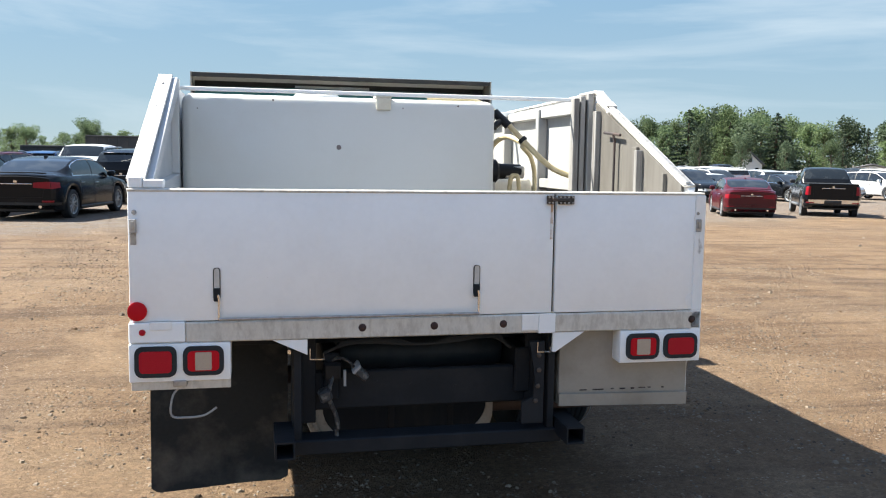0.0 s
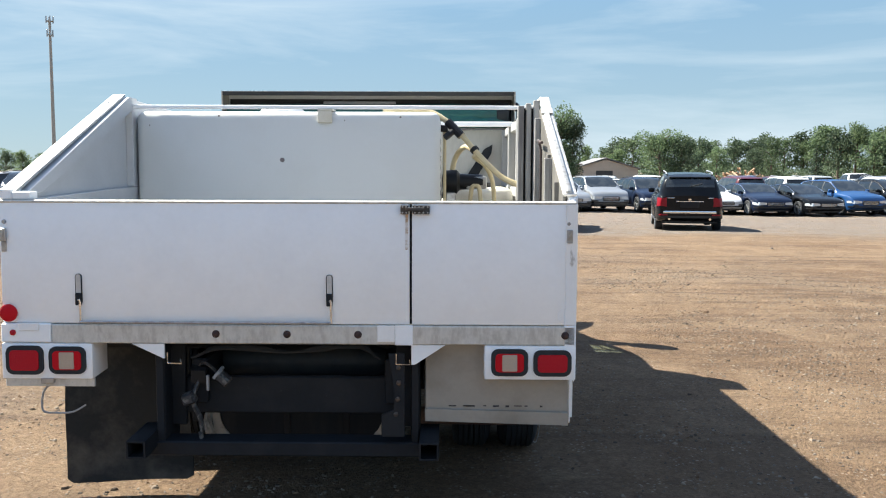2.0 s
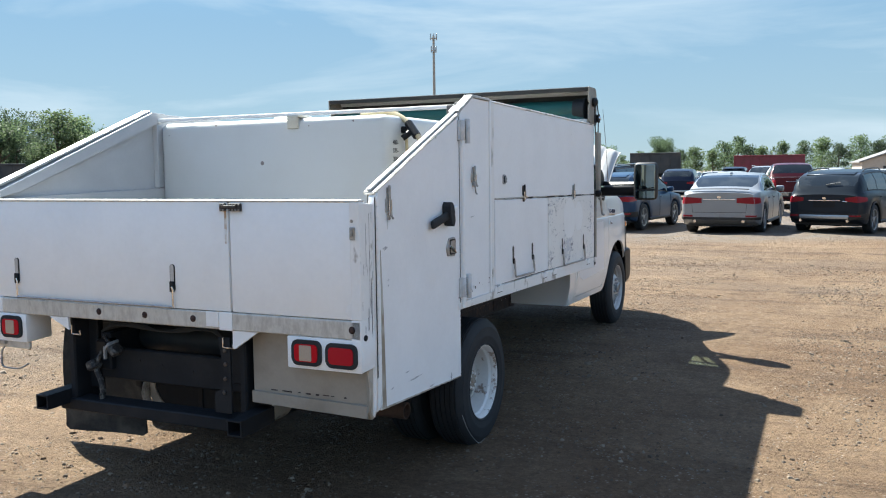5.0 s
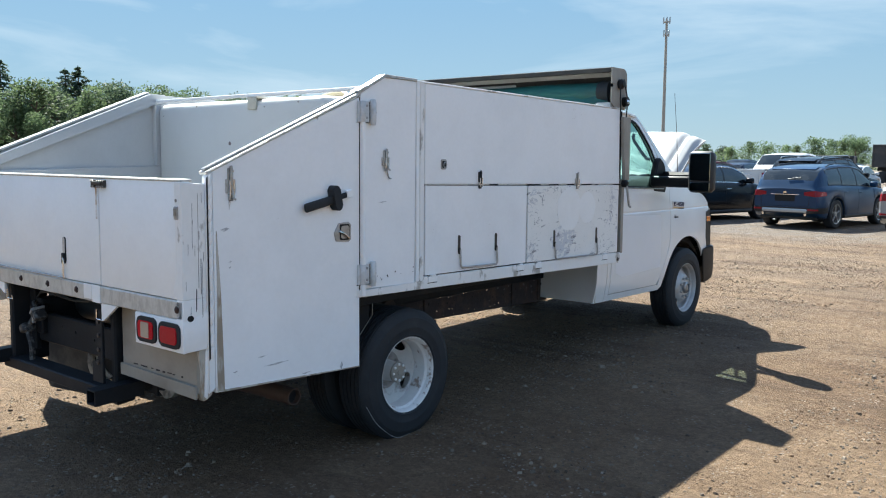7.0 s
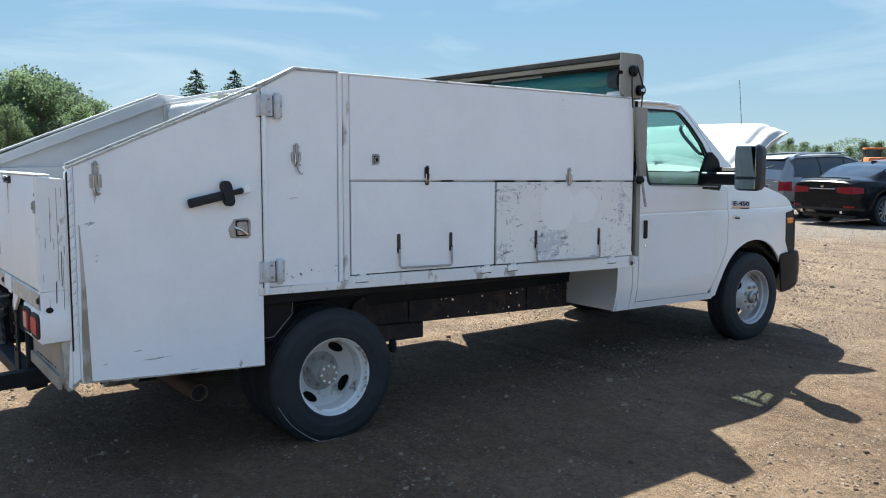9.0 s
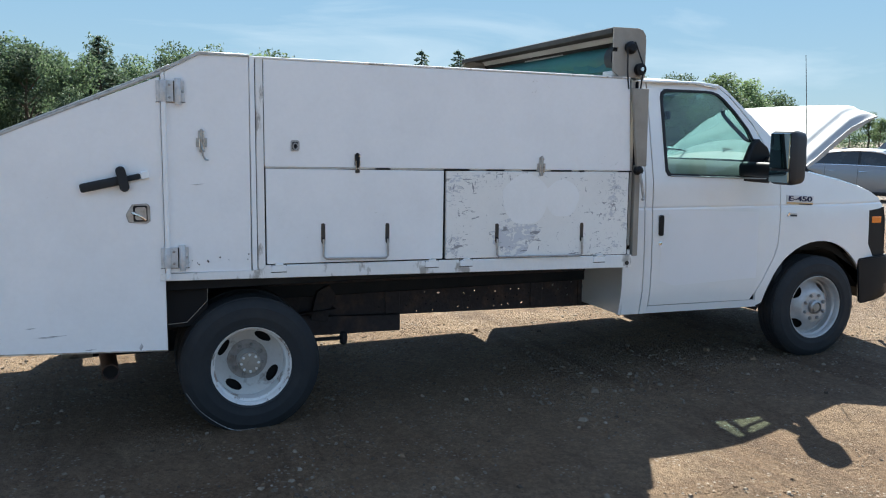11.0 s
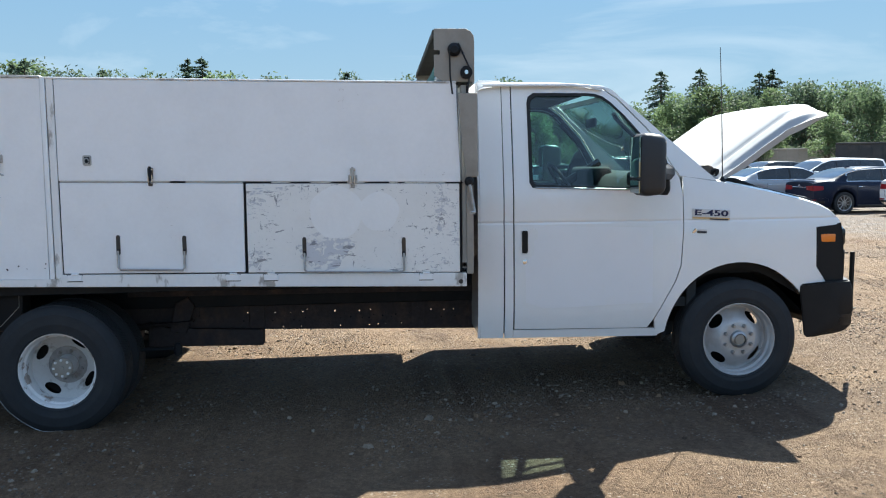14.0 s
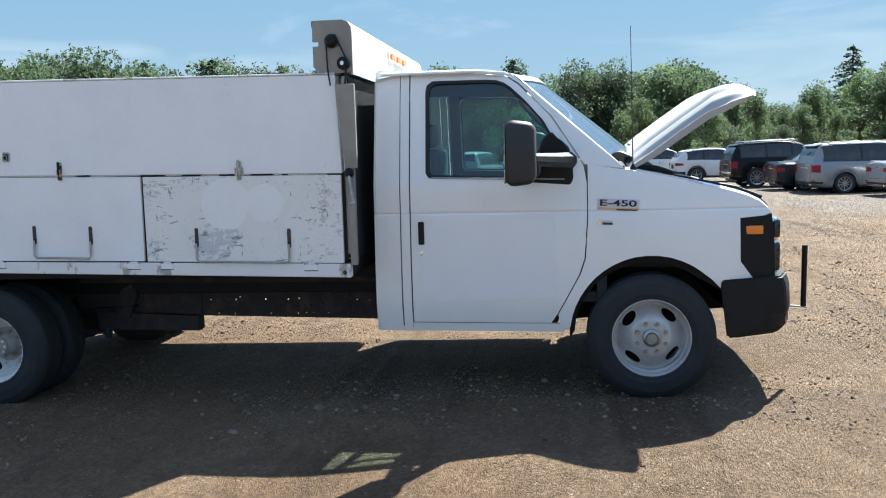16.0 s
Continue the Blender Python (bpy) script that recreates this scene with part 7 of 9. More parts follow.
# ---- load in the bed ----
tank = thing("liquid_tank", "large white plastic tank with a gallon scale in the bed", "tank")
tank.matrix_basis = pose(0, 0, 0)
bm = bmesh.new()
add_box(bm, (-1.105, 1.312, 0.9365), (0.648, 2.28, 1.952), 0.05, 3)
for v in bm.verts:
    if v.co.z > 1.6:
        v.co.z += 0.012 * math.sin((v.co.x + 1.1) * 1.8)
part("tank_shell", bm, TANK_WHITE, tank, angle=50)
part("tank_neck", lathe([(0.14, 0), (0.14, 0.03), (0.12, 0.05), (0.01, 0.055)], pose(-0.35, 1.80, 1.952, 0, -90, 0), 24), TANK_WHITE, tank)
for i in range(9):
    z = 1.772 - 0.096 * i / 1.9
    text_part(f"{400 - 25 * i}-", 0.038, Matrix.Translation((0.6495, 1.42, z)) @ side_text, INK, tank, 0.0006)
bm = box((-0.052, 1.296, 1.885), (0.030, 1.311, 1.955), 0.004)
add_box(bm, (-0.055, 1.298, 1.955), (0.035, 1.42, 1.968), 0.004)
part("lid_bracket", bm, CREAM, tank, "bent beige hold-down bracket")
bm = bmesh.new()
for x, z, r in ((-0.26, 1.672, 0.014), (-0.62, 1.925, 0.006), (0.42, 1.92, 0.006), (-1.02, 1.87, 0.004), (0.10, 1.90, 0.004)):
    add_lathe(bm, [(r, 0), (r * 0.8, 0.002)], pose(x, 1.312, z, 0, 0, -90), 9)
part("scuff_mark", bm, mat("dark_dent", (0.16, 0.13, 0.13), 0.7), tank)
part("sight_tube", tube([(0.672, 1.52, 0.96), (0.672, 1.52, 1.86)], 0.010, 8), HOSE, tank, "yellowed sight tube")
part("tube_fitting", box((0.645, 1.49, 1.845), (0.69, 1.555, 1.885), 0.006), PLASTIC, tank)
part("level_scale", box((0.6485, 1.735, 0.98), (0.6515, 1.765, 1.85), 0), CREAM, tank)

hose = thing("suction_hose", "thick yellowed hose with black fittings looped over the tank", "hose")
part("main_hose", tube(smooth_path([(0.30, 1.62, 1.975), (0.55, 1.56, 1.975), (0.72, 1.50, 1.88), (0.86, 1.42, 1.72), (1.00, 1.36, 1.58), (1.13, 1.33, 1.52)], 8), 0.017, 10), HOSE, hose)
part("loop_hose", tube(smooth_path([(0.86, 1.46, 1.72), (0.80, 1.62, 1.76), (0.74, 1.72, 1.70), (0.72, 1.72, 1.58), (0.78, 1.70, 1.50)], 8), 0.017, 10), HOSE, hose)
part("drop_hose", tube(smooth_path([(0.84, 1.42, 1.70), (0.93, 1.50, 1.62), (0.97, 1.55, 1.45), (0.96, 1.55, 1.0)], 8), 0.014, 10), HOSE, hose)
part("drop_hose", tube(smooth_path([(0.90, 1.62, 1.0), (0.89, 1.62, 1.45), (0.86, 1.62, 1.52), (0.83, 1.62, 1.45), (0.82, 1.64, 0.98)], 8), 0.014, 10), HOSE, hose)
part("tee_fitting", tube([(0.69, 1.51, 1.905), (0.77, 1.47, 1.82)], 0.026, 10), PLASTIC, hose, "black tee fitting")
part("tee_branch", tube([(0.735, 1.49, 1.86), (0.675, 1.46, 1.81)], 0.020, 10), PLASTIC, hose)
part("hose_clip", tube([(0.84, 1.435, 1.745), (0.855, 1.427, 1.728)], 0.027, 10), PLASTIC, hose)

pump = thing("transfer_pump", "black transfer pump on a valve block beside the tank", "pump")
part("pump_head", lathe([(0.03, 0), (0.07, 0.01), (0.075, 0.09), (0.05, 0.11), (0.045, 0.25), (0.02, 0.26)], pose(0.655, 1.66, 1.545), 18), PLASTIC, pump)
part("valve_body", box((0.80, 1.62, 1.50), (0.93, 1.70, 1.58), 0.015, 2), STEEL, pump)
part("pump_stand", box((0.68, 1.62, 0.9365), (0.74, 1.70, 1.48), 0.006), STEEL, pump)
tank2 = thing("chemical_tank", "dirty cream plastic tank behind the pump", "tank")
part("tank_shell", box((0.67, 2.02, 0.9365), (1.12, 2.60, 1.50), 0.05, 3), CREAM, tank2, angle=50)
part("tank_cap", lathe([(0.09, 0), (0.09, 0.03), (0.02, 0.04)], pose(0.90, 2.3, 1.50, 0, -90, 0), 20), PLASTIC, tank2)
tank3 = thing("chemical_tank", "low off-white plastic tank with rounded edges", "tank")
part("tank_shell", box((-0.20, 2.80, 0.9365), (1.08, 3.45, 1.40), 0.08, 4), CREAM, tank3, angle=50)
part("tank_cap", lathe([(0.11, 0), (0.11, 0.03), (0.02, 0.05)], pose(0.60, 3.1, 1.40, 0, -90, 0), 20), PLASTIC, tank3)
funnel = thing("black_strap", "black folded strap hanging on the bulkhead", "strap")
part("strap_band", prism([(1.06, 1.84), (0.99, 1.80), (0.86, 1.60), (0.80, 1.47), (0.85, 1.44), (0.94, 1.58), (1.05, 1.76)], 1, 3.662, 3.690, 0.004), FRAME_BLACK, funnel)


def load_place(x, y, z):
    return Vector((-1.205 + (x + 1.21) * 0.981, y + 0.004, z - 0.028 * (z - 0.93) / 1.0))


for o in (tank, hose, pump, tank2, tank3, funnel):
    settle(o, load_place)

# ---- parked cars ----
def paint(name, c, metal=0.1, rough=0.3):
    deep = max(c) < 0.05
    return mat(name, c, rough, metal, dark=tuple(v * 0.85 + 0.003 for v in c), amount=0.35, scale=2.5, coat=0.08 if deep else 0.18, spec=0.16 if deep else 0.3, fine=0.03)


CAR_RED = mat("red_tail_lens", (0.22, 0.004, 0.011), 0.35, spec=0.3)
PAINT = {
    "black": paint("black_car_paint", (0.006, 0.007, 0.009), 0.0, 0.2), "navy": paint("navy_car_paint", (0.008, 0.014, 0.034)), "blue": paint("blue_car_paint", (0.014, 0.055, 0.16)),
    "teal": paint("dark_blue_car_paint", (0.008, 0.034, 0.085)), "grey": paint("grey_car_paint", (0.015, 0.021, 0.029)), "silver": paint("silver_car_paint", (0.27, 0.28, 0.295), 0.4),
    "white": paint("white_car_paint", (0.62, 0.625, 0.63), 0.0), "red": paint("dark_red_car_paint", (0.065, 0.003, 0.008)), "pale": paint("pale_silver_car_paint", (0.38, 0.39, 0.40), 0.3), "orange": paint("orange_car_paint", (0.55, 0.13, 0.015), 0.0),
}
WORDS = {"black": "black", "navy": "navy blue", "blue": "bright blue", "teal": "dark blue", "grey": "dark grey", "silver": "silver", "white": "white", "red": "dark red", "pale": "pale silver", "orange": "bright orange"}
TRIM = mat("dark_car_trim", (0.009, 0.009, 0.010), 0.5, fine=0.1)
ALLOY = mat("alloy_wheel", (0.40, 0.41, 0.42), 0.35, 0.7)
HEAD = mat("headlamp_lens", (0.55, 0.57, 0.58), 0.08, 0.2, coat=0.8)

KINDS = {
    # length, width, wheelbase, tyre radius, ground clearance; the middle line of the top and the shoulder line along y (front is +);
    # screen (foot, head), rear window (head, foot), side glass from-to, pillars between the doors
    "sedan": dict(L=4.92, W=1.86, wb=2.95, r=0.345, clear=0.20,
                  top=[(-2.46, 0.98), (-2.41, 1.06), (-2.25, 1.09), (-1.82, 1.105), (-1.20, 1.36), (-0.85, 1.44), (-0.3, 1.475), (0.15, 1.46), (0.42, 1.41), (1.20, 1.03), (1.36, 0.985), (1.9, 0.90), (2.25, 0.80), (2.40, 0.70), (2.46, 0.58)],
                  belt=[(-2.46, 0.93), (-2.2, 1.00), (-1.5, 0.99), (0, 0.96), (1.2, 0.93), (2.0, 0.82), (2.35, 0.68), (2.46, 0.52)],
                  scr=(1.16, 0.36), rear=(-0.98, -1.74), dlo=(-1.36, 0.96), pil=(-0.18,)),
    "suv": dict(L=4.66, W=1.90, wb=2.72, r=0.375, clear=0.25,
                top=[(-2.33, 0.98), (-2.29, 1.12), (-2.14, 1.34), (-1.95, 1.52), (-1.65, 1.60), (-0.9, 1.655), (-0.1, 1.66), (0.30, 1.60), (1.12, 1.12), (1.3, 1.08), (1.8, 1.01), (2.15, 0.90), (2.28, 0.78), (2.33, 0.62)],
                belt=[(-2.33, 0.95), (-2.2, 1.07), (-1.5, 1.09), (0, 1.04), (1.1, 1.02), (1.9, 0.93), (2.2, 0.80), (2.33, 0.58)],
                scr=(1.08, 0.24), rear=(-1.72, -2.20), dlo=(-1.78, 0.86), pil=(-1.00, -0.08)),
    "wagon": dict(L=4.74, W=1.93, wb=2.85, r=0.385, clear=0.26,
                  top=[(-2.37, 1.00), (-2.345, 1.14), (-2.25, 1.42), (-2.14, 1.60), (-1.9, 1.70), (-0.6, 1.765), (0.0, 1.75), (0.32, 1.68), (1.05, 1.18), (1.25, 1.13), (1.8, 1.06), (2.2, 0.96), (2.33, 0.82), (2.37, 0.64)],
                  belt=[(-2.37, 0.97), (-2.25, 1.09), (0, 1.08), (1.1, 1.07), (1.9, 0.99), (2.25, 0.84), (2.37, 0.60)],
                  scr=(1.00, 0.26), rear=(-1.98, -2.28), dlo=(-2.02, 0.80), pil=(-1.06, -0.10)),
    "van": dict(L=5.12, W=1.98, wb=3.05, r=0.345, clear=0.20,
                top=[(-2.56, 1.00), (-2.53, 1.14), (-2.44, 1.46), (-2.33, 1.66), (-2.1, 1.73), (-0.5, 1.77), (0.5, 1.73), (0.95, 1.61), (1.90, 1.12), (2.1, 1.02), (2.4, 0.88), (2.52, 0.74), (2.56, 0.62)],
                belt=[(-2.56, 0.97), (-2.3, 1.06), (0, 1.03), (1.8, 1.02), (2.3, 0.86), (2.56, 0.58)],
                scr=(1.84, 0.86), rear=(-2.22, -2.48), dlo=(-2.22, 1.58), pil=(-0.95, 0.28)),
    "pickup": dict(L=5.86, W=2.02, wb=3.65, r=0.41, clear=0.36,
                   top=[(-2.93, 1.27), (-2.90, 1.30), (-1.0, 1.30), (-0.94, 1.36), (-0.80, 1.78), (-0.62, 1.88), (0, 1.93), (0.5, 1.87), (1.25, 1.30), (1.45, 1.25), (2.3, 1.18), (2.7, 1.08), (2.88, 0.92), (2.93, 0.80)],
                   belt=[(-2.93, 1.25), (0, 1.25), (1.3, 1.23), (2.3, 1.12), (2.75, 1.00), (2.93, 0.76)],
                   scr=(1.20, 0.46), rear=(-0.66, -0.90), dlo=(-0.70, 0.98), pil=(0.02,)),
}


def eased(table, y, r=0.07):
    """The piecewise line with its corners rounded off."""
    return sum(lerp_pts(table, y + r * d) for d in (-1, -0.5, 0, 0.5, 1)) / 5


def car_section(k, y):
    """Half a cross-section, from the middle of the underside to the middle of the roof: 8 points up to the shoulder, 7 above it."""
    L, W, r = k["L"], k["W"], k["r"]
    e = max(0.0, (abs(y) - (L / 2 - 0.5)) / 0.5)
    w = W / 2 * (1 - 0.13 * e ** 2.4)
    zt = eased(k["top"], y, 0.05)
    bl = min(eased(k["belt"], y), zt - 0.015)
    zb = k["clear"] + 0.15 * e ** 2
    ra = r + 0.06
    for s in (-1, 1):
        d = abs(y - s * k["wb"] / 2)
        if d < ra:
            zb = max(zb, min(bl - 0.10, r + math.sqrt(ra * ra - d * d)))
    h, g = bl - zb, zt - bl
    low = [(0, zb), (0.86 * w, zb), (0.955 * w, zb + 0.03 * h), (0.985 * w, zb + 0.15 * h), (1.0 * w, zb + 0.42 * h), (1.0 * w, zb + 0.62 * h), (0.982 * w, zb + 0.86 * h), (0.952 * w, bl)]
    k_ = soft_step((g - 0.05) / 0.22)
    wt = 0.93 * w - 0.30 * g
    cabin = [(0.935 * w, bl + 0.035 * g), (0.93 * w - 0.01, bl + 0.09 * g), (0.55 * (0.93 * w) + 0.45 * wt + 0.012, bl + 0.50 * g), (wt, zt - 0.14 * g), (wt - 0.045, zt - 0.05 * g), (wt * 0.60, zt - 0.010), (0, zt)]
    deck = [(0.952 * w * math.cos(f * math.pi / 2), bl + g * math.sin(f * math.pi / 2)) for f in (0.06, 0.12, 0.26, 0.42, 0.58, 0.76, 1.0)]
    return low + [(a + (c - a) * k_, b + (d - b) * k_) for (a, b), (c, d) in zip(deck, cabin)]


def car_side(k, y, z):
    """Half width of the body at a height below the shoulder."""
    sec = car_section(k, y)[1:8]
    return lerp_pts(sorted((b, a) for a, b in sec), z)


def car_stations(k):
    L, r = k["L"], k["r"]
    ys = set(round(v, 3) for v in frange(-L / 2, L / 2, 40))
    ys |= {round(s * k["wb"] / 2 + (r + 0.06) * math.sin(a), 3) for s in (-1, 1) for a in np.linspace(-math.pi / 2, math.pi / 2, 11)}
    ys |= {round(s * (L / 2 - d), 3) for s in (-1, 1) for d in (0.02, 0.06, 0.13, 0.22, 0.32)}
    marks = [*k["scr"], *k["rear"], *k["dlo"]] + [p + d for p in k["pil"] for d in (-0.035, 0.035)]
    for m in marks:
        ys = {y for y in ys if abs(y - m) > 0.045}
    return sorted(ys | {round(m, 3) for m in marks})


def car_shell(k):
    """The whole outer skin as quads, sorted into body, roof, pillars and glass."""
    ys = car_stations(k)
    rows_ = []
    for y in ys:
        half = car_section(k, y)
        rows_.append([(x, y, z) for x, z in half] + [(-x, y, z) for x, z in half[-2:0:-1]])
    n = len(rows_[0])
    out = {"body": [], "roof": [], "windscreen": [], "rear_window": [], "door_pillar": [], "side": []}
    for i in range(len(ys) - 1):
        mid = (ys[i] + ys[i + 1]) / 2
        for j in range(n):
            q = (rows_[i][j], rows_[i][(j + 1) % n], rows_[i + 1][(j + 1) % n], rows_[i + 1][j])
            jj = j if j < 14 else 27 - j
            tag = "body" if jj < 8 else "roof"
            if jj in (9, 10) and k["dlo"][0] < mid < k["dlo"][1]:
                near = [p for p in k["pil"] if abs(mid - p) < 0.034]
                tag = "door_pillar" if near else "side"
            elif jj >= 12:
                if k["scr"][1] < mid < k["scr"][0]:
                    tag = "windscreen"
                elif k["rear"][1] < mid < k["rear"][0]:
                    tag = "rear_window"
            out[tag].append((mid, q))
    out["caps"] = [rows_[0], rows_[-1]]
    return out


def quads(qs, caps=()):
    bm = bmesh.new()
    for q in qs:
        bm.faces.new([bm.verts.new(p) for p in q])
    for c in caps:
        bm.faces.new([bm.verts.new(p) for p in c])
    bmesh.ops.remove_doubles(bm, verts=bm.verts, dist=0.0008)
    return bm


def car_wrap(k, end, s, x_in, depth, z0, z1, lift=0.006, pinch=0.0):
    """A skin that lies on the car's end and bends round its corner: for lamps, bumpers and trims. end: -1 rear, 1 front."""
    ye = end * k["L"] / 2
    bm = bmesh.new()
    grid = []
    for f in frange(0, 1, 4):
        z = z0 + (z1 - z0) * f
        xe = car_side(k, ye, z)
        row = [(s * (x_in + (xe - x_in) * t), ye + end * lift, z + pinch * (1 - t) * (0.5 - f)) for t in (0, 0.35, 0.7, 0.96)]
        row += [(s * (car_side(k, ye - end * d, z) + lift), ye - end * d, z + pinch * d / depth * (0.5 - f)) for d in (0.012, 0.05, 0.05 + (depth - 0.05) * 0.4, 0.05 + (depth - 0.05) * 0.75, depth)]
        grid.append([bm.verts.new(p) for p in row])
    for p, q in zip(grid, grid[1:]):
        for i in range(len(p) - 1):
            bm.faces.new((p[i], p[i + 1], q[i + 1], q[i]))
    r = bmesh.ops.extrude_face_region(bm, geom=bm.faces[:])
    for v in [g for g in r["geom"] if isinstance(g, bmesh.types.BMVert)]:
        v.co.x -= s * lift * 2
        v.co.y -= end * lift * 2
    return bm


def car_wheel_parts(parent, r, spokes):
    part("tyre", lathe([(r * 0.68, -0.10), (r * 0.90, -0.112), (r * 0.985, -0.095), (r, -0.06), (r, 0.06), (r * 0.985, 0.095), (r * 0.90, 0.112), (r * 0.68, 0.10)], n=24, closed=True), RUBBER, parent)
    bm = lathe([(r * 0.71, 0.090), (r * 0.70, 0.106), (r * 0.645, 0.096), (r * 0.63, 0.02), (r * 0.66, -0.09), (r * 0.70, -0.09)], n=22, closed=True)
    for i in range(spokes):
        a = 360 * i / spokes
        add_box(bm, (0.060, -r * 0.042, r * 0.10), (0.086, r * 0.042, r * 0.67), 0.007, 1, pose(0, 0, 0, a, 0, 0))
    add_lathe(bm, [(r * 0.18, 0.045), (r * 0.16, 0.090), (r * 0.05, 0.096)], n=16)
    part("rim", bm, ALLOY, parent)
    part("brake_disc", lathe([(r * 0.60, 0.0), (r * 0.60, 0.02), (r * 0.1, 0.02)], n=20), DARK_STEEL, parent)


proto = {}


def build_car(kind, colour):
    k = KINDS[kind]
    c = new("car")
    c.empty_display_size = 0.3
    L, W, cl = k["L"], k["W"], k["clear"]
    sh = car_shell(k)
    tall = kind != "sedan"
    part("body", quads([q for _, q in sh["body"]], sh["caps"]), PAINT[colour], c, angle=50)
    part("roof", quads([q for _, q in sh["roof"]]), PAINT[colour], c, angle=50)
    part("windscreen", quads([q for _, q in sh["windscreen"]]), CAR_GLASS, c, angle=60)
    part("rear_window", quads([q for _, q in sh["rear_window"]]), CAR_GLASS, c, angle=60)
    edges = [k["dlo"][0], *k["pil"], k["dlo"][1]]
    for sd in (-1, 1):
        for a, b in zip(edges, edges[1:]):
            part("side_window", quads([q for m, q in sh["side"] if a < m < b and q[0][0] * sd > 0]), CAR_GLASS, c, angle=60)
        for p in k["pil"]:
            part("door_pillar", quads([q for m, q in sh["door_pillar"] if abs(m - p) < 0.04 and q[0][0] * sd > 0]), TRIM, c)
        ys_ = frange(k["dlo"][0] - 0.02, k["dlo"][1] + 0.03, 16)
        line = [Vector((sd * (car_section(k, y)[9][0] + 0.003), y, car_section(k, y)[9][1] - 0.004)) for y in ys_]
        over = [Vector((sd * (car_section(k, y)[11][0] + 0.003), y, car_section(k, y)[11][1])) for y in ys_[::-1]]
        part("window_trim", tube(line + over + line[:1], 0.015, 5), CHROME if kind in ("sedan", "pickup") else TRIM, c)
    part("underbody", box((-W * 0.41, -L / 2 + 0.22, cl - 0.02), (W * 0.41, L / 2 - 0.22, cl + 0.36), 0.02), TRIM, c)
    zb = eased(k["belt"], -L / 2 + 0.02)
    zf = eased(k["belt"], L / 2 - 0.10)
    for s in (-1, 1):
        if kind == "sedan":
            lamp = car_wrap(k, -1, s, W * 0.22, 0.26, zb - 0.21, zb - 0.045, 0.007, 0.05)
        elif kind == "pickup":
            lamp = car_wrap(k, -1, s, W * 0.395, 0.14, zb - 0.36, zb - 0.04, 0.008)
        elif kind == "suv":
            lamp = car_wrap(k, -1, s, W * 0.27, 0.34, zb - 0.155, zb + 0.0, 0.007, 0.07)
        else:
            lamp = car_wrap(k, -1, s, W * 0.345, 0.22, zb - 0.24, zb - 0.01, 0.007, -0.04)
        part("tail_light", lamp, CAR_RED, c, angle=50)
        part("headlight", car_wrap(k, 1, s, W * 0.24, 0.42, zf - 0.16, zf - 0.02, 0.006, 0.05), HEAD, c, angle=50)
        part("rear_bumper", car_wrap(k, -1, s, 0.0, 0.42, cl + 0.165, cl + (0.30 if kind != "pickup" else 0.36), 0.012), CHROME if kind == "pickup" else TRIM if kind == "suv" else PAINT[colour], c, angle=50)
        part("rear_valance", car_wrap(k, -1, s, 0.0, 0.30, cl + 0.152, cl + 0.215, 0.016), TRIM, c, angle=50)
        part("rear_reflector", car_wrap(k, -1, s, W * 0.33, 0.06, cl + 0.225, cl + 0.265, 0.019), CAR_RED, c)
        part("front_bumper", car_wrap(k, 1, s, 0.0, 0.34, cl + 0.155, cl + 0.215, 0.012), TRIM, c, angle=50)
        part("fog_lamp", car_wrap(k, 1, s, W * 0.33, 0.06, cl + 0.225, cl + 0.285, 0.008), TRIM, c)
        ym = k["scr"][0] - 0.36
        xm = car_section(k, ym)[8][0]
        zm = eased(k["belt"], ym)
        part("wing_mirror", box((min(s * xm, s * (xm + 0.20)), ym - 0.06, zm + 0.02), (max(s * xm, s * (xm + 0.20)), ym + 0.09, zm + 0.17), 0.045, 3), PAINT[colour] if kind != "pickup" else TRIM, c)
        first = k["dlo"][1] + 0.05
        cuts = [first] + [p for p in k["pil"]][::-1] + ([k["dlo"][0] + 0.30] if kind == "sedan" else [])
        for y in cuts:
            zs = frange(cl + 0.12, eased(k["belt"], y) - 0.03, 8)
            part("door_seam", tube([(s * (car_side(k, y, z) + 0.0005), y, z) for z in zs], 0.0045, 4), DARK_GAP, c)
        for y in cuts[1:3]:
            xs, z = car_side(k, y + 0.10, eased(k["belt"], y) - 0.13), eased(k["belt"], y) - 0.13
            part("door_handle", tube([(s * xs, y + 0.05, z), (s * (xs + 0.022), y + 0.08, z), (s * (xs + 0.022), y + 0.20, z), (s * xs, y + 0.23, z)], 0.012, 6), PAINT[colour] if kind != "sedan" else CHROME, c)
        zs_ = cl + 0.05
        part("side_skirt", tube([(s * (W / 2 - 0.035), -k["wb"] / 2 + k["r"] + 0.09, zs_), (s * (W / 2 - 0.03), 0, zs_), (s * (W / 2 - 0.035), k["wb"] / 2 - k["r"] - 0.09, zs_)], 0.045, 8), TRIM, c)
        if tall and kind != "pickup":
            part("arch_trim", tube([(s * (W / 2 - 0.004), -k["wb"] / 2 + (k["r"] + 0.062) * math.cos(a), k["r"] + (k["r"] + 0.062) * math.sin(a)) for a in np.linspace(0, math.pi, 15)], 0.017, 5), TRIM if kind == "suv" else PAINT[colour], c)
        if kind != "pickup":
            part("exhaust_tip", tube([(s * W * 0.30, -L / 2 - 0.02, cl + 0.12), (s * W * 0.30, -L / 2 + 0.2, cl + 0.12)], 0.036, 10), CHROME, c)
    yb = -L / 2
    pz = {"sedan": 0.68, "suv": 0.78, "wagon": 0.80, "van": 0.74, "pickup": 0.66}[kind]
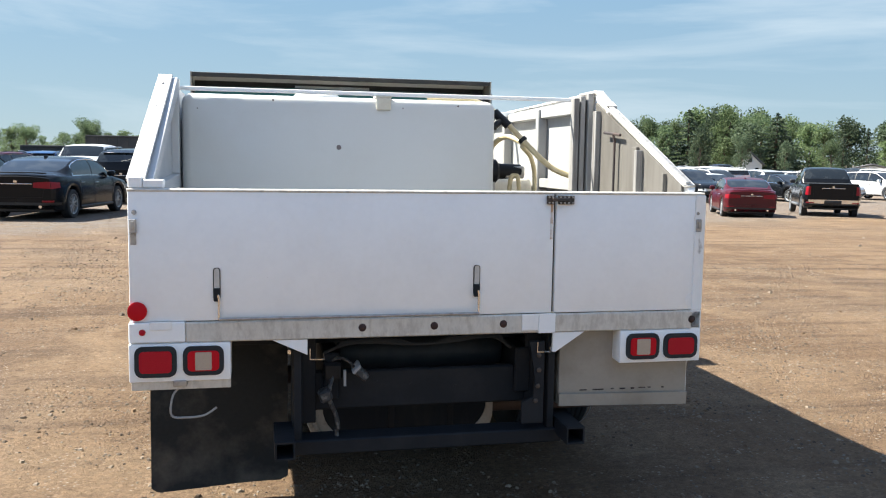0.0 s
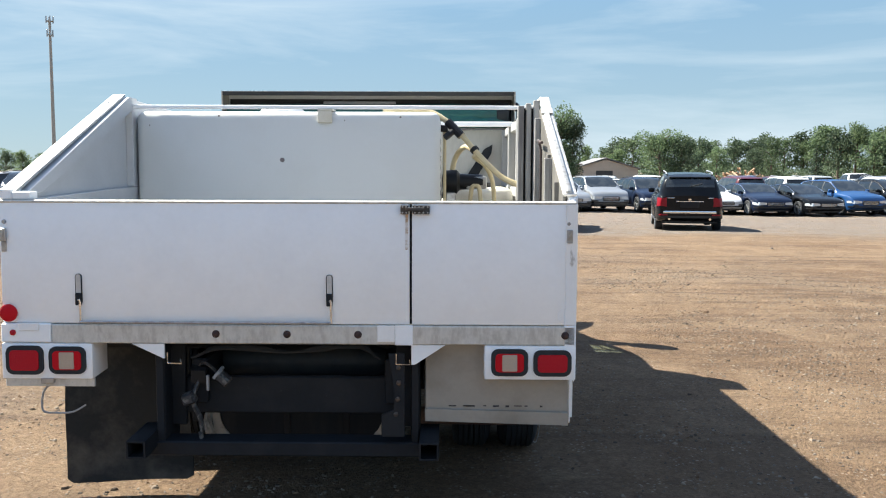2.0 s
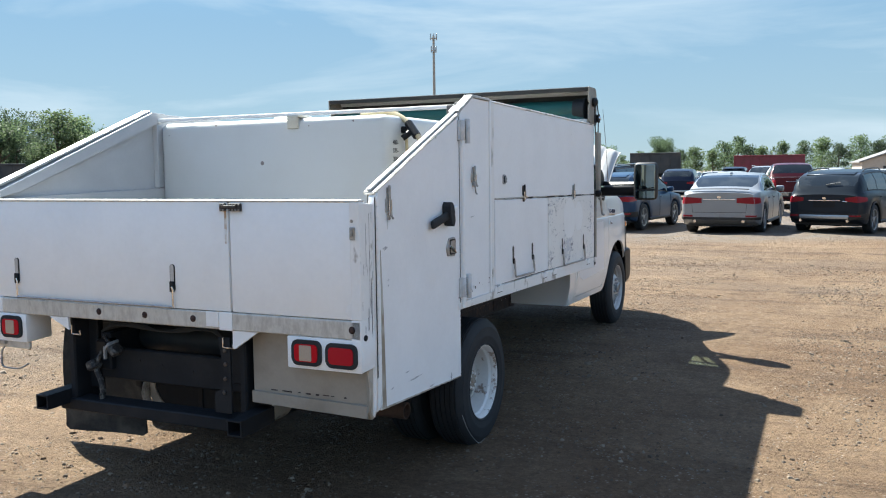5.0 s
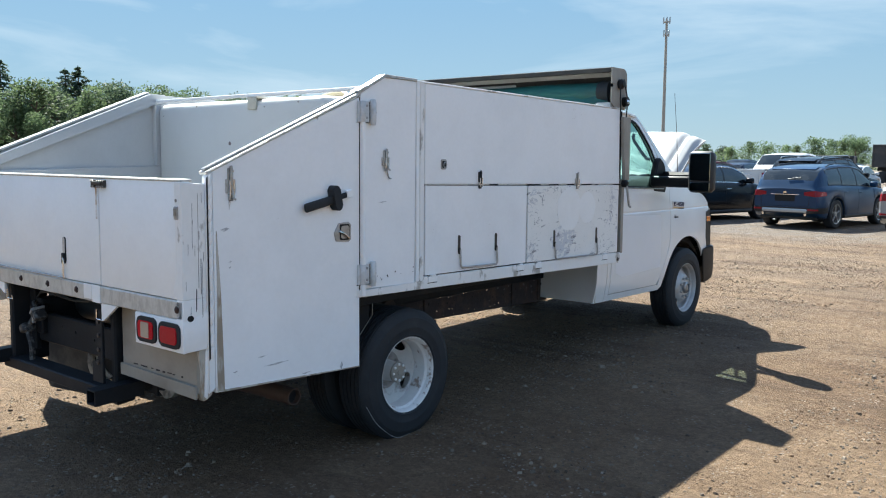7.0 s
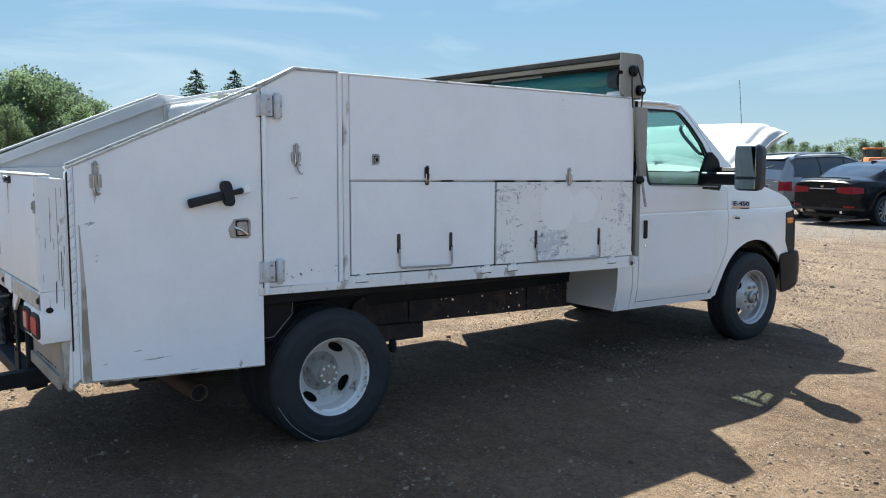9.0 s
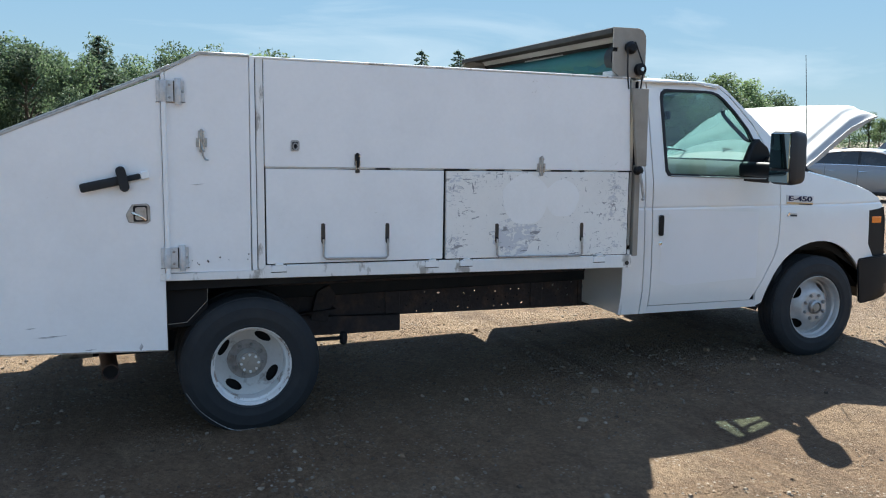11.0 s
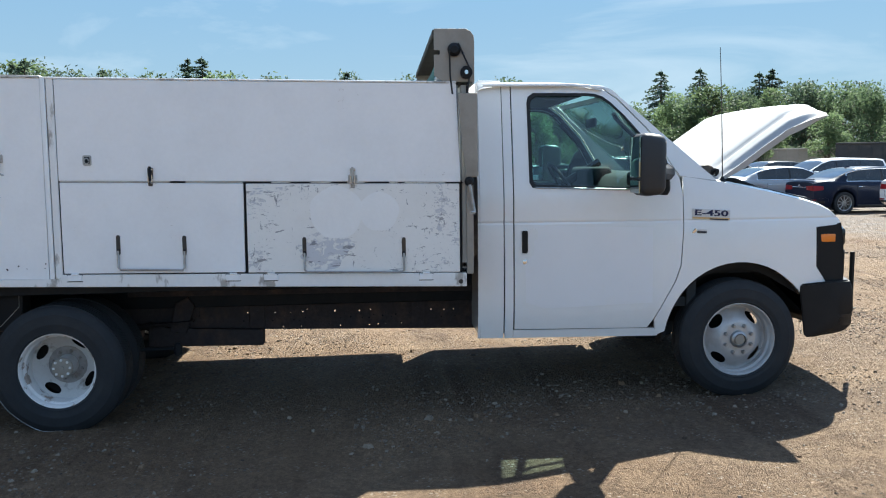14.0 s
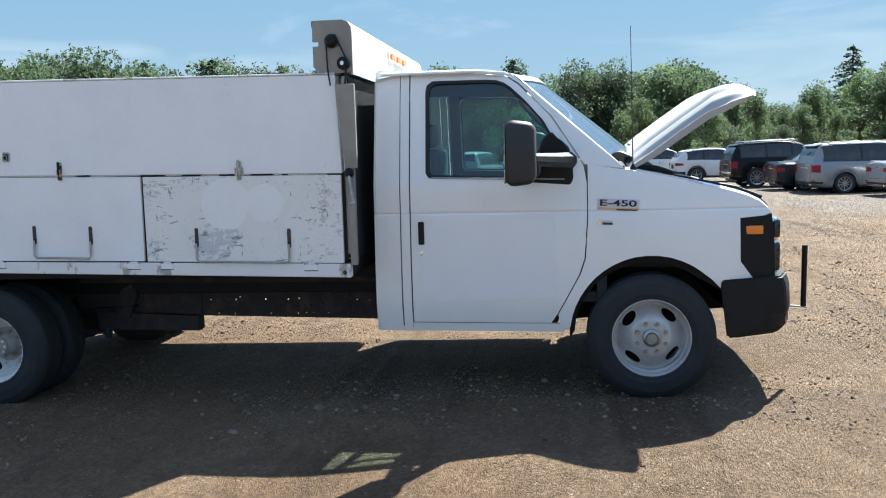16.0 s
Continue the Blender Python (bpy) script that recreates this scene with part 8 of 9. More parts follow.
    part("plate_recess", prism(round_rect(0, pz + 0.02, 0.54, 0.20, 0.03), 1, yb - 0.003, yb + 0.02), DARK_GAP if kind in ("suv", "wagon") else PAINT[colour], c)
    part("tailgate_seam", tube([(-W * 0.33, yb - 0.001, cl + 0.33), (-W * 0.345, yb - 0.001, zb - 0.10)], 0.004, 4), DARK_GAP, c)
    part("tailgate_seam", tube([(W * 0.33, yb - 0.001, cl + 0.33), (W * 0.345, yb - 0.001, zb - 0.10)], 0.004, 4), DARK_GAP, c)
    part("tailgate_seam", tube([(-W * 0.335, yb - 0.001, cl + 0.33), (W * 0.335, yb - 0.001, cl + 0.33)], 0.004, 4), DARK_GAP, c)
    part("boot_trim", box((-W * 0.20, yb - 0.008, zb - 0.115), (W * 0.20, yb + 0.02, zb - 0.095), 0.004), CHROME, c)
    part("badge", prism(round_rect(0, zb - 0.05, 0.09, 0.055, 0.024), 1, yb - 0.008, yb + 0.01), CHROME, c)
    gr_ = part("grille", prism(round_rect(0, (cl + 0.24 + zf - 0.03) / 2, W * 0.44, zf - cl - 0.27, 0.06), 1, L / 2 - 0.1, L / 2 + 0.010, 0.006), TRIM, c)
    for zz in (0.25, 0.5, 0.75):
        part("grille_strip", box((-W * 0.20, L / 2 - 0.02, cl + 0.235 + (zf - cl - 0.27) * zz), (W * 0.20, L / 2 + 0.018, cl + 0.252 + (zf - cl - 0.27) * zz), 0.004), CHROME, gr_)
    if tall and kind != "pickup":
        y0, y1 = k["rear"][0], k["scr"][1]
        zr = eased(k["top"], y0)
        part("spoiler", prism([(y0 - 0.20, zr - 0.075), (y0 + 0.05, zr - 0.035), (y0 + 0.10, zr + 0.006), (y0 - 0.05, zr - 0.004), (y0 - 0.20, zr - 0.055)], 0, -W * 0.31, W * 0.31, 0.006), PAINT[colour], c)
        for s in (-1, 1):
            pts = [Vector((s * (car_section(k, y)[12][0] - 0.02), y, car_section(k, y)[12][1] + d)) for y, d in zip(frange(y0 + 0.15, y1 - 0.15, 8), (0.0, 0.045, 0.05, 0.05, 0.05, 0.05, 0.05, 0.045, 0.0))]
            part("roof_rail", tube(pts, 0.014, 6), TRIM, c)
        part("rear_wiper", tube([(0, k["rear"][1] - 0.01, eased(k["top"], k["rear"][1]) + 0.02), (0.34, k["rear"][1] + 0.02, eased(k["top"], k["rear"][1] + 0.03) + 0.03)], 0.010, 5), TRIM, c)
    if kind == "sedan":
        part("roof_fin", prism([(-0.92, 1.40), (-0.68, 1.43), (-0.78, 1.475), (-0.90, 1.475)], 0, -0.02, 0.02, 0.006), PAINT[colour], c)
        part("boot_lip", tube([(-W * 0.36, yb + 0.09, 1.075), (-W * 0.2, yb + 0.06, 1.09), (W * 0.2, yb + 0.06, 1.09), (W * 0.36, yb + 0.09, 1.075)], 0.016, 6), PAINT[colour], c)
    if kind == "pickup":
        part("bed_cavity", box((-W * 0.41, yb + 0.10, 1.285), (W * 0.41, k["rear"][1] - 0.05, 1.318), 0.01), DARK_GAP, c)
        part("tailgate_rail", box((-W * 0.43, yb - 0.004, 1.255), (W * 0.43, yb + 0.09, 1.325), 0.015, 2), PAINT[colour], c)
    for s in (-1, 1):
        for e in (-1, 1):
            wl = new("wheel")
            wl.parent = c
            wl.matrix_basis = pose(s * (W / 2 - 0.120), e * k["wb"] / 2, k["r"], 0, 0, 0 if s > 0 else 180)
            car_wheel_parts(wl, k["r"], 5 if kind in ("suv", "pickup") else 10)
    return c


swapped = {}


def park(kind, colour, x, y, heading, note="parked on the dirt yard", size=1.0, group="parked cars"):
    m = Matrix.Translation((x, y, ground_height(x, y))) @ pose(0, 0, 0, 0, 0, heading) @ Matrix.Diagonal((size, size, size, 1))
    what = {"sedan": "sedan", "suv": "crossover", "wagon": "sport utility vehicle", "van": "minivan", "pickup": "pickup truck"}[kind]
    if kind not in proto:
        c = build_car(kind, colour)
        proto[kind] = (c, colour)
        c.matrix_basis = m
    else:
        src, first = proto[kind]
        c = copy_thing(src, m)
        c.matrix_basis = m
        if colour != first:
            for o in c.children_recursive:
                if o.type == "MESH" and o.data.materials and o.data.materials[0] == PAINT[first]:
                    key = (o.data.name, colour)
                    if key not in swapped:
                        d = o.data.copy()
                        d.materials[0] = PAINT[colour]
                        swapped[key] = d
                    o.data = swapped[key]
    if group != "parked cars" and c is not proto[kind][0]:
        for o in list(c.children_recursive):  # too far off to show these
            if o.name.split(".")[0] in ("door_seam", "side_skirt", "rear_reflector", "exhaust_tip", "door_handle", "brake_disc", "plate_recess", "fog_lamp", "tailgate_seam", "badge", "boot_trim", "arch_trim", "rear_wiper", "roof_rail", "roof_fin", "boot_lip", "window_trim"):
                bpy.data.objects.remove(o)
    c.name = {"sedan": "sedan_car", "suv": "crossover_car", "wagon": "suv_car", "van": "minivan", "pickup": "pickup_truck"}[kind]
    return tagged(c, f"{WORDS[colour]} {what} {note}", "van" if kind == "van" else "pickup" if kind == "pickup" else "car", group)


def extra(car, name, lo, hi, m, bev=0.008):
    """A trim piece that only this car has, in its own measure."""
    part(name, box(lo, hi, bev, 2), m, car)


# the near ring of cars
park("sedan", "black", -5.68, 20.97, -11.5, "with a dented door, parked on gravel", 1.03)
teal_suv = park("suv", "teal", -2.48, 21.36, -8, "with a damaged side, parked on gravel", 0.93)
extra(teal_suv, "lower_valance", (-0.62, -2.352, 0.40), (0.62, -2.20, 0.53), ALLOY, 0.04)
park("sedan", "silver", 0.36, 21.5, -3, "parked on gravel beside other cars", 1.03)
grey_suv = park("suv", "grey", 3.22, 22.17, -17, "seen on gravel in the yard", 0.97)
extra(grey_suv, "lower_valance", (-0.70, -2.350, 0.40), (0.70, -2.20, 0.50), TRIM, 0.04)
extra(grey_suv, "badge", (0.44, -2.338, 0.84), (0.56, -2.31, 0.865), CHROME)
black_suv = park("wagon", "black", 7.97, 23.72, -11, "with a bright bumper edge, parked on gravel", 0.98)
extra(black_suv, "bumper_trim", (-0.76, -2.398, 0.545), (0.76, -2.30, 0.625), CHROME, 0.02)
extra(black_suv, "badge", (-0.66, -2.378, 0.99), (-0.44, -2.34, 1.012), CHROME)
extra(black_suv, "badge", (0.50, -2.378, 0.99), (0.66, -2.34, 1.012), CHROME)
for s in (-1, 1):
    part("silver_rail", tube([(s * 0.66, -1.85, 1.69), (s * 0.66, -1.75, 1.745), (s * 0.66, 0.0, 1.80), (s * 0.66, 0.15, 1.74)], 0.020, 6), ALLOY, black_suv)
park("sedan", "red", 16.85, 25.65, -22, "parked alone on the dirt", 0.95)
black_pickup = park("pickup", "black", 20.67, 26.25, -28, "with a chrome rear bumper, parked on dirt", 0.95)
extra(black_pickup, "bumper_centre", (-0.30, -2.962, 0.54), (0.30, -2.80, 0.70), TRIM, 0.02)
extra(black_pickup, "step_board", (-1.06, -1.0, 0.42), (-0.98, 0.9, 0.48), ALLOY, 0.02)
# behind the black sedan
park("wagon", "silver", -8.40, 22.25, -11.5, "with red tail lights beside another car", 0.98)
park("sedan", "silver", -13.0, 20.9, -62, "standing aslant beside other cars")
park("suv", "orange", 30.9, 44.2, 60, "half hidden between other cars", 0.8)
park("pickup", "white", -6.6, 31.0, -14, "standing behind a black sedan")
park("wagon", "black", -4.6, 28.6, -8, "standing behind a black sedan", 1.02)
park("suv", "red", -9.2, 30.0, -20, "standing at the yard's edge")
park("suv", "silver", -16.2, 32.3, -58, "parked side-on by the machines")
park("sedan", "red", -12.0, 33.0, -15, "parked behind other cars")
park("sedan", "white", -0.5, 31.5, 5, "parked behind other cars")
park("pickup", "red", 0.8, 38.0, 8, "parked behind other cars")
# second row, noses towards the open yard
row_b = [("sedan", "silver", 5.6, 36.6), ("suv", "silver", 7.6, 37.3), ("suv", "navy", 10.0, 37.2), ("sedan", "white", 12.8, 37.2), ("sedan", "navy", 14.9, 36.4), ("sedan", "black", 16.9, 36.0), ("suv", "blue", 19.2, 36.6), ("suv", "black", 21.6, 36.9),
         ("sedan", "white", 23.9, 38.8), ("suv", "pale", 26.1, 42.2), ("sedan", "black", 27.6, 37.6), ("suv", "white", 30.6, 38.4), ("suv", "white", 35.4, 39.6), ("sedan", "grey", 38.4, 39.2), ("suv", "silver", 41.3, 39.8)]
for kd, col, x, y in row_b:
    park(kd, col, x + 0.2, y + 2.1, 180 + 10 + (x * 7.3) % 9 - 3, "facing the open yard")
# rows farther back
rc = random.Random(21)
cols = ["white", "white", "silver", "black", "grey", "pale", "navy", "red", "blue", "white"]
for j, (y0, xa, xb, step) in enumerate(((46.5, -14, 52, 2.85), (53.5, -20, 58, 3.1), (63.0, -24, 62, 3.3))):
    x = xa
    while x < xb:
        kd = rc.choice(["sedan", "suv", "wagon", "van", "sedan", "pickup"])
        if rc.random() < 0.86:
            park(kd, rc.choice(cols), x + rc.uniform(-0.2, 0.2), y0 + rc.uniform(-0.3, 0.3) + 0.06 * x, (180 if j % 2 else 0) + rc.uniform(-4, 4), "standing in a far row of cars", group="far rows of cars")
        x += step
# the slanted row on the far side of the truck
park("suv", "white", -37.9, 12.45, 5, "in a slanted row of cars", 0.98)
park("van", "white", -43.86, 9.74, 5, "in a slanted row of cars")
park("wagon", "black", -31.6, 14.05, 5, "with bright wheels, in a slanted row", 1.06)
park("sedan", "grey", -28.4, 15.05, 5, "in a slanted row of cars")
park("van", "silver", -26.35, 15.85, 5, "with red tail lights, in a slanted row")
park("sedan", "pale", -23.53, 17.23, 5, "in a slanted row of cars")
park("sedan", "navy", -20.96, 18.95, 5, "in a slanted row of cars")
park("sedan", "white", -18.5, 20.6, 11, "in a slanted row of cars")
for i, (kd, col) in enumerate((("suv", "silver"), ("sedan", "white"), ("sedan", "black"), ("suv", "grey"), ("van", "white"), ("sedan", "silver"), ("suv", "black"), ("sedan", "white"), ("pickup", "white"), ("suv", "navy"), ("sedan", "grey"))):
    park(kd, col, -44 + 3.1 * i, 17.0 + 1.55 * i, 192, "in a second slanted row", group="second slanted row")
for i, (kd, col) in enumerate((("sedan", "white"), ("suv", "white"), ("van", "silver"), ("sedan", "black"), ("suv", "red"), ("sedan", "white"), ("pickup", "grey"), ("suv", "white"))):
    park(kd, col, -36 - 0.9 * i, 6.5 - 3.0 * i, 80, "in a row beyond the truck", group="row beyond the truck")

# ---- trees ----
BARK = mat("grey_brown_bark", (0.10, 0.075, 0.055), 0.9, dark=(0.05, 0.04, 0.03), amount=0.8, scale=9, bump=0.4, bump_scale=20)
LEAF = [island_mat("oak_leaves", (0.062, 0.098, 0.050), (0.135, 0.180, 0.092), 0.6, 0.2, 0.5), island_mat("young_leaves", (0.085, 0.130, 0.060), (0.165, 0.212, 0.102), 0.6, 0.2, 0.5),
        island_mat("dark_leaves", (0.048, 0.074, 0.046), (0.105, 0.138, 0.078), 0.6, 0.2, 0.45)]
NEEDLE = island_mat("spruce_needles", (0.040, 0.066, 0.044), (0.105, 0.140, 0.092), 0.7, 0.25, 0.35)


def leaf_mesh(name, pts, size, rng, material, flat=0.0):
    """Small leaf sprays, each of two crossed bent quads, at the given points."""
    n = len(pts)
    vs = np.zeros((n, 4, 3))
    a = rng.normal(size=(n, 3))
    a /= np.linalg.norm(a, axis=1, keepdims=True)
    b = rng.normal(size=(n, 3))
    b[:, 2] *= 1 - flat
    b -= a * np.sum(a * b, 1, keepdims=True)
    b /= np.linalg.norm(b, axis=1, keepdims=True)
    s = (size if np.isscalar(size) else np.asarray(size).reshape(-1, 1)) * rng.uniform(0.55, 1.25, size=(n, 1))
    vs[:, 0], vs[:, 1] = pts - a * s, pts - b * s * 0.55
    vs[:, 2], vs[:, 3] = pts + a * s, pts + b * s * 0.55
    me = bpy.data.meshes.new(name)
    me.from_pydata(vs.reshape(-1, 3).tolist(), [], np.arange(n * 4).reshape(-1, 4).tolist())
    me.materials.append(material)
    return me


def broad_tree(seed, leaf, slim=1.0, count=5600, size=0.150):
    """Ten metres tall."""
    rng, r = np.random.default_rng(seed), random.Random(seed)
    t = new("tree")
    bm = bmesh.new()
    lean = [(r.uniform(-0.2, 0.2), r.uniform(-0.2, 0.2), z) for z in (0, 2.0, 4.5, 7.2)]
    lean[0] = (0, 0, -0.2)
    add_tube(bm, smooth_path(lean, 4), 0.24, 8, 0.06)
    centres = []
    for i in range(11):
        a, z0 = i * 2.4 + r.uniform(-0.4, 0.4), r.uniform(2.0, 6.4)
        reach = slim * r.uniform(1.3, 2.6) * (1.15 - 0.07 * z0)
        end = Vector((math.cos(a) * reach, math.sin(a) * reach, z0 + r.uniform(0.8, 2.0)))
        add_tube(bm, [Vector((0, 0, z0)), end * 0.5 + Vector((0, 0, z0 * 0.5 + 0.3)), end], 0.09, 5, 0.02)
        centres.append((end, r.uniform(0.9, 1.5)))
    for i in range(7):
        centres.append((Vector((r.uniform(-0.9, 0.9) * slim, r.uniform(-0.9, 0.9) * slim, r.uniform(5.6, 8.7))), r.uniform(0.8, 1.35)))
    for i in range(5):
        a = r.uniform(0, 6.28)
        centres.append((Vector((math.cos(a) * 1.6 * slim, math.sin(a) * 1.6 * slim, r.uniform(1.4, 3.2))), r.uniform(0.7, 1.2)))
    part("trunk", bm, BARK, t)
    pts = []
    for c, rad in centres:
        k = int(count * rad ** 2 / sum(q ** 2 for _, q in centres))
        d = rng.normal(size=(k, 3))
        d /= np.linalg.norm(d, axis=1, keepdims=True)
        rr = rad * rng.uniform(0.35, 1.0, size=(k, 1)) ** 0.5
        lump = 1 + 0.25 * np.sin(d[:, :1] * 7 + c.x * 3) * np.sin(d[:, 1:2] * 6 + c.y)
        pts.append(np.array(c) + d * rr * lump * np.array([1.1 * slim ** 0.5, 1.1 * slim ** 0.5, 0.85]))
    pts = np.concatenate(pts)
    pts = pts[pts[:, 2] > 0.5]
    ob = new("crown", leaf_mesh("crown", pts, size, rng, leaf))
    ob.parent = t
    return t


def spruce_tree(seed, count=6500):
    """Ten metres tall, in drooping tiers."""
    rng, r = np.random.default_rng(seed), random.Random(seed)
    t = new("tree")
    bm = bmesh.new()
    add_tube(bm, [(0, 0, -0.2), (0.03, 0, 4), (0, 0.02, 9.7)], 0.17, 7, 0.02)
    pts = []
    tiers = 24
    sizes = []
    for i in range(tiers):
        f = i / (tiers - 1)
        z = 1.0 + 8.5 * f
        reach = (2.7 * (1 - f) ** 0.72 + 0.12) * r.uniform(0.60, 1.25)
        for j in range(8):
            f = min(1.0, max(0.0, i / (tiers - 1) + r.uniform(-0.045, 0.045)))
            z = 1.0 + 8.5 * f
            reach = (2.7 * (1 - f) ** 0.72 + 0.12) * r.uniform(0.75, 1.15)
            a = j * 0.785 + i * 1.3 + r.uniform(-0.3, 0.3)
            ln = reach * r.uniform(0.5, 1.25)
            zb = z + r.uniform(-0.34, 0.34) * (1.1 - f)
            tip = Vector((math.cos(a) * ln, math.sin(a) * ln, zb - 0.30 * ln + 0.07 * ln * ln))
            if ln > 0.5:
                add_tube(bm, [(0, 0, zb), tip], 0.025, 3, 0.006)
            k = int(count / (tiers * 8) * (0.35 + 1.1 * (1 - f)))
            s = rng.uniform(0.12, 1.0, size=(k, 1)) ** 0.8
            p = np.array([0, 0, zb]) * (1 - s) + np.array(tip) * s
            p += rng.normal(size=(k, 3)) * np.array([0.075, 0.075, 0.045]) * (0.35 + s) * (0.55 + 0.45 * (1 - f))
            sizes.append(np.full(k, 0.115 + 0.07 * (1 - f)))
            p[:, 2] -= 0.10 * rng.uniform(0, 1, size=k) * s[:, 0]
            pts.append(p)
    part("trunk", bm, BARK, t)
    ob = new("crown", leaf_mesh("crown", np.concatenate(pts), np.concatenate(sizes), rng, NEEDLE, 0.5))
    ob.parent = t
    return t


TREES = {
    "oak": [broad_tree(s, LEAF[0], 1.15) for s in (1, 2)], "young": [broad_tree(s, LEAF[1], 0.85) for s in (4, 5)], "dark": [broad_tree(s, LEAF[2], 1.0) for s in (7, 8)],
    "slim": [broad_tree(11, LEAF[1], 0.62, 3200)], "spruce": [spruce_tree(s) for s in (21, 22)],
    "far_oak": [broad_tree(s, LEAF[0], 1.15, 2300, 0.23) for s in (31, 32)], "far_young": [broad_tree(33, LEAF[1], 0.9, 2300, 0.23)], "far_dark": [broad_tree(34, LEAF[2], 1.0, 2300, 0.23)],
}
TREE_WORDS = {"oak": ("broad green leafy tree at the edge of the yard", "tree"), "young": ("light green leafy tree at the edge of the yard", "tree"), "dark": ("dark green leafy tree at the edge of the yard", "tree"),
              "slim": ("slender light green tree with sparse leaves", "tree"), "spruce": ("dark green spruce with drooping tiers of branches", "tree")}
for near_sort in ("oak", "young", "dark"):
    TREE_WORDS["far_" + near_sort] = TREE_WORDS[near_sort]
used_first = set()


def plant(sort, x, y, height, turn=0.0, wide=1.0, which=0):
    src = TREES[sort][which % len(TREES[sort])]
    s = height / 9.6
    m = Matrix.Translation((x, y, 0)) @ pose(0, 0, 0, 0, 0, turn) @ Matrix.Diagonal((s * wide, s * wide, s, 1))
    if src.name not in used_first:
        used_first.add(src.name)
        t = src
        t.matrix_basis = m
    else:
        t = copy_thing(src, m)
        t.matrix_basis = m
    return tagged(t, TREE_WORDS[sort][0], TREE_WORDS[sort][1], "trees round the yard")


def ring(az0, az1, step, dist, tops, sorts, seed, jitter=0.12, at=(4.0, 1.0), low=0.84):
    """A belt of trees by compass angle (degrees from straight ahead of the truck); tops: height of the skyline, in degrees, by angle."""
    r = random.Random(seed)
    az = az0
    while az < az1:
        d = dist * r.uniform(1 - jitter, 1 + jitter)
        h = (1.55 + d * math.tan(radians(lerp_pts(tops, az)))) * 1.13 * r.uniform(low, 1.03)
        a = radians(az)
        plant(r.choice(sorts), at[0] + d * math.sin(a), at[1] + d * math.cos(a), h, r.uniform(0, 360), r.uniform(0.9, 1.3), r.randrange(4))
        az += step * r.uniform(0.7, 1.3)


SKYLINE = [(-135, 6.3), (-123, 6.3), (-118.7, 6.2), (-116.2, 5.7), (-108.5, 5.5), (-105.6, 5.3), (-97, 5.2), (-90, 5.0), (-88.3, 4.8), (-84.1, 5.1), (-82.6, 4.4), (-80, 4.8), (-77.8, 4.3), (-76.6, 3.2), (-75.4, 2.3), (-73.4, 2.1), (-72.4, 2.8), (-71, 3.4), (-68.7, 3.9), (-66, 4.4), (-63, 4.6), (-57, 4.1), (-53, 3.9), (-49, 3.2), (-46, 2.0)]
ring(-138, -47, 1.6, 88, SKYLINE, ["oak", "dark", "young", "oak"], 1)
ring(-138, -47, 2.6, 104, SKYLINE, ["dark", "oak", "dark"], 2)
ring(-138, -47, 3.2, 78, [(a, e * 0.55) for a, e in SKYLINE], ["young", "slim", "dark"], 3)
for az, el, sort, d in ((-100.6, 6.3, "spruce", 88), (-101.5, 6.2, "spruce", 92), (-118.4, 6.5, "dark", 84), (-123, 6.5, "oak", 84),
                        (-110.8, 5.9, "spruce", 86), (-106.5, 5.5, "spruce", 88), (-86.9, 5.5, "oak", 84), (-91.5, 5.5, "spruce", 90), (-76.0, 3.3, "slim", 72), (-79.0, 3.2, "young", 72), (-83.0, 3.0, "young", 72), (-95.5, 5.2, "dark", 86)):
    a = radians(az)
    plant(sort, 5.6 + d * math.sin(a), 2.2 + d * math.cos(a), (1.5 + d * math.tan(radians(el))) * 1.06, az * 3, 1.5 if sort == "spruce" else 1.0, int(-az) % 2)
for az, el, sort, d, wide in ((-71.9, 3.7, "slim", 80, 1.0), (-84.1, 5.5, "dark", 84, 0.9), (-79.9, 5.2, "oak", 82, 1.0),
                              (-116.8, 6.6, "dark", 84, 0.8), (-114.7, 5.95, "spruce", 86, 1.3), (-111.1, 5.8, "spruce", 86, 1.2), (-66.9, 2.6, "young", 74, 0.9), (-63.8, 2.5, "young", 74, 0.9), (-72.3, 2.3, "young", 76, 1.0)):
    a = radians(az)
    plant(sort, 4 + d * math.sin(a), 1 + d * math.cos(a), (1.5 + d * math.tan(radians(el))) * 1.05, az * 3, wide, int(-az) % 2)
for x, y, top, wide in ((-96.0, 36.3, 11.8, 1.45), (-94.6, 40.5, 11.9, 1.35), (-92.2, 46.6, 11.2, 1.6), (-91.6, 47.8, 11.5, 1.5)):
    plant("spruce", x, y, top * 1.02, x * 3, wide, int(-x) % 2)
RIGHT = [(10, 1.9), (13, 2.3), (17, 1.9), (21, 2.5), (25, 2.8), (29, 3.3), (32, 3.1), (36, 2.6), (40, 2.9), (60, 2.9)]
ring(11, 62, 0.95, 150, RIGHT, ["far_oak", "far_dark", "slim", "far_young", "far_dark", "spruce"], 4, at=(0, -3.5), low=0.72)
ring(11, 62, 1.8, 172, RIGHT, ["far_oak", "far_dark", "far_dark"], 5, at=(0, -3.5))
ring(16, 50, 3.0, 136, [(a, e * 0.6) for a, e in RIGHT], ["far_young", "far_dark", "spruce"], 6, at=(0, -3.5))
ring(-47, 11, 0.9, 235, [(-47, 2.0), (-40, 1.4), (-25, 1.0), (-18, 1.25), (-16, 1.7), (-13, 1.2), (-10, 1.2), (-8, 1.6), (-5, 1.8), (0, 1.9), (4, 1.8), (11, 1.7)], ["far_oak", "far_young", "far_dark"], 7, at=(1, -3), low=0.75)
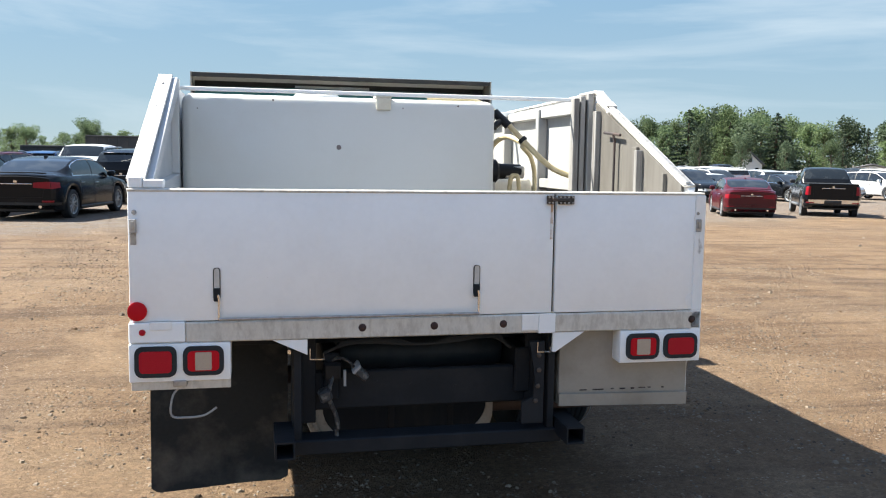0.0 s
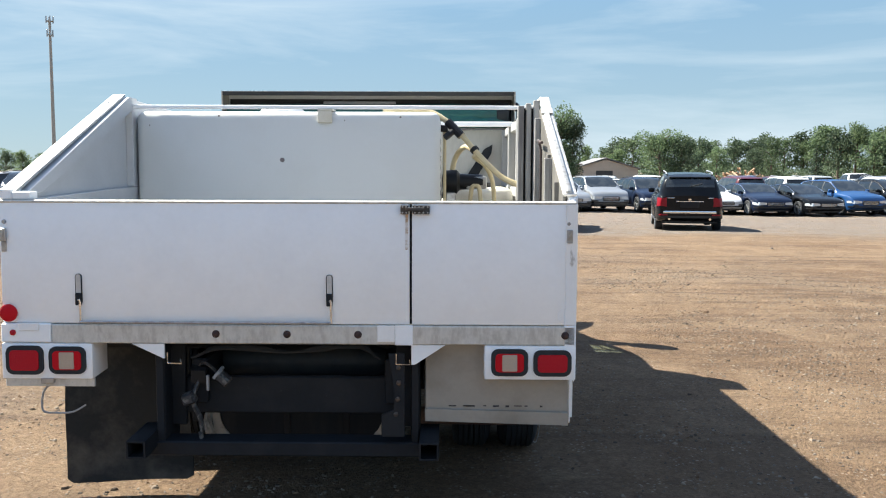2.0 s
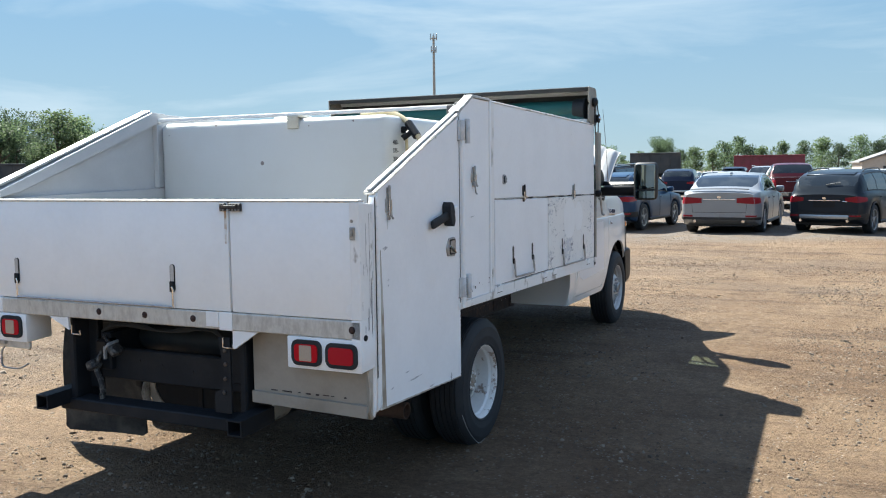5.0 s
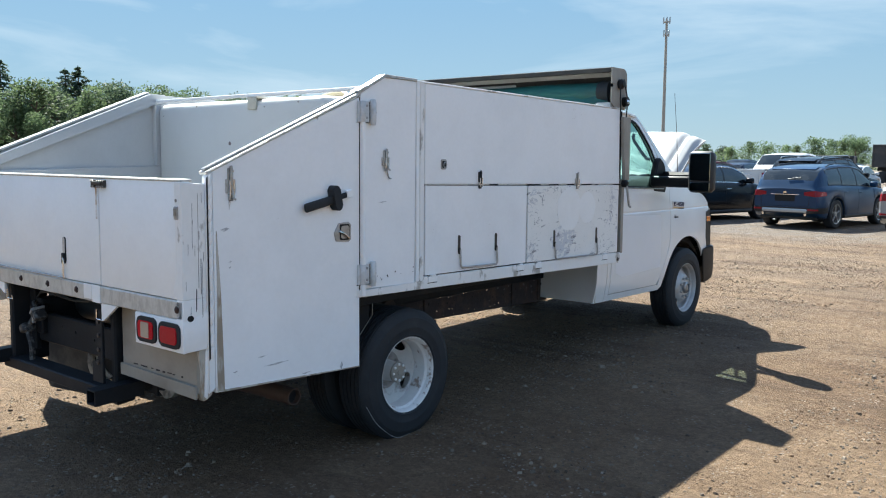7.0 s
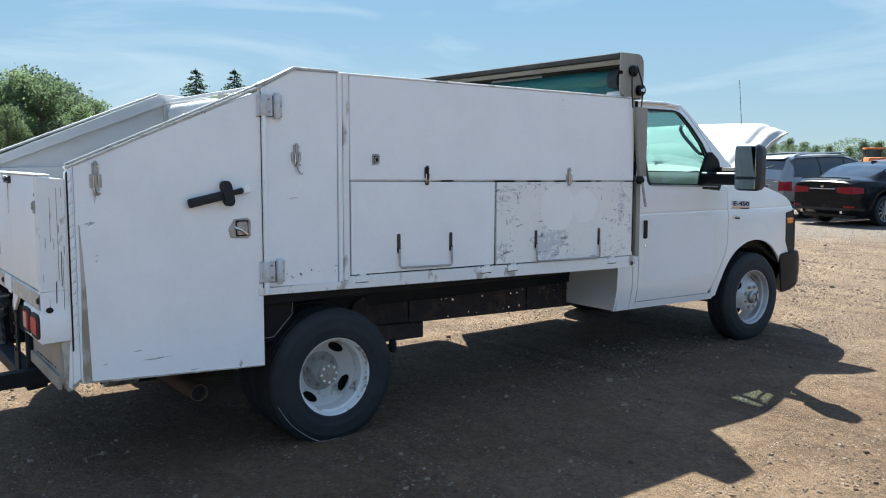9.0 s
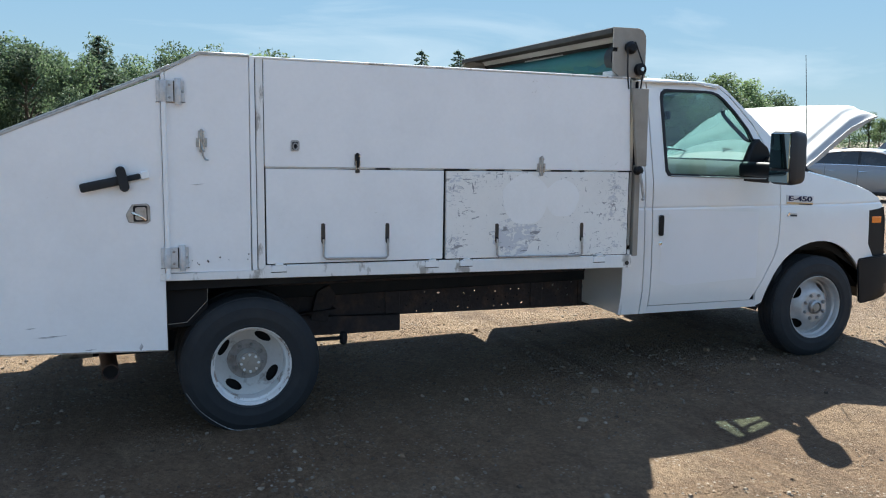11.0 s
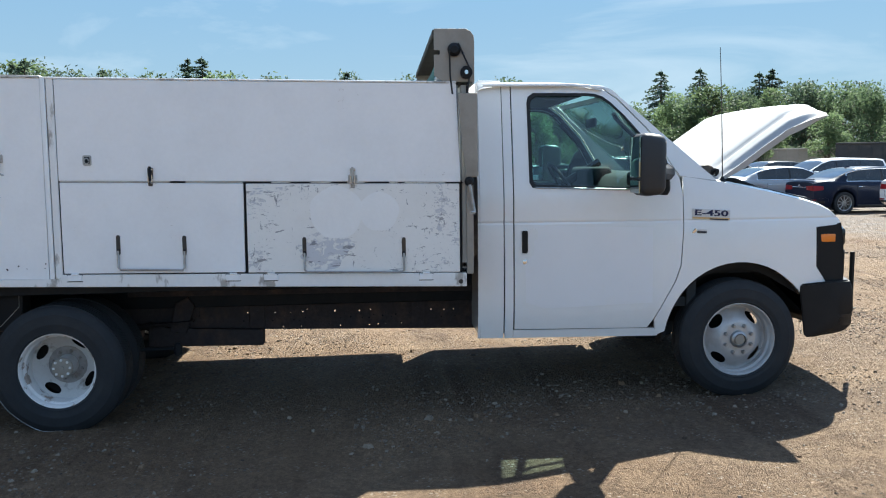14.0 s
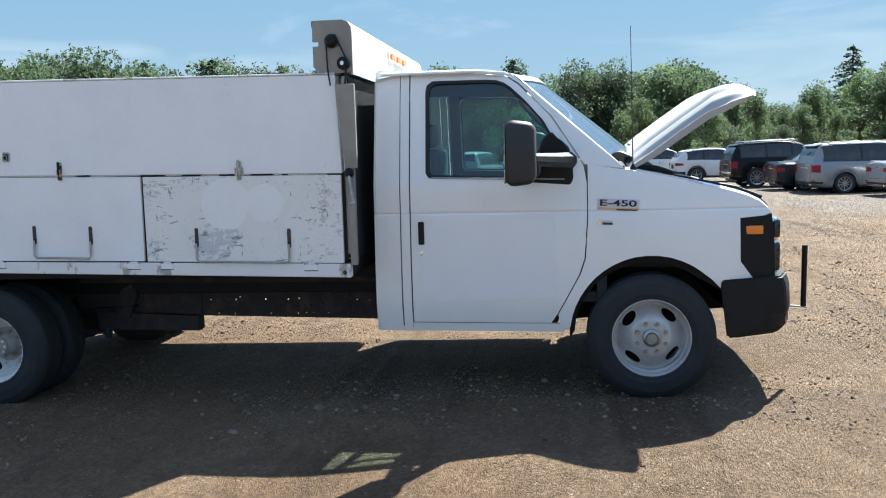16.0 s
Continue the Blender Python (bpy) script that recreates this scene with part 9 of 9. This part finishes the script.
for az, el, sort, d, ox, oy, wide in ((6.6, 4.35, "oak", 120, 1.5, -3.6, 0.80), (5.6, 3.4, "oak", 119, 1.5, -3.6, 0.7), (7.5, 3.6, "dark", 121, 1.5, -3.6, 0.7), (13.0, 2.75, "oak", 125, 1.5, -3.6, 1.35), (14.3, 2.3, "dark", 126, 1.5, -3.6, 1.2), (30.2, 3.45, "young", 140, -0.7, -3.5, 0.9), (27.8, 3.1, "spruce", 140, -0.7, -3.5, 1.5),
                                      (33.0, 2.9, "spruce", 138, -0.7, -3.5, 1.6), (31.5, 3.2, "oak", 142, -0.7, -3.5, 1.0), (-10.0, 2.0, "oak", 210, -0.7, -3.5, 0.8), (-13.3, 1.75, "oak", 200, -0.7, -3.5, 1.2), (-10.9, 2.2, "oak", 230, 3.4, -2.9, 1.1)):
    a = radians(az)
    plant(sort, ox + d * math.sin(a), oy + d * math.cos(a), (1.6 + d * math.tan(radians(el))) * 1.06, az * 5, wide, 1)
for sort, x, y, h in (("dark", 57.6, 93.4, 5.4), ("far_dark", 62.3, 91.5, 4.6), ("oak", 66.5, 88.6, 5.2), ("far_dark", 54.2, 97.5, 6.4)):
    plant(sort, x, y, h, x * 7, 0.8, 1)
ring(62, 222, 4.5, 150, [(62, 2.6), (222, 3.2)], ["far_oak", "far_young", "far_dark"], 8, at=(0, 0))
for sort in TREES.values():
    for src in sort:
        if src.name not in used_first:
            plant([k for k, v in TREES.items() if src in v][0], -60 - 4 * len(used_first), -75, 8, 10, 1, sort.index(src))

# undergrowth closes the belt of trees near the ground
rng_u = np.random.default_rng(5)


def undergrowth(az0, az1, dist, top, n, ox, oy, material):
    az = np.radians(rng_u.uniform(az0, az1, n))
    d = dist * rng_u.uniform(0.97, 1.08, n)
    z = top * rng_u.uniform(0, 1, n) ** 1.1 * (0.75 + 0.25 * np.sin(az * 61) * np.sin(az * 23))
    pts = np.stack((ox + d * np.sin(az), oy + d * np.cos(az), z), 1)
    tagged(new("undergrowth", leaf_mesh("undergrowth", pts, 0.22, rng_u, material)), "dense green undergrowth below the trees", "bushes", kind="stuff")


undergrowth(-138, -47, 86, 3.6, 52000, 4, 1, LEAF[2])
undergrowth(11, 62, 152, 3.4, 36000, 0, -3.5, LEAF[2])
undergrowth(-47, 11, 238, 7.2, 56000, 1, -3, LEAF[0])

# ---- buildings, trailers, machines far off ----
SIDING = mat("tan_metal_siding", (0.47, 0.40, 0.33), 0.6, dark=(0.38, 0.32, 0.26), amount=0.5, scale=3, fine=0.03)
ROOFING = mat("grey_roofing", (0.17, 0.165, 0.165), 0.8, dark=(0.11, 0.105, 0.10), amount=0.6, scale=2, fine=0.1)
WHITE_WALL = mat("white_clapboard", (0.74, 0.73, 0.70), 0.7, dark=(0.6, 0.6, 0.58), amount=0.4, scale=2)
DARK_STEEL_BOX = mat("dark_painted_steel", (0.035, 0.037, 0.04), 0.6, dark=(0.08, 0.07, 0.06), amount=0.6, scale=2, fine=0.1)
MAROON = mat("maroon_steel", (0.16, 0.022, 0.035), 0.6, dark=(0.09, 0.03, 0.03), amount=0.6, scale=2)
ORANGE = mat("orange_machine_paint", (0.62, 0.17, 0.03), 0.5, dark=(0.35, 0.12, 0.05), amount=0.5, scale=3)
YELLOW = mat("yellow_machine_paint", (0.62, 0.38, 0.04), 0.5, dark=(0.35, 0.22, 0.05), amount=0.5, scale=3)


def gable_building(name, label, category, at, w, d, eave, ridge, wall_m, roof_m, doors=(), windows=()):
    b = thing(name, label, category, at)
    part("wall", prism([(-w / 2, 0), (w / 2, 0), (w / 2, eave), (0, ridge - 0.12), (-w / 2, eave)], 1, -d / 2, d / 2), wall_m, b)
    for s in (-1, 1):
        bm = prism([(s * (w / 2 + 0.35), eave - 0.12), (0, ridge), (0, ridge + 0.14), (s * (w / 2 + 0.35), eave + 0.04)], 1, -d / 2 - 0.3, d / 2 + 0.3)
        part("roof", bm, roof_m, b)
    for x0, x1, z1 in doors:
        part("garage_door", box((x0, -d / 2 - 0.05, 0), (x1, -d / 2 + 0.02, z1), 0.02), DARK_STEEL_BOX, b)
    for x0, x1, z0, z1 in windows:
        wd = part("window", box((x0, -d / 2 - 0.05, z0), (x1, -d / 2 + 0.02, z1), 0.02), WHITE_WALL, b)
        part("pane", box((x0 + 0.08, -d / 2 - 0.06, z0 + 0.08), (x1 - 0.08, -d / 2 - 0.048, z1 - 0.08), 0), CAR_GLASS, wd)
    return b


gable_building("workshop", "low tan metal workshop with a grey gabled roof", "building", pose(9.3, 132, -0.4, 0, 0, 4), 10.2, 16, 2.75, 4.6, SIDING, ROOFING, ((-2.6, -0.2, 2.2), (0.4, 2.8, 2.2)))
gable_building("workshop", "low tan workshop with a dark shingled roof", "building", pose(23.4, 131, -0.4, 0, 0, 2), 9.5, 10, 2.4, 3.9, SIDING, ROOFING, ((-1.5, 1.0, 2.1),))
bb = thing("workshop", "flat-roofed tan annex of the workshop", "building", pose(17.8, 131, -0.4))
part("wall", box((-2.3, -4, 0), (2.3, 4, 3.0), 0.05), SIDING, bb)
part("roof", box((-2.45, -4.2, 3.0), (2.45, 4.2, 3.15), 0.03), ROOFING, bb)
gable_building("house", "small white clapboard house among the trees", "house", pose(61.2, 97.4, -0.3, 0, 0, -30), 2.8, 4, 1.8, 3.3, WHITE_WALL, ROOFING, (), ((-1.1, -0.5, 0.7, 1.5), (0.5, 1.1, 0.7, 1.5), (-0.3, 0.3, 2.0, 2.7)))
gable_building("house", "low white outbuilding beside a house", "house", pose(69.6, 85.5, -0.3, 0, 0, -36), 4.2, 5, 1.5, 2.0, WHITE_WALL, ROOFING, (), ((-1.8, -1.1, 0.7, 1.3), (0.8, 1.5, 0.7, 1.3)))


def dump_trailer(label, x, y, turn, length, w, z0, z1, m):
    t = thing("dump_trailer", label, "trailer", pose(x, y, 0, 0, 0, turn))
    part("box", box((-length / 2, -w / 2, z0), (length / 2, w / 2, z1), 0.03), m, t)
    n = int(length / 0.75)
    for i in range(n + 1):
        xx = -length / 2 + length * i / n
        for s in (-1, 1):
            part("rib", box((xx - 0.05, s * w / 2 - 0.06, z0), (xx + 0.05, s * w / 2 + 0.06, z1), 0.01), m, t)
    part("top_rail", box((-length / 2 - 0.05, -w / 2 - 0.08, z1 - 0.12), (length / 2 + 0.05, -w / 2 + 0.04, z1 + 0.02), 0.02), m, t)
    part("chassis", box((-length / 2 + 0.3, -0.4, z0 - 0.3), (length / 2 - 0.2, 0.4, z0 - 0.001), 0.02), FRAME_BLACK, t)
    for xx in (-length * 0.32, -length * 0.18):
        for s in (-1, 1):
            wl = part("wheel", lathe([(0.3, -0.12), (0.48, -0.12), (0.5, 0), (0.48, 0.12), (0.3, 0.12)], pose(xx, s * (w / 2 - 0.2), 0.5, 0, 0, 90), 20), RUBBER, t)
    part("landing_leg", box((length * 0.36, -0.6, 0), (length * 0.36 + 0.12, 0.6, z0 - 0.3), 0.01), FRAME_BLACK, t)
    return t


dump_trailer("dark ribbed dump trailer standing behind parked cars", -12.5, 75.6, 8, 4.2, 2.4, 1.3, 3.10, DARK_STEEL_BOX)
dump_trailer("maroon ribbed dump trailer standing behind parked cars", -4.2, 91, 5, 6.6, 2.4, 1.2, 2.95, MAROON)
dump_trailer("low dark flatbed trailer with side boards", -13.3, 57.2, 10, 3.9, 2.3, 1.25, 2.05, DARK_STEEL_BOX)
dump_trailer("long tan box trailer standing below the trees", -64.0, 35.0, 62, 11.0, 2.5, 0.9, 2.35, SIDING)
dump_trailer("black box trailer with a pale edge", -55.0, 40.0, 62, 7.0, 2.4, 0.7, 2.65, DARK_STEEL_BOX)


def loader(label, x, y, turn, m):
    t = thing("wheel_loader", label, "machine", pose(x, y, 0, 0, 0, turn))
    part("body", box((-0.8, -2.2, 0.8), (0.8, 0.4, 1.8), 0.1, 2), m, t)
    part("roof", box((-0.85, -0.9, 2.62), (0.85, 0.75, 2.78), 0.05, 2), m, t)
    for sx in (-0.75, 0.70):
        for yy in (-0.8, 0.6):
            part("cab_post", box((sx, yy, 1.75), (sx + 0.07, yy + 0.07, 2.65), 0.01), DARK_STEEL_BOX, t)
    part("cab_glass", box((-0.66, -0.72, 1.8), (0.66, 0.58, 2.6), 0.02), CAR_GLASS, t)
    part("bucket", prism([(2.0, 0.1), (3.0, 0.15), (2.4, 0.5), (2.2, 1.1), (2.0, 1.0)], 0, -1.1, 1.1, 0.02), m, t)
    for s in (-0.5, 0.42):
        part("lift_arm", prism([(0.2, 1.5), (1.2, 1.5), (2.2, 0.7), (2.1, 0.5), (1.1, 1.2), (0.2, 1.2)], 0, s, s + 0.1, 0.01), m, t)
    for sx in (-0.85, 0.85):
        for yy in (-1.5, 0.9):
            part("wheel", lathe([(0.3, -0.22), (0.62, -0.22), (0.68, 0), (0.62, 0.22), (0.3, 0.22)], pose(sx, yy, 0.68), 20), RUBBER, t)
    return t


loader("orange wheel loader with a dark cab, behind parked cars", -41, 86, 40, ORANGE)
loader("yellow wheel loader behind parked cars", -37.2, 86, 30, YELLOW)

tower = thing("cell_tower", "tall grey cell phone mast with antenna panels", "mast", pose(-65.3, 141.0, 0))
part("pole", tube([(0, 0, 0), (0, 0, 13), (0, 0, 26.2)], 0.34, 12, 0.20), GALV, tower)
for z, rad in ((25.8, 0.62), (23.6, 0.50)):
    part("platform", lathe([(0.1, -0.04), (rad, -0.04), (rad, 0.04), (0.1, 0.04)], pose(0, 0, z, 0, -90, 0), 12), GALV, tower)
    for i in range(6):
        a = i * math.pi / 3
        part("antenna_panel", box((-0.09, -0.06, -0.55), (0.09, 0.06, 0.55), 0.015, 1, pose(rad * math.cos(a), rad * math.sin(a), z + 0.25, 0, 0, math.degrees(a) + 90)), STEEL, tower)

# utility wires and a fence line would be lost at this distance; a rubble heap stands behind the rows
heap = bmesh.new()
rp = random.Random(8)
for i in range(60):
    x, y = rp.gauss(0, 1.6), rp.gauss(0, 1.0)
    z = max(0.1, 2.1 - 0.55 * math.hypot(x, y) ** 1.2)
    add_box(heap, (-0.7, -0.08, -0.08), (0.7, 0.08, 0.08), 0.01, 1, pose(x, y, z * rp.uniform(0.2, 1), rp.uniform(-40, 40), rp.uniform(-40, 40), rp.uniform(0, 180)))
hp = part("wood_heap", heap, mat("old_timber", (0.33, 0.22, 0.13), 0.85, dark=(0.18, 0.12, 0.08), amount=0.6, scale=4), None)
hp.matrix_basis = pose(29.0, 82, 0)
tagged(hp, "heap of old brown timber behind the cars", "timber heap", kind="stuff")
